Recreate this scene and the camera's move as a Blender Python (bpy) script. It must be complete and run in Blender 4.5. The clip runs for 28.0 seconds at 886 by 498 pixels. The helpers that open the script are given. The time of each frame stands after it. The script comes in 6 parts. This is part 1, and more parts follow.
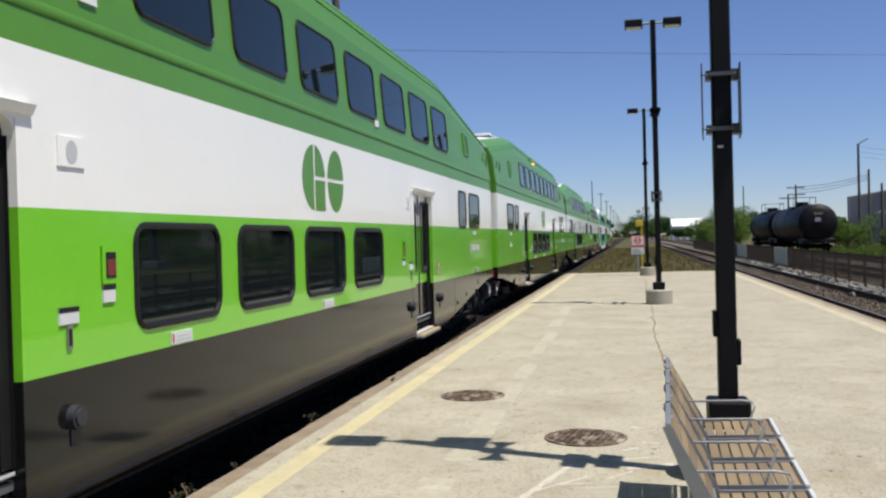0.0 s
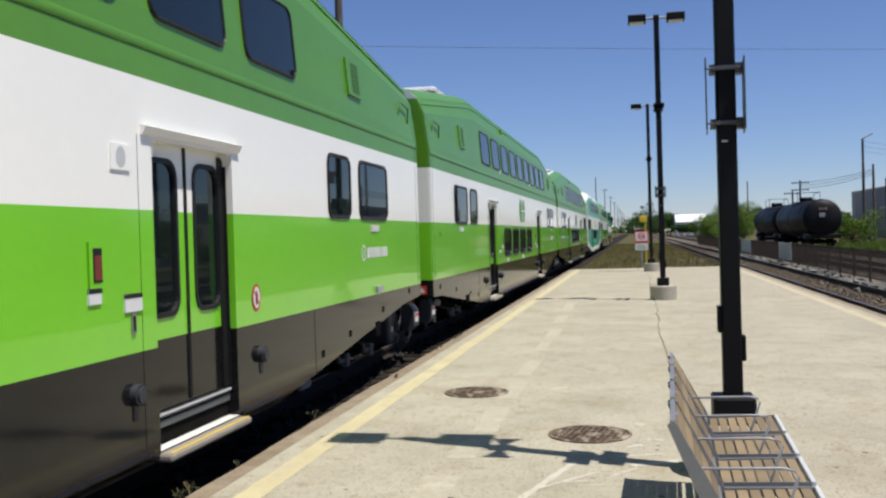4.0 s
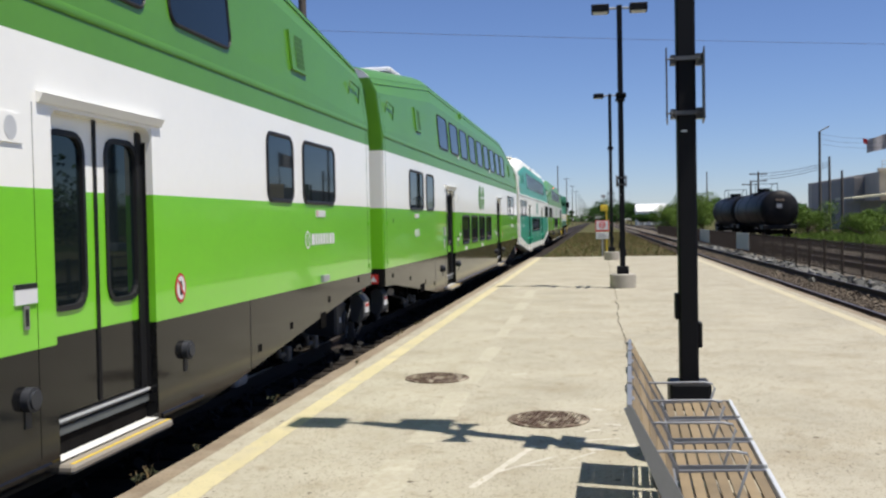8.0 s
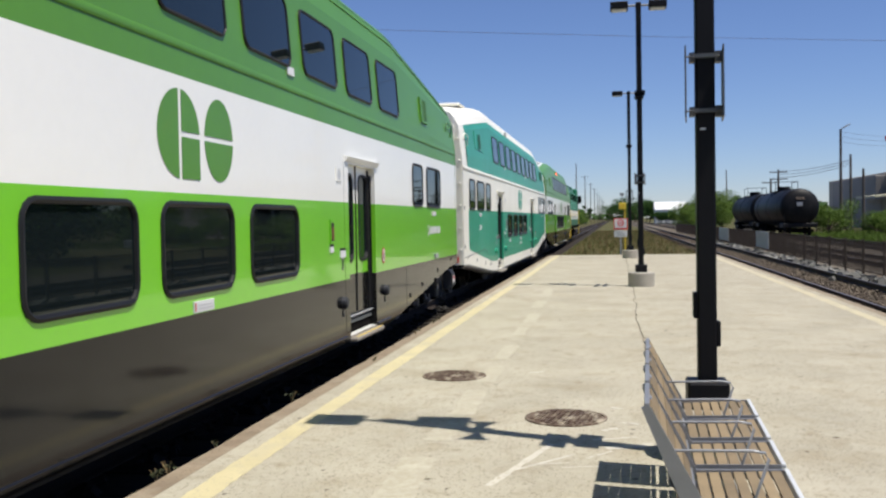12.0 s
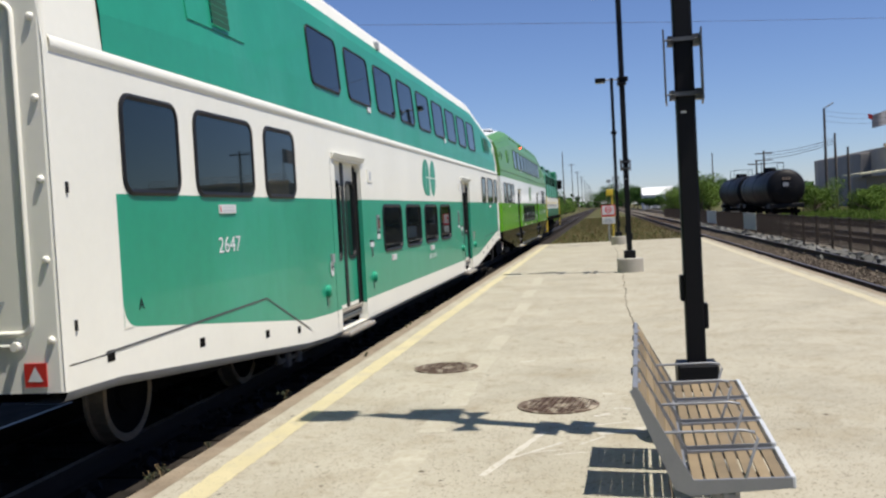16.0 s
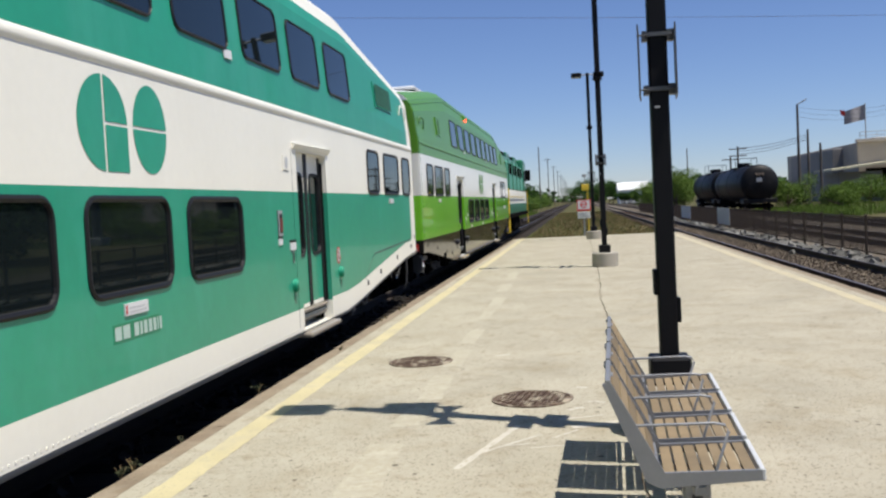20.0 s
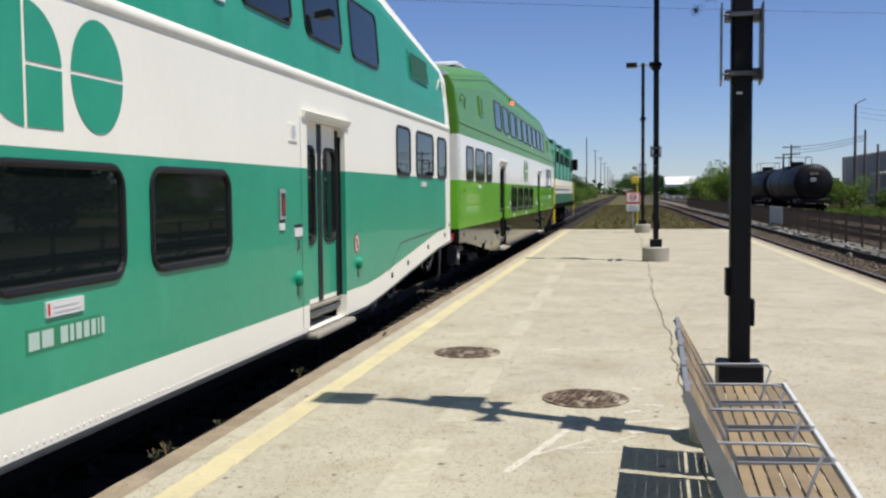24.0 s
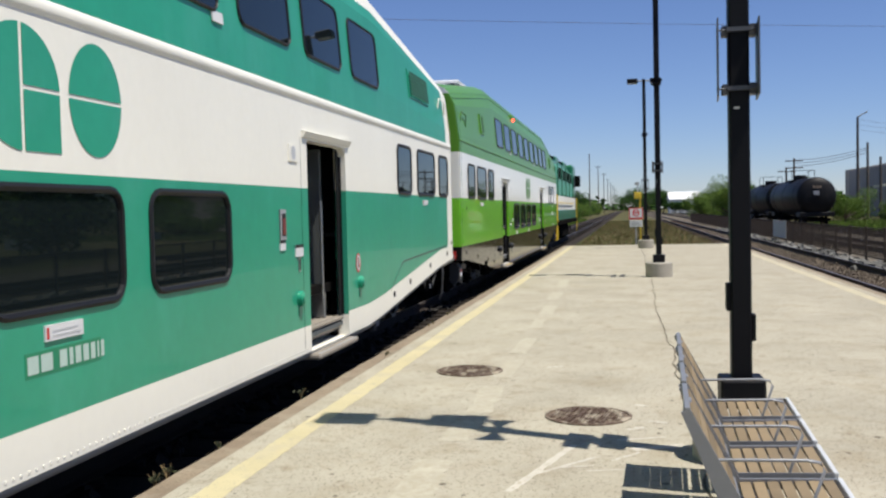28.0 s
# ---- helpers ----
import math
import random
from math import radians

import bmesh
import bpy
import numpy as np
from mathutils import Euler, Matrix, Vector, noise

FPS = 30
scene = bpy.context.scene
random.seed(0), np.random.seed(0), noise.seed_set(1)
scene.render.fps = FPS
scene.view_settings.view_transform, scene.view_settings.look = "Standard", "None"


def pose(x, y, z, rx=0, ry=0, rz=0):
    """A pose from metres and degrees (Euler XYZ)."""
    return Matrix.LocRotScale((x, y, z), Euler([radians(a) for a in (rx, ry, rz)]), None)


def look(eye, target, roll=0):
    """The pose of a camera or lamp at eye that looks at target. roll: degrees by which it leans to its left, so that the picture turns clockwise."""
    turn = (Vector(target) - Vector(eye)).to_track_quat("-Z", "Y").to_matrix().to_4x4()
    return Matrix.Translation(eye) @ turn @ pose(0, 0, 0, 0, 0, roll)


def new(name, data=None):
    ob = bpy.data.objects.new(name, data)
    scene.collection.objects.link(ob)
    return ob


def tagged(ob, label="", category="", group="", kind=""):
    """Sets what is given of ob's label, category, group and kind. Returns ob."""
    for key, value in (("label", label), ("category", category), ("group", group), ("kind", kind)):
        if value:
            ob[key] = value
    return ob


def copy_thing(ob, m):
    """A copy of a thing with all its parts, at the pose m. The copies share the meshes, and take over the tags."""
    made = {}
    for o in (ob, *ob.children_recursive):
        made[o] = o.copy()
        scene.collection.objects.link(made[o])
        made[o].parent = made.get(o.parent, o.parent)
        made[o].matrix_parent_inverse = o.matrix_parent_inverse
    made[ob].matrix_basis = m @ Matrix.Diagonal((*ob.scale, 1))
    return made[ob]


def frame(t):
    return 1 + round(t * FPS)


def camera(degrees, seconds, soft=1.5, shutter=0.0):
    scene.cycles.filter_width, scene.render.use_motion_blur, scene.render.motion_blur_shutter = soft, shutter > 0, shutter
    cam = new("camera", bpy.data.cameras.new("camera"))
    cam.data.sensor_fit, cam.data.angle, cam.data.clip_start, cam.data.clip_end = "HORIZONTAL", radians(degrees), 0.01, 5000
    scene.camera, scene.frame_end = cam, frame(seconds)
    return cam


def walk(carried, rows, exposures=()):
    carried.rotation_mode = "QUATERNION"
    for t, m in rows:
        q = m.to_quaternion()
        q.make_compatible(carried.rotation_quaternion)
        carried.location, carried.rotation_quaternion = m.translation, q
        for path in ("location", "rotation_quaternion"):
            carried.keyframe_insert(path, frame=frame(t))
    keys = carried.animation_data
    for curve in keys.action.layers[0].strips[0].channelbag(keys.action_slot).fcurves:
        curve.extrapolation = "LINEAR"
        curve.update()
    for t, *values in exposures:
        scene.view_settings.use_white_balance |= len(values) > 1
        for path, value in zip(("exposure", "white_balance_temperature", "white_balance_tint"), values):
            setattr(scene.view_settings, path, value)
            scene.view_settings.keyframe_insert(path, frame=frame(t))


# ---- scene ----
cam = camera(50.0, 28.0, soft=2.35)
PATH = [
    (0, (0.146, 0.346, 1.622), (-0.243, 2.308, 1.603), -1.5),
    (0.5, (0.154, 0.331, 1.628), (-0.247, 2.29, 1.626), -1.7),
    (1, (0.161, 0.358, 1.619), (-0.227, 2.32, 1.615), -1.6),
    (1.5, (0.162, 0.351, 1.624), (-0.239, 2.311, 1.624), -1.5),
    (2, (0.169, 0.348, 1.621), (-0.259, 2.301, 1.624), -1.7),
    (2.5, (0.163, 0.348, 1.618), (-0.286, 2.297, 1.613), -1.7),
    (3, (0.149, 0.352, 1.618), (-0.336, 2.293, 1.597), -1.8),
    (3.5, (0.139, 0.377, 1.614), (-0.318, 2.324, 1.582), -1.8),
    (4, (0.147, 0.383, 1.619), (-0.25, 2.343, 1.593), -1.7),
    (4.5, (0.142, 0.377, 1.616), (-0.25, 2.338, 1.582), -1.1),
    (6.5, (0.145, 0.368, 1.62), (-0.237, 2.33, 1.574), -1.3),
    (7, (0.14, 0.35, 1.615), (-0.244, 2.312, 1.562), -0.9),
    (7.5, (0.143, 0.349, 1.611), (-0.215, 2.316, 1.544), -0.9),
    (8, (0.152, 0.356, 1.61), (-0.167, 2.33, 1.555), -1.1),
    (8.5, (0.151, 0.346, 1.613), (-0.161, 2.321, 1.572), -1.3),
    (9, (0.15, 0.362, 1.617), (-0.171, 2.336, 1.573), -1.4),
    (9.5, (0.148, 0.351, 1.612), (-0.185, 2.322, 1.565), -1.2),
    (10, (0.148, 0.335, 1.612), (-0.209, 2.303, 1.569), -1.1),
    (10.5, (0.149, 0.353, 1.61), (-0.222, 2.318, 1.564), -1.0),
    (11, (0.139, 0.351, 1.614), (-0.26, 2.31, 1.57), -0.8),
    (11.5, (0.144, 0.361, 1.613), (-0.233, 2.325, 1.565), -0.8),
    (12, (0.155, 0.353, 1.611), (-0.201, 2.32, 1.552), -1.0),
    (12.5, (0.143, 0.378, 1.607), (-0.297, 2.328, 1.536), -0.8),
    (14.5, (0.157, 0.363, 1.601), (-0.273, 2.315, 1.529), -1.6),
    (15, (0.157, 0.382, 1.599), (-0.287, 2.33, 1.511), -1.7),
    (15.5, (0.166, 0.364, 1.601), (-0.236, 2.322, 1.528), -2.5),
    (16, (0.18, 0.355, 1.603), (-0.155, 2.325, 1.529), -3.1),
    (16.5, (0.176, 0.34, 1.593), (-0.157, 2.31, 1.505), -3.1),
    (17, (0.165, 0.346, 1.603), (-0.172, 2.315, 1.519), -2.8),
    (17.5, (0.167, 0.334, 1.603), (-0.158, 2.306, 1.534), -2.7),
    (18, (0.174, 0.333, 1.608), (-0.15, 2.306, 1.554), -2.6),
    (18.5, (0.172, 0.333, 1.605), (-0.158, 2.305, 1.557), -2.5),
    (19, (0.17, 0.326, 1.606), (-0.17, 2.296, 1.548), -2.7),
    (19.5, (0.176, 0.342, 1.6), (-0.153, 2.313, 1.524), -2.9),
    (20, (0.19, 0.361, 1.6), (-0.096, 2.338, 1.511), -2.9),
    (20.5, (0.221, 0.39, 1.595), (-0.008, 2.374, 1.495), -2.8),
    (21, (0.283, 0.409, 1.59), (0.065, 2.393, 1.474), -2.8),
    (21.5, (0.262, 0.438, 1.572), (-0.076, 2.402, 1.408), -2.5),
    (22, (0.096, 0.525, 1.559), (-0.268, 2.484, 1.387), -1.7),
    (22.5, (-0.013, 0.56, 1.576), (-0.325, 2.532, 1.451), -1.4),
    (24.5, (0.063, 0.748, 1.586), (-0.323, 2.707, 1.473), -0.4),
    (25, (0.072, 0.713, 1.588), (-0.23, 2.687, 1.484), 0.3),
    (25.5, (0.071, 0.715, 1.584), (-0.214, 2.692, 1.49), 0.5),
    (26, (0.074, 0.732, 1.585), (-0.255, 2.703, 1.498), 0.1),
    (26.5, (0.074, 0.707, 1.59), (-0.289, 2.673, 1.518), -0.3),
    (27, (0.064, 0.731, 1.589), (-0.308, 2.695, 1.51), -0.5),
    (27.5, (0.066, 0.723, 1.585), (-0.308, 2.686, 1.5), -1.2),
    (28, (0.07, 0.74, 1.587), (-0.313, 2.702, 1.51), -1.3),
]
walk(cam, [(t, look(eye, target, roll)) for t, eye, target, roll in PATH],
     [(0, 0.36), (3, 0.33), (5, 0.38), (8, 0.42), (9.5, 0.46), (11, 0.43), (14, 0.41), (17, 0.39), (22, 0.38), (26, 0.42), (28, 0.39)])

# ---- light ----
SUN_TO = Vector((2.388, -0.852, 6.45)).normalized()
world = bpy.data.worlds.new("sky")
scene.world = world
world.use_nodes = True
wn = world.node_tree.nodes
sky = wn.new("ShaderNodeTexSky")
sky.sky_type = "NISHITA"
sky.sun_disc = False
sky.sun_elevation = math.asin(SUN_TO.z)
sky.sun_rotation = math.atan2(SUN_TO.x, SUN_TO.y)
sky.altitude = 900
sky.air_density, sky.dust_density, sky.ozone_density = 1.0, 0.08, 2.8
wn["Background"].inputs["Strength"].default_value = 0.0675
tone = wn.new("ShaderNodeVectorMath")
tone.operation = "MULTIPLY"
tone.inputs[1].default_value = (0.85, 0.925, 1.21)
world.node_tree.links.new(sky.outputs[0], tone.inputs[0])
world.node_tree.links.new(tone.outputs[0], wn["Background"].inputs["Color"])
sun = new("sun", bpy.data.lights.new("sun", "SUN"))
sun.data.energy, sun.data.angle, sun.data.color = 5.0, radians(0.53), (1.0, 0.955, 0.88)
sun.matrix_world = look(SUN_TO * 60, (0, 0, 0))

# ---- materials ----
def mat(name, color, rough=0.6, metal=0.0, vary=0.12, scale=3.0, fine=60.0, bump=0.0, streak=1.0, coat=0.0, spec=0.5,
        stain=None, stain_amount=0.0, stain_scale=0.8, per_object=0.0, emit=0.0, island=0.0):
    m = bpy.data.materials.new(name)
    m.use_nodes = True
    nt = m.node_tree
    n, l = nt.nodes, nt.links
    b = n["Principled BSDF"]
    b.inputs["Roughness"].default_value = rough
    b.inputs["Metallic"].default_value = metal
    b.inputs["Coat Weight"].default_value = coat
    b.inputs["Coat Roughness"].default_value = 0.05
    b.inputs["Specular IOR Level"].default_value = spec
    tc = n.new("ShaderNodeTexCoord")
    big = n.new("ShaderNodeTexNoise")
    big.inputs["Scale"].default_value, big.inputs["Detail"].default_value = scale, 5
    small = n.new("ShaderNodeTexNoise")
    small.inputs["Scale"].default_value, small.inputs["Detail"].default_value = fine, 3
    squash = n.new("ShaderNodeVectorMath")
    squash.operation = "MULTIPLY"
    squash.inputs[1].default_value = (1, 1, streak)
    l.new(tc.outputs["Object"], squash.inputs[0])
    l.new(squash.outputs[0], big.inputs["Vector"])
    l.new(tc.outputs["Object"], small.inputs["Vector"])
    add = n.new("ShaderNodeMath")
    add.operation = "MULTIPLY_ADD"
    l.new(small.outputs["Fac"], add.inputs[0])
    add.inputs[1].default_value = 0.5
    l.new(big.outputs["Fac"], add.inputs[2])
    rng = n.new("ShaderNodeMapRange")
    l.new(add.outputs[0], rng.inputs["Value"])
    rng.inputs["From Min"].default_value, rng.inputs["From Max"].default_value = 0.45, 1.05
    rng.inputs["To Min"].default_value, rng.inputs["To Max"].default_value = 1 - vary, 1 + vary
    val = rng.outputs[0]
    for amount, kind in ((per_object, "o"), (island, "i")):
        if amount:
            src = n.new("ShaderNodeObjectInfo" if kind == "o" else "ShaderNodeNewGeometry")
            r2 = n.new("ShaderNodeMapRange")
            l.new(src.outputs["Random" if kind == "o" else "Random Per Island"], r2.inputs["Value"])
            r2.inputs["To Min"].default_value, r2.inputs["To Max"].default_value = 1 - amount, 1 + amount
            mu = n.new("ShaderNodeMath")
            mu.operation = "MULTIPLY"
            l.new(val, mu.inputs[0])
            l.new(r2.outputs[0], mu.inputs[1])
            val = mu.outputs[0]
    sc = n.new("ShaderNodeVectorMath")
    sc.operation = "SCALE"
    sc.inputs[0].default_value = color
    l.new(val, sc.inputs["Scale"])
    out = sc.outputs[0]
    if stain:
        sn = n.new("ShaderNodeTexNoise")
        sn.inputs["Scale"].default_value, sn.inputs["Detail"].default_value = stain_scale, 7
        sn.inputs["Roughness"].default_value = 0.65
        l.new(squash.outputs[0], sn.inputs["Vector"])
        r3 = n.new("ShaderNodeMapRange")
        r3.inputs["From Min"].default_value, r3.inputs["From Max"].default_value = 0.5, 0.72
        r3.inputs["To Max"].default_value = stain_amount
        l.new(sn.outputs["Fac"], r3.inputs["Value"])
        mx = n.new("ShaderNodeMix")
        mx.data_type = "RGBA"
        l.new(r3.outputs[0], mx.inputs["Factor"])
        l.new(out, mx.inputs[6])
        mx.inputs[7].default_value = (*stain, 1)
        out = mx.outputs[2]
    l.new(out, b.inputs["Base Color"])
    if bump:
        bp = n.new("ShaderNodeBump")
        bp.inputs["Strength"].default_value, bp.inputs["Distance"].default_value = bump, 0.01
        l.new(add.outputs[0], bp.inputs["Height"])
        l.new(bp.outputs[0], b.inputs["Normal"])
    if emit:
        b.inputs["Emission Color"].default_value = (*color, 1)
        b.inputs["Emission Strength"].default_value = emit
    return m


def glass(name, tint, trans=0.6):
    m = bpy.data.materials.new(name)
    m.use_nodes = True
    b = m.node_tree.nodes["Principled BSDF"]
    b.inputs["Base Color"].default_value = (*tint, 1)
    b.inputs["Roughness"].default_value = 0.02
    b.inputs["IOR"].default_value = 1.5
    b.inputs["Transmission Weight"].default_value = trans
    b.inputs["Specular IOR Level"].default_value = 0.55
    b.inputs["Specular Tint"].default_value = (0.66, 0.93, 0.84, 1)
    return m


def blotch(m, color, scale, lo, hi, amount):
    """Lays cloudy patches of another colour over a material."""
    n, l = m.node_tree.nodes, m.node_tree.links
    b = n["Principled BSDF"]
    old = b.inputs["Base Color"].links[0].from_socket
    tc = n.new("ShaderNodeTexCoord")
    no = n.new("ShaderNodeTexNoise")
    no.inputs["Scale"].default_value, no.inputs["Detail"].default_value, no.inputs["Roughness"].default_value = scale, 8, 0.68
    shift = n.new("ShaderNodeVectorMath")
    shift.operation = "ADD"
    shift.inputs[1].default_value = (scale * 3.1, 7.7, 1.3)
    l.new(tc.outputs["Object"], shift.inputs[0])
    l.new(shift.outputs[0], no.inputs["Vector"])
    r = n.new("ShaderNodeMapRange")
    r.inputs["From Min"].default_value, r.inputs["From Max"].default_value = lo, hi
    r.inputs["To Max"].default_value = amount
    l.new(no.outputs["Fac"], r.inputs["Value"])
    mx = n.new("ShaderNodeMix")
    mx.data_type = "RGBA"
    l.new(r.outputs[0], mx.inputs["Factor"])
    l.new(old, mx.inputs[6])
    mx.inputs[7].default_value = (*color, 1)
    l.new(mx.outputs[2], b.inputs["Base Color"])


def speckle(m, color, scale, size, amount):
    """Adds small scattered spots of another colour to a material."""
    n, l = m.node_tree.nodes, m.node_tree.links
    b = n["Principled BSDF"]
    old = b.inputs["Base Color"].links[0].from_socket
    tc = n.new("ShaderNodeTexCoord")
    vo = n.new("ShaderNodeTexVoronoi")
    vo.inputs["Scale"].default_value = scale
    vo.inputs["Randomness"].default_value = 1.0
    l.new(tc.outputs["Object"], vo.inputs["Vector"])
    pick = n.new("ShaderNodeSeparateColor")
    l.new(vo.outputs["Color"], pick.inputs[0])
    lim = n.new("ShaderNodeMath")
    lim.operation = "MULTIPLY"
    l.new(pick.outputs[0], lim.inputs[0])
    l.new(pick.outputs[1], lim.inputs[1])
    wide = n.new("ShaderNodeMath")
    wide.operation = "MULTIPLY"
    wide.inputs[1].default_value = size * 2.2
    l.new(lim.outputs[0], wide.inputs[0])
    less = n.new("ShaderNodeMath")
    less.operation = "LESS_THAN"
    l.new(vo.outputs["Distance"], less.inputs[0])
    l.new(wide.outputs[0], less.inputs[1])
    fac = n.new("ShaderNodeMath")
    fac.operation = "MULTIPLY"
    fac.inputs[1].default_value = amount
    l.new(less.outputs[0], fac.inputs[0])
    mx = n.new("ShaderNodeMix")
    mx.data_type = "RGBA"
    l.new(fac.outputs[0], mx.inputs["Factor"])
    l.new(old, mx.inputs[6])
    mx.inputs[7].default_value = (*color, 1)
    l.new(mx.outputs[2], b.inputs["Base Color"])


LIME = mat("lime_paint", (0.172, 0.54, 0.0185), 0.32, vary=0.04, scale=0.7, fine=9, coat=0.8, bump=0.02)
GREEN = mat("leaf_green_paint", (0.083, 0.236, 0.014), 0.36, vary=0.07, scale=0.8, fine=9, coat=0.15, bump=0.02)
blotch(GREEN, (0.112, 0.215, 0.0103), 0.9, 0.60, 0.68, 0.55)
WHITE = mat("white_paint", (0.835, 0.822, 0.772), 0.35, vary=0.025, scale=0.8, fine=10, coat=0.4, bump=0.02)
CREAM = mat("cream_paint", (0.81, 0.785, 0.69), 0.45, vary=0.035, scale=0.8, fine=12, coat=0.15, streak=0.5, stain=(0.55, 0.50, 0.39), stain_amount=0.10, stain_scale=1.1)
TEAL = mat("teal_paint", (0.016, 0.28, 0.163), 0.42, vary=0.10, scale=1.1, fine=8, coat=0.2, streak=0.4, stain=(0.06, 0.35, 0.245), stain_amount=0.6, stain_scale=1.0)
SKIRT = mat("charcoal_paint", (0.0078, 0.008, 0.0083), 0.1, vary=0.3, scale=1.4, fine=20, coat=0.0, spec=0.30, streak=0.3, stain=(0.015, 0.0147, 0.014), stain_amount=0.5, stain_scale=1.1, bump=0.004)
ROOF = mat("roof_white", (0.619, 0.628, 0.636), 0.5, vary=0.06, scale=1.0)
RUBBER = mat("black_rubber", (0.0103, 0.0103, 0.0112), 0.5, spec=0.3, vary=0.1)
STEEL = mat("bare_steel", (0.361, 0.361, 0.353), 0.35, metal=0.8, vary=0.15, scale=8)
GREYP = mat("grey_paint", (0.284, 0.292, 0.301), 0.45, vary=0.1, scale=5)
LIGHTG = mat("light_grey_paint", (0.473, 0.482, 0.49), 0.42, vary=0.06, scale=5)
DARK = mat("underframe_black", (0.011, 0.0105, 0.010), 0.9, spec=0.0, vary=0.3, scale=6, stain=(0.0172, 0.0129, 0.0103), stain_amount=0.4, stain_scale=5)
TYRE = mat("wheel_tread", (0.224, 0.181, 0.133), 0.5, metal=0.6, vary=0.2, scale=12)
GLASS = glass("tinted_glass", (0.008, 0.012, 0.013), 0.15)
INTERIOR = mat("car_interior", (0.086, 0.0946, 0.0946), 0.8, vary=0.2)
SEATBLUE = mat("seat_fabric", (0.0258, 0.086, 0.0774), 0.9, vary=0.2)
LEAFG = mat("dark_leaf_slats", (0.043, 0.129, 0.0215), 0.6, vary=0.15)
POSTG = mat("dark_galvanised", (0.095, 0.099, 0.106), 0.5, metal=0.4, vary=0.15, scale=8)
STEPM = mat("worn_step_paint", (0.262, 0.232, 0.187), 0.6, vary=0.15, scale=6, stain=(0.258, 0.215, 0.163), stain_amount=0.7, stain_scale=6)
CABLE = mat("dark_grey_cable", (0.0516, 0.0516, 0.0533), 0.6, vary=0.2)
RIGGING = mat("grimy_brake_steel", (0.09, 0.086, 0.08), 0.6, vary=0.3, scale=14, spec=0.25)
CALLRED = mat("dull_red_plastic", (0.16, 0.025, 0.018), 0.4, vary=0.15, scale=20)
CASE = mat("dark_blue_grey_case", (0.03, 0.032, 0.037), 0.5, vary=0.2, spec=0.3)
SLATG = mat("dark_green_slats", (0.0172, 0.086, 0.043), 0.6, vary=0.15)
LABEL = mat("label_white", (0.619, 0.619, 0.619), 0.5, vary=0.05)
RED = mat("red_sticker", (0.473, 0.0301, 0.0215), 0.45, vary=0.05)
BLUE = mat("blue_sticker", (0.0172, 0.0602, 0.31), 0.45, vary=0.05)
BLACKP = mat("black_powder_coat", (0.0043, 0.0043, 0.00559), 0.5, vary=0.15, scale=4, spec=0.18)
AMBER = mat("amber_lens_lit", (1.0, 0.32, 0.02), 0.3, vary=0.02, emit=2.5)
REDLIT = mat("red_lens_lit", (1.0, 0.05, 0.03), 0.3, vary=0.02, emit=5)
CONCRETE = mat("platform_concrete", (0.343, 0.314, 0.243), 0.85, vary=0.16, scale=0.9, fine=48, bump=0.5, spec=0.12)
blotch(CONCRETE, (0.245, 0.202, 0.129), 1.6, 0.50, 0.70, 0.50)
blotch(CONCRETE, (0.404, 0.374, 0.297), 1.1, 0.56, 0.70, 0.45)
blotch(CONCRETE, (0.232, 0.194, 0.133), 42.0, 0.56, 0.68, 0.55)
blotch(CONCRETE, (0.215, 0.176, 0.116), 5.5, 0.56, 0.68, 0.6)
blotch(CONCRETE, (0.387, 0.357, 0.284), 14.0, 0.55, 0.66, 0.45)
speckle(CONCRETE, (0.112, 0.086, 0.0559), 58.0, 0.30, 0.65)
speckle(CONCRETE, (0.163, 0.129, 0.086), 30.0, 0.12, 0.5)
speckle(CONCRETE, (0.0774, 0.0602, 0.043), 7.0, 0.09, 0.85)
MANHOLE = mat("dusty_cast_iron", (0.086, 0.0499, 0.031), 0.75, vary=0.3, scale=9, fine=80, bump=0.4, stain=(0.31, 0.267, 0.198), stain_amount=0.95, stain_scale=11)
blotch(MANHOLE, (0.36, 0.31, 0.23), 7.0, 0.54, 0.60, 0.85)
FILLER = mat("joint_dirt", (0.15, 0.12, 0.085), 0.95, vary=0.3, scale=8)
# Ballast, ties and stones under the train: shade is put into their near-black colours.
SHADEBED = mat("shaded_ballast", (0.03, 0.025, 0.021), 0.95, spec=0.05, vary=0.4, scale=7, fine=30, bump=0.8)
SHADETIE = mat("shaded_tie", (0.02, 0.017, 0.014), 0.9, spec=0.05, vary=0.3, scale=8, per_object=0.3)
SHADESTONE = mat("oily_stones", (0.013, 0.011, 0.009), 0.95, vary=0.2, scale=20, island=0.45)
MINT = mat("mint_paint", (0.086, 0.327, 0.215), 0.45, vary=0.08, scale=1.0)
WEEDLEAF = mat("dusty_weed_leaves", (0.04, 0.046, 0.016), 0.8, vary=0.2, island=0.4)
CONCRETE_B = mat("base_concrete", (0.344, 0.318, 0.267), 0.88, vary=0.14, scale=5, fine=50, bump=0.3, stain=(0.206, 0.181, 0.146), stain_amount=0.4, stain_scale=3)
NOSING = mat("worn_nosing", (0.205, 0.158, 0.105), 0.9, vary=0.22, scale=3, fine=30, bump=0.4, stain=(0.138, 0.0946, 0.0602), stain_amount=0.6, stain_scale=2.5)
YELLOW = mat("faded_yellow_paint", (0.45, 0.388, 0.225), 0.75, vary=0.10, scale=2, fine=40, bump=0.1, stain=(0.361, 0.318, 0.232), stain_amount=0.8, stain_scale=1.8)
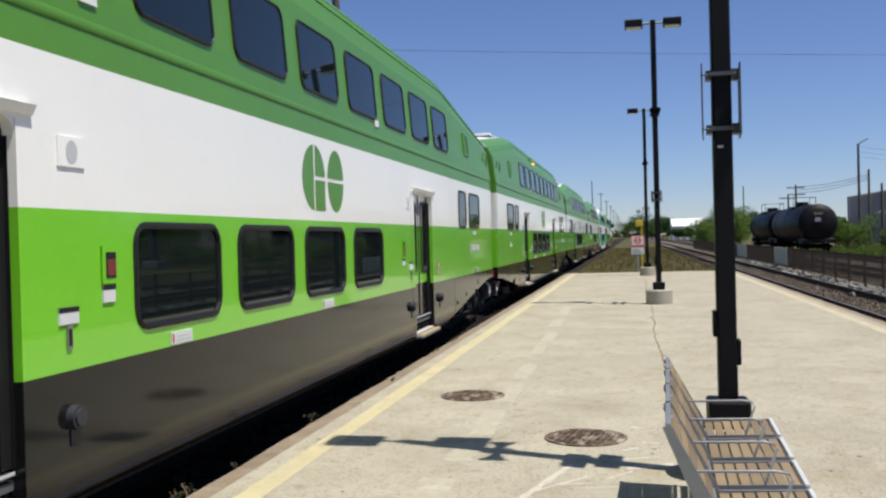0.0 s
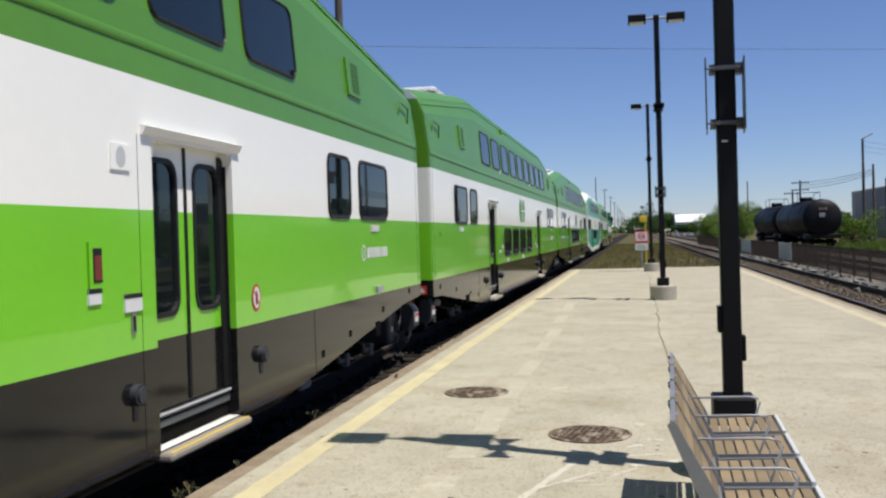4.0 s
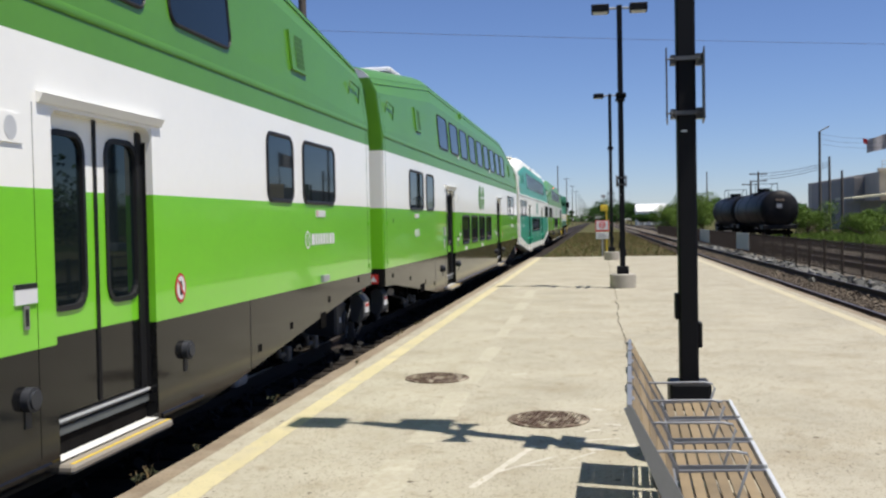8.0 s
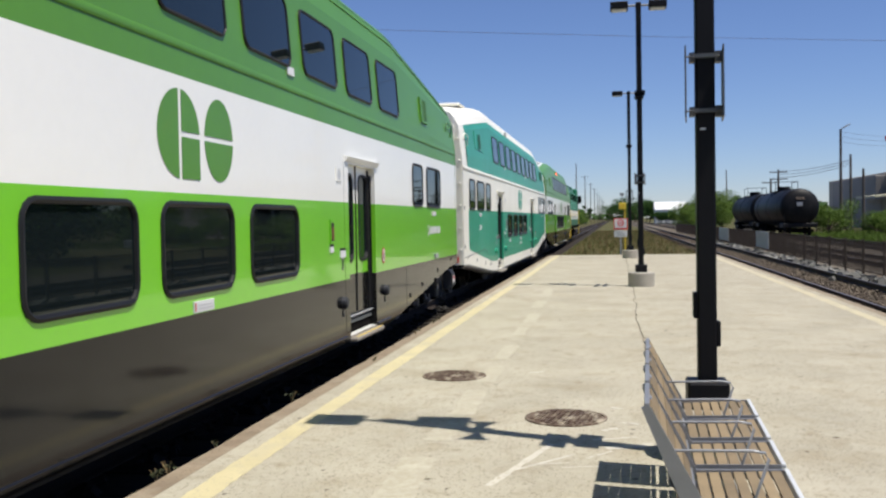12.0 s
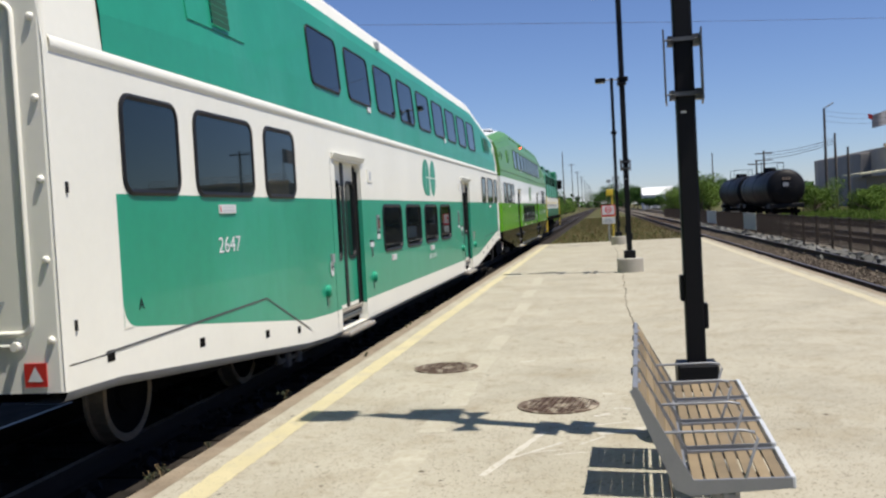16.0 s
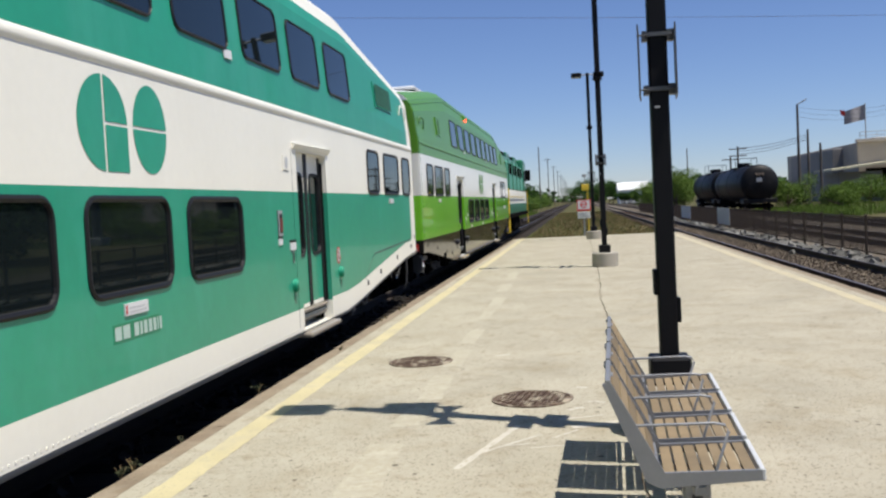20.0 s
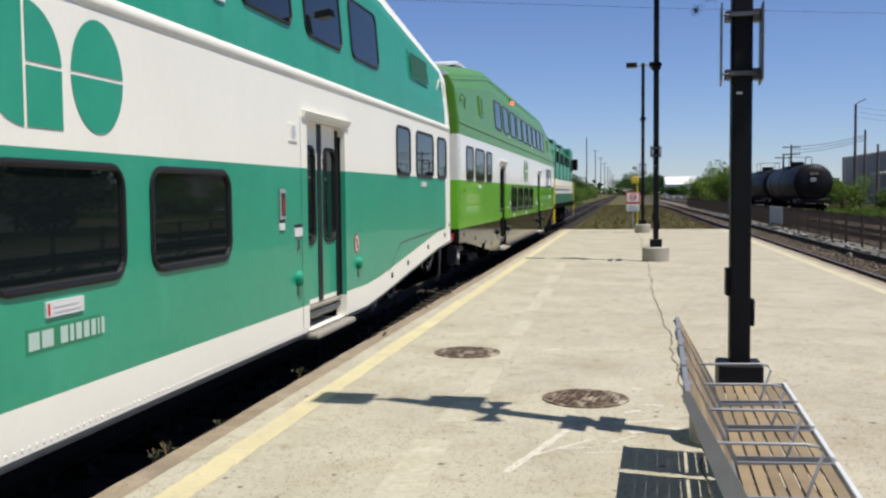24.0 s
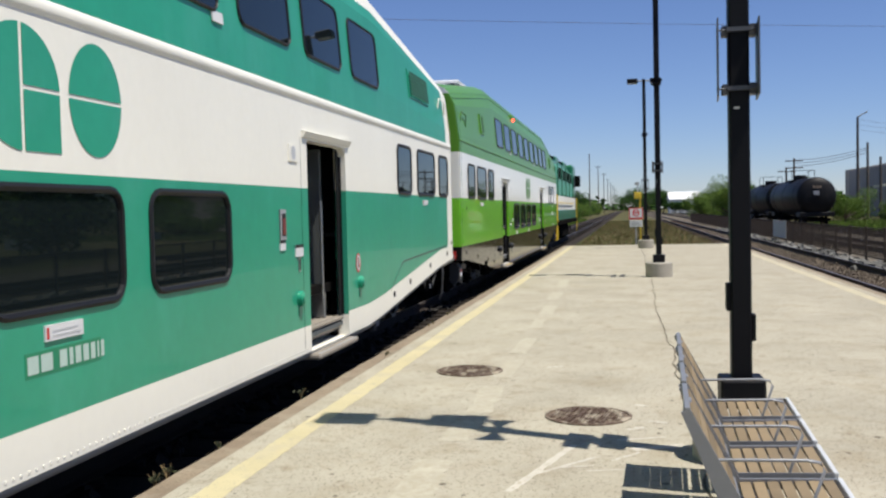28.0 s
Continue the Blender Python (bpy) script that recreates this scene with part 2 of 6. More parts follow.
PALE = mat("faded_white_paint", (0.374, 0.343, 0.264), 0.9, vary=0.12, scale=8, fine=34, stain=(0.314, 0.28, 0.202), stain_amount=1.0, stain_scale=6)
WORNYELLOW = mat("worn_yellow_paint", (0.43, 0.374, 0.241), 0.8, vary=0.10, scale=2, fine=40, bump=0.1, stain=(0.361, 0.318, 0.232), stain_amount=0.9, stain_scale=1.2)
blotch(WORNYELLOW, (0.344, 0.31, 0.224), 5.0, 0.48, 0.62, 0.8)
speckle(YELLOW, (0.31, 0.267, 0.189), 55.0, 0.26, 0.8)
blotch(YELLOW, (0.335, 0.297, 0.206), 9.0, 0.56, 0.66, 0.7)
blotch(PALE, (0.318, 0.284, 0.206), 22.0, 0.47, 0.6, 0.9)
speckle(NOSING, (0.086, 0.0688, 0.0473), 45.0, 0.25, 0.8)
blotch(NOSING, (0.292, 0.258, 0.189), 5.0, 0.5, 0.64, 0.35)
CHALK = mat("chalky_white_paint", (0.447, 0.413, 0.344), 0.9, vary=0.12, scale=8, fine=34)
blotch(CHALK, (0.327, 0.292, 0.215), 16.0, 0.52, 0.62, 0.9)
DECAL = mat("faded_decal_letters", (0.43, 0.55, 0.49), 0.5, vary=0.08)
DECALBACK = mat("decal_patch_green", (0.0155, 0.206, 0.0989), 0.5, vary=0.08)
BALLAST = mat("ballast", (0.116, 0.0998, 0.0791), 0.95, vary=0.35, scale=7, fine=30, bump=0.8, stain=(0.103, 0.0705, 0.0473), stain_amount=0.75, stain_scale=0.4, spec=0.05)
RUBBLE = mat("pale_rubble_stone", (0.146, 0.142, 0.129), 0.9, vary=0.15, scale=9, island=0.4, spec=0.05)
STONES = mat("ballast_stones", (0.125, 0.101, 0.0774), 0.95, vary=0.2, scale=20, island=0.35, spec=0.05)
GROUND = mat("dry_grass_ground", (0.085, 0.076, 0.038), 0.95, vary=0.35, scale=1.5, fine=25, bump=0.5, stain=(0.103, 0.0731, 0.0387), stain_amount=0.8, stain_scale=0.25, spec=0.05)
blotch(GROUND, (0.0473, 0.0645, 0.0172), 0.35, 0.48, 0.62, 0.8)
RAIL = mat("rail_steel", (0.0301, 0.0224, 0.0181), 0.75, metal=0.1, spec=0.2, vary=0.2, scale=6)
RAILTOP = mat("rail_head", (0.138, 0.12, 0.112), 0.4, metal=0.6, vary=0.1, scale=6)
TIE = mat("timber_tie", (0.0645, 0.0473, 0.0361), 0.9, vary=0.25, scale=8, per_object=0.3, spec=0.05)
BOARD = mat("bench_timber", (0.2, 0.148, 0.082), 0.65, vary=0.16, scale=6, fine=45, per_object=0.22, bump=0.1)
BENCHM = mat("bench_galvanised", (0.225, 0.23, 0.24), 0.42, metal=0.35, vary=0.08, scale=8)
LEAF = mat("leaves", (0.105, 0.165, 0.032), 0.6, vary=0.2, scale=0.8, fine=8, island=0.45, spec=0.05)
LEAF2 = mat("dark_leaves", (0.0387, 0.0817, 0.0189), 0.65, vary=0.2, scale=0.8, fine=8, island=0.45, spec=0.05)
STRAW = mat("dry_grass_blades", (0.215, 0.155, 0.078), 0.8, vary=0.25, island=0.55, spec=0.05)
GRASSB = mat("green_grass_blades", (0.095, 0.11, 0.032), 0.8, vary=0.2, island=0.5, spec=0.05)
BANKG = mat("bright_bank_grass", (0.10, 0.155, 0.03), 0.8, vary=0.2, island=0.45, spec=0.05)
BARK = mat("bark", (0.086, 0.0645, 0.043), 0.9, vary=0.25, scale=5)
POLEW = mat("weathered_pole", (0.0731, 0.0602, 0.0516), 0.9, vary=0.25, scale=3)
TANK = mat("tank_black", (0.007, 0.007, 0.008), 0.5, spec=0.16, vary=0.3, scale=1.5, stain=(0.03, 0.026, 0.024), stain_amount=0.5, stain_scale=0.9)
FENCE = mat("fence_brown", (0.07, 0.055, 0.045), 0.65, vary=0.15, scale=4, spec=0.05)
SIDING = mat("grey_siding", (0.25, 0.23, 0.21), 0.7, vary=0.12, scale=0.6)
TANWALL = mat("tan_wall", (0.41, 0.36, 0.30), 0.85, vary=0.1, scale=0.5)
AWN = mat("awning_cream", (0.533, 0.49, 0.327), 0.6, vary=0.06)
BRIGHT = mat("white_cladding", (0.688, 0.688, 0.671), 0.55, vary=0.03)
SIGNRED = mat("sign_red", (0.62, 0.04, 0.05), 0.5, vary=0.05)
SAFETY = mat("safety_yellow", (0.619, 0.43, 0.0258), 0.5, vary=0.08)
LOCOG = mat("loco_green", (0.0086, 0.146, 0.0645), 0.4, vary=0.1, coat=0.3)
FLAGR = mat("flag_red", (0.473, 0.0258, 0.0258), 0.8)
FLAGG = mat("flag_grey", (0.258, 0.249, 0.258), 0.8, vary=0.2)


# ---- mesh helpers ----
class Mesh:
    """Collects vertices and faces; each face keeps the material slot that was current."""

    def __init__(self):
        self.v, self.f, self.m, self.slot, self.smooth = [], [], [], 0, []

    def face(self, pts, smooth=False):
        k = len(self.v)
        self.v += [tuple(p) for p in pts]
        self.f.append(tuple(range(k, k + len(pts))))
        self.m.append(self.slot)
        self.smooth.append(smooth)

    def grid(self, rows, smooth=False, closed=False):
        k, w = len(self.v), len(rows[0])
        for r in rows:
            self.v += [tuple(p) for p in r]
        for a in range(len(rows) - 1):
            for b in range(w if closed else w - 1):
                c = (b + 1) % w
                self.f.append((k + a * w + b, k + a * w + c, k + (a + 1) * w + c, k + (a + 1) * w + b))
                self.m.append(self.slot)
                self.smooth.append(smooth)

    def box(self, lo, hi, rot=None, bevel=0.0):
        x0, y0, z0 = lo
        x1, y1, z1 = hi
        if bevel:
            e = bevel
            ring = lambda z, i: [(x0 + i, y0 + e, z), (x0 + e, y0 + i, z), (x1 - e, y0 + i, z), (x1 - i, y0 + e, z), (x1 - i, y1 - e, z), (x1 - e, y1 - i, z), (x0 + e, y1 - i, z), (x0 + i, y1 - e, z)]
            rows = [ring(z0, e * 0.6), ring(z0 + e, 0), ring(z1 - e, 0), ring(z1, e * 0.6)]
            rows = [[rot @ Vector(p) for p in r] if rot else r for r in rows]
            self.grid(rows, closed=True)
            self.face(rows[-1])
            self.face(rows[0][::-1])
            return
        p = [(x0, y0, z0), (x1, y0, z0), (x1, y1, z0), (x0, y1, z0), (x0, y0, z1), (x1, y0, z1), (x1, y1, z1), (x0, y1, z1)]
        if rot:
            p = [rot @ Vector(q) for q in p]
        k = len(self.v)
        self.v += [tuple(q) for q in p]
        for f in ((0, 3, 2, 1), (4, 5, 6, 7), (0, 1, 5, 4), (1, 2, 6, 5), (2, 3, 7, 6), (3, 0, 4, 7)):
            self.f.append(tuple(k + i for i in f))
            self.m.append(self.slot)
            self.smooth.append(False)

    def tube(self, pts, r, n=8, cap=True, r1=None):
        pts = [Vector(p) for p in pts]
        rows = []
        for i, p in enumerate(pts):
            d = (pts[min(i + 1, len(pts) - 1)] - pts[max(i - 1, 0)]).normalized()
            a = d.cross(Vector((0, 0, 1)))
            if a.length < 1e-3:
                a = Vector((1, 0, 0))
            a.normalize()
            b = d.cross(a)
            rr = r if r1 is None else r + (r1 - r) * i / (len(pts) - 1)
            rows.append([p + (a * math.cos(2 * math.pi * j / n) + b * math.sin(2 * math.pi * j / n)) * rr for j in range(n)])
        self.grid(rows, smooth=True, closed=True)
        if cap:
            self.face(rows[0][::-1])
            self.face(rows[-1])

    def data(self, name, mats):
        me = bpy.data.meshes.new(name)
        me.from_pydata(self.v, [], self.f)
        for m in mats:
            me.materials.append(m)
        me.polygons.foreach_set("material_index", self.m)
        me.polygons.foreach_set("use_smooth", self.smooth)
        me.update()
        return me


def part(name, mesh, material, parent=None, label="", loc=None):
    mats = material if isinstance(material, (list, tuple)) else [material]
    data = mesh.data(name, mats) if isinstance(mesh, Mesh) else mesh
    ob = new(name, data)
    if parent:
        ob.parent = parent
    if loc is not None:
        ob.location = loc
    if label:
        ob["label"] = label
    return ob


def root(name, m, label, category, group="", kind=""):
    ob = new(name)
    ob.empty_display_size = 0.2
    ob.matrix_world = m
    return tagged(ob, label, category, group, kind)


def box_mesh(lo, hi, bevel=0.0):
    m = Mesh()
    m.box(lo, hi, bevel=bevel)
    return m


def tube_mesh(pts, r, n=8, r1=None):
    m = Mesh()
    m.tube(pts, r, n, r1=r1)
    return m


# ---- plan of the place (platform top is z = 0) ----
EDGE_L, EDGE_R, PLAT_END, PLAT_START = -2.76, 4.48, 42.6, -45.0
TRACK1, TRACK2, TRACK3, TRACK4 = -4.657, 5.88, 10.4, 14.6
RAIL_Z, BED = -0.16, -0.36


# ---- the ground and the platform ----
def build_ground():
    m = Mesh()
    xs = [-2500, -300, -60, -20, -9, EDGE_L + 0.1, EDGE_R - 0.1, 8.5, 13, 18, 26, 60, 300, 2500]
    ys = [-2500, -200, -50, 0, 20, 42, 60, 90, 130, 200, 400, 1200, 4000]

    def h(x, y):
        return BED - 0.05 if -9 <= x <= 20 else BED + 0.25 if x > 20 else BED + (0.5 if x < -15 else 0.1)
    m.grid([[(x, y, h(x, y)) for x in xs] for y in ys])
    tagged(part("ground", m, GROUND), "dry weedy grass ground beside the tracks", "ground", kind="structure")
    for name, x0, x1, ya, yb in (("ballast_bed", TRACK1 - 2.6, EDGE_L - 0.05, -200, 700), ("ballast_bed", EDGE_R + 0.05, TRACK3 + 2.3, -80, 700), ("ballast_bed", TRACK4 - 2, TRACK4 + 2, 20, 300)):
        m = Mesh()
        n = 24
        rng = random.Random(5)
        rows = []
        for k in range(n + 1):
            y = ya + (yb - ya) * k / n
            rows.append([(x0, y, BED - 0.04), (x0 + 0.5, y, BED), (x1 - 0.5, y, BED + rng.uniform(-.01, .01)), (x1, y, BED - 0.04)])
        m.grid(rows)
        # the train's bed takes the near-black copy, with the shade in its colour
        tagged(part(name, m, SHADEBED if x0 < -5 else BALLAST), "stone ballast under the rails, coloured dark for the train's shade" if x0 < -5 else "grey-brown stone ballast under the rails", "ballast", kind="structure")


def build_platform():
    rng = random.Random(3)
    plat = root("platform", pose(0, 0, 0), "pale worn concrete station platform with faded yellow lines", "platform", kind="structure")
    ys = [PLAT_START + k * 0.2 for k in range(int((PLAT_END - PLAT_START) / 0.2) + 1)] + [PLAT_END]
    wob, crack = 0.0, []
    for y in ys:
        wob = wob * 0.82 + rng.uniform(-0.018, 0.018)
        crack.append(0.52 + wob + rng.uniform(-0.017, 0.017) + 0.012 * (y - 15) * 0.2)
    for name, left in (("slab", True), ("slab", False)):
        m = Mesh()
        rows = []
        for y, c in zip(ys, crack):
            if left:
                rows.append([(EDGE_L + 0.2, y, -0.5), (EDGE_L + 0.2, y, 0), (-1.3, y, 0.0), (c - 0.008, y, 0), (c - 0.008, y, -0.02)])
            else:
                rows.append([(c + 0.008, y, -0.02), (c + 0.008, y, 0), (2.4, y, 0.0), (EDGE_R - 0.2, y, 0), (EDGE_R - 0.2, y, -0.5)])
        m.grid(rows)
        r = rows[-1]
        m.face([(r[0][0], PLAT_END, -0.5), (r[-1][0], PLAT_END, -0.5), (r[-1][0], PLAT_END, 0), (r[0][0], PLAT_END, 0)])
        part(name, m, CONCRETE, plat)
    part("joint_filler", box_mesh((0.0, PLAT_START, -0.2), (1.1, PLAT_END - 0.02, -0.012)), FILLER, plat)
    for x, sgn in ((EDGE_L, 1), (EDGE_R, -1)):
        y = PLAT_START
        while y < PLAT_END - 0.1:
            ln = min(rng.uniform(1.8, 2.6), PLAT_END - y)
            m = Mesh()
            rows = []
            k = 7
            for i in range(k):
                yy = y + 0.006 + (ln - 0.012) * i / (k - 1)
                e = x + sgn * rng.uniform(0, 0.022)
                rows.append([(e, yy, -0.42), (e, yy, -0.02), (e + sgn * 0.02, yy, -0.002 - rng.uniform(0, .006)), (x + sgn * 0.199, yy, 0.0)])
            m.grid(rows)
            part("nosing", m, NOSING, plat)
            y += ln
        a, b = (x + sgn * 0.365, x + sgn * 0.545)
        m = Mesh()
        rows = [[(a + 0.006 * math.sin(yy * 1.7) + rng.uniform(-.008, .008), yy, 0.0018), (b + 0.006 * math.sin(yy * 1.1 + 2) + rng.uniform(-.008, .008), yy, 0.0018)] for yy in np.arange(PLAT_START, PLAT_END - 0.05, 0.07)]
        m.grid(rows)
        part("yellow_line", m, YELLOW if x < 0 else WORNYELLOW, plat, "faded yellow safety line")
    # faded paint marks and scuffs on the slab
    marks = [((-0.62, 6.02), (-0.31, 7.13), 0.055), ((-0.50, 6.40), (-0.13, 6.86), 0.035), ((-0.40, 6.55), (-0.16, 6.62), 0.025), ((-1.13, 3.9), (-1.13, 5.0), 0.26), ((-1.13, 5.46), (-1.17, 6.66), 0.26), ((-1.15, 7.15), (-1.13, 7.8), 0.22), ((-1.11, 8.1), (-1.15, 9.25), 0.22), ((-1.14, 9.7), (-1.13, 10.75), 0.21), ((-1.16, 11.2), (-1.15, 12.45), 0.2), ((-1.2, 13.5), (-1.2, 14.6), 0.19), ((-1.18, 15.2), (-1.2, 16.5), 0.22), ((-1.26, 17.5), (-1.28, 19.2), 0.24), ((-1.3, 20.4), (-1.34, 22.4), 0.24), ((0.08, 7.05), (0.42, 7.2), 0.10), ((-0.05, 6.75), (0.12, 6.98), 0.03), ((-0.02, 7.3), (0.3, 7.42), 0.035), ((0.05, 7.62), (0.16, 7.7), 0.06), ((0.2, 7.9), (0.33, 7.86), 0.05), ((-0.2, 6.5), (0.04, 6.56), 0.02), ((-0.75, 10.3), (-0.6, 10.36), 0.07), ((0.1, 8.5), (0.2, 8.46), 0.05)]
    for k, ((x0, y0), (x1, y1), w) in enumerate(marks):
        d = Vector((x1 - x0, y1 - y0, 0)).normalized()
        p = Vector((-d.y, d.x, 0)) * w / 2
        m = Mesh()
        rows = []
        for i in range(25):
            c = Vector((x0, y0, 0.0012 + 0.0004 * (k % 3))).lerp(Vector((x1, y1, 0.0012 + 0.0004 * (k % 3))), i / 24)
            j = rng.uniform(0.75, 1.1)
            rows.append([c - p * j, c + p * j])
        m.grid(rows)
        part("paint_mark", m, CHALK if w < 0.12 else PALE, plat, "faded white paint mark")


def build_manhole(x, y, r):
    top = root("manhole_cover", pose(x, y, 0.004, 0, 0, 17), "round rusty cast iron manhole cover set in concrete", "manhole cover", "manhole covers")
    m = Mesh()
    ring = lambda rr, z: [(rr * math.cos(a * math.pi / 20), rr * math.sin(a * math.pi / 20), z) for a in range(40)]
    m.grid([ring(r, -0.01), ring(r, 0.008), ring(r * 0.93, 0.010), ring(r * 0.92, 0.0), ring(r * 0.9, 0.004)], closed=True)
    m.face(ring(r * 0.9, 0.004))
    part("cover_plate", m, MANHOLE, top)
    m = Mesh()
    k = int(r * 2 / 0.055)
    for i in range(-k, k + 1):
        for j in range(-k, k + 1):
            a, b = i * 0.055 + (0.0275 if j % 2 else 0), j * 0.055
            if a * a + b * b < (r * 0.84) ** 2:
                m.box((a - 0.018, b - 0.018, 0.0035), (a + 0.018, b + 0.018, 0.014))
    tagged(part("raised_studs", m, MANHOLE, top), kind="stuff")


def build_track(x, ya, yb, ties=True, name="railway_track"):
    tr = root(name, pose(x, 0, BED), "steel rails on timber ties in ballast", "railway track", "tracks", "structure")
    for s in (-1, 1):
        m = Mesh()
        prof = [(-0.07, 0.03), (0.07, 0.03), (0.07, 0.045), (0.012, 0.07), (0.012, 0.15), (0.036, 0.16), (0.036, 0.2), (-0.036, 0.2), (-0.036, 0.16), (-0.012, 0.15), (-0.012, 0.07), (-0.07, 0.045)]
        m.grid([[(s * 0.7525 + px, yy, pz) for px, pz in prof] for yy in (ya, yb)], closed=True)
        rail = part("rail", m, RAIL, tr)
        part("rail_head", box_mesh((s * 0.7525 - 0.03, ya, 0.196), (s * 0.7525 + 0.03, yb, 0.202)), RAILTOP, rail)
    if ties:
        # ties of the train's track are coloured darker to stand for shade
        tie = box_mesh((-1.3, -0.11, -0.1), (1.3, 0.11, 0.014 if x < -3 else 0.006), 0.005).data("tie", [SHADETIE if x < -3 else TIE])
        n = 0
        for k in range(300):
            yy = max(ya, -10) + k * 0.6
            if yy < min(yb, 140):
                part("tie", tie, TIE, tr, loc=(0, yy, 0))
    return tr


def build_stones():
    rng = random.Random(9)
    m, shaded = Mesh(), Mesh()
    for k in range(12600):
        x = rng.choice((rng.uniform(-4.1, -3.5), rng.uniform(EDGE_R + 0.1, TRACK2 + 2.0), rng.uniform(TRACK1 - .6, TRACK1 + 1.1)))
        y = rng.uniform(3, 46) if rng.random() < 0.75 else rng.uniform(42, 80)
        if k > 2600:
            x, y = rng.uniform(TRACK2 - 1.35, TRACK2 + 1.6), 12 + 43 * rng.random() ** 1.4
        s = rng.uniform(0.02, 0.055) if k <= 2600 else rng.uniform(0.014, 0.03)
        q = Euler((rng.uniform(0, 3), rng.uniform(0, 3), rng.uniform(0, 3))).to_matrix().to_4x4()
        mm = Matrix.Translation((x, y, BED + 0.01 + s * 0.3)) @ q
        # stones on the train's side get the colour that holds its shade
        (shaded if x < 0 else m).box((-s, -s * rng.uniform(.6, 1), -s * rng.uniform(.5, .9)), (s, s * rng.uniform(.6, 1), s * rng.uniform(.5, .9)), mm)
    tagged(part("oily_stones", shaded, SHADESTONE), "ballast stones under the train, coloured dark for its shade", "stones", kind="stuff")
    tagged(part("ballast_stones", m, STONES), "loose grey-brown ballast stones beside the rails", "stones", kind="stuff")


# ---- lamp posts, bench, signs ----
def build_lamp_post(x, y, half=0.2, z0=2.26, z1=2.72, out=0.12):
    p = root("lamp_post", pose(x, y, 0), "black two-headed platform lamp post on a round concrete footing", "lamp post", "platform lamp posts")
    m = Mesh()
    ring = lambda r, z: [(r * math.cos(a * math.pi / 16), r * math.sin(a * math.pi / 16), z) for a in range(32)]
    m.grid([ring(0.305, -0.02), ring(0.305, 0.31), ring(0.285, 0.33)], closed=True)
    m.face(ring(0.285, 0.33))
    part("footing", m, CONCRETE_B, p, "round concrete footing")
    part("base_cover", box_mesh((-0.135, -0.135, 0.33), (0.135, 0.135, 0.51), 0.015), BLACKP, p)
    part("shaft", box_mesh((-0.062, -0.062, 0.5), (0.062, 0.062, 6.62), 0.012), BLACKP, p)
    part("junction_box", box_mesh((-0.088, -0.05, 0.93), (-0.06, 0.05, 1.105), 0.008), BLACKP, p)
    part("junction_box", box_mesh((0.06, -0.05, 0.74), (0.088, 0.05, 0.91), 0.008), BLACKP, p)
    part("collar", box_mesh((-0.09, -0.09, 4.38), (0.09, 0.09, 4.53), 0.01), BLACKP, p)
    for sx in (-1, 1):
        h = part("lamp_head", box_mesh((min(sx * 0.235, sx * 0.645), -0.19, 6.46), (max(sx * 0.235, sx * 0.645), 0.19, 6.63), 0.02), BLACKP, p, "flat dark lamp head")
        part("lens", box_mesh((min(sx * 0.275, sx * 0.605), -0.15, 6.445), (max(sx * 0.275, sx * 0.605), 0.15, 6.462)), LIGHTG, h)
        part("arm", tube_mesh([(0, 0, 6.55), (sx * 0.27, 0, 6.55)], 0.028), GREYP, p)
    for z in (z0 + 0.05, z1 - 0.05):
        m = Mesh()
        m.box((-0.075, -0.09, z - 0.012), (0.075, -0.062, z + 0.014))
        m.box((-0.075, 0.062, z - 0.012), (0.075, 0.09, z + 0.014))
        m.box((-0.098, -0.05, z - 0.03), (-0.064, 0.05, z + 0.03))
        m.box((0.064, -0.05, z - 0.035), (0.11, 0.05, z + 0.035))
        m.tube([(-0.135, -0.06, z), (0.11, -0.06, z)], 0.006, 6)
        part("bracket", m, POSTG, p, "dark galvanised bracket")
    for x0 in (-out - 0.008, out - 0.008):
        m = Mesh()
        m.box((-0.005, -half, z0), (0.005, half, z1), rot=Matrix.Translation((x0 + 0.005, -0.01, 0)) @ Matrix.Rotation(radians(-4.5), 4, "Z"))
        part("sign_plate", m, POSTG, p, "thin grey metal sign plate")
    for sy in (-1, 1):
        m = Mesh()
        prof = ((0.06, 0.03), (0.14, 0.04), (0.22, 0.068), (0.30, 0.112), (0.31, 0.115))
        ring = lambda yy, r: [(r * math.cos(q * math.pi / 10), sy * yy, 4.45 + 0.6 * r * math.sin(q * math.pi / 10)) for q in range(20)]
        m.grid([ring(*k) for k in prof], smooth=True, closed=True)
        m.face(ring(0.22, 0.068))
        part("horn_speaker", m, BLACKP, p, "dark horn loudspeaker")
    part("tag", box_mesh((-0.035, -0.066, 2.185), (0.0, -0.063, 2.198)), LABEL, p)
    return p


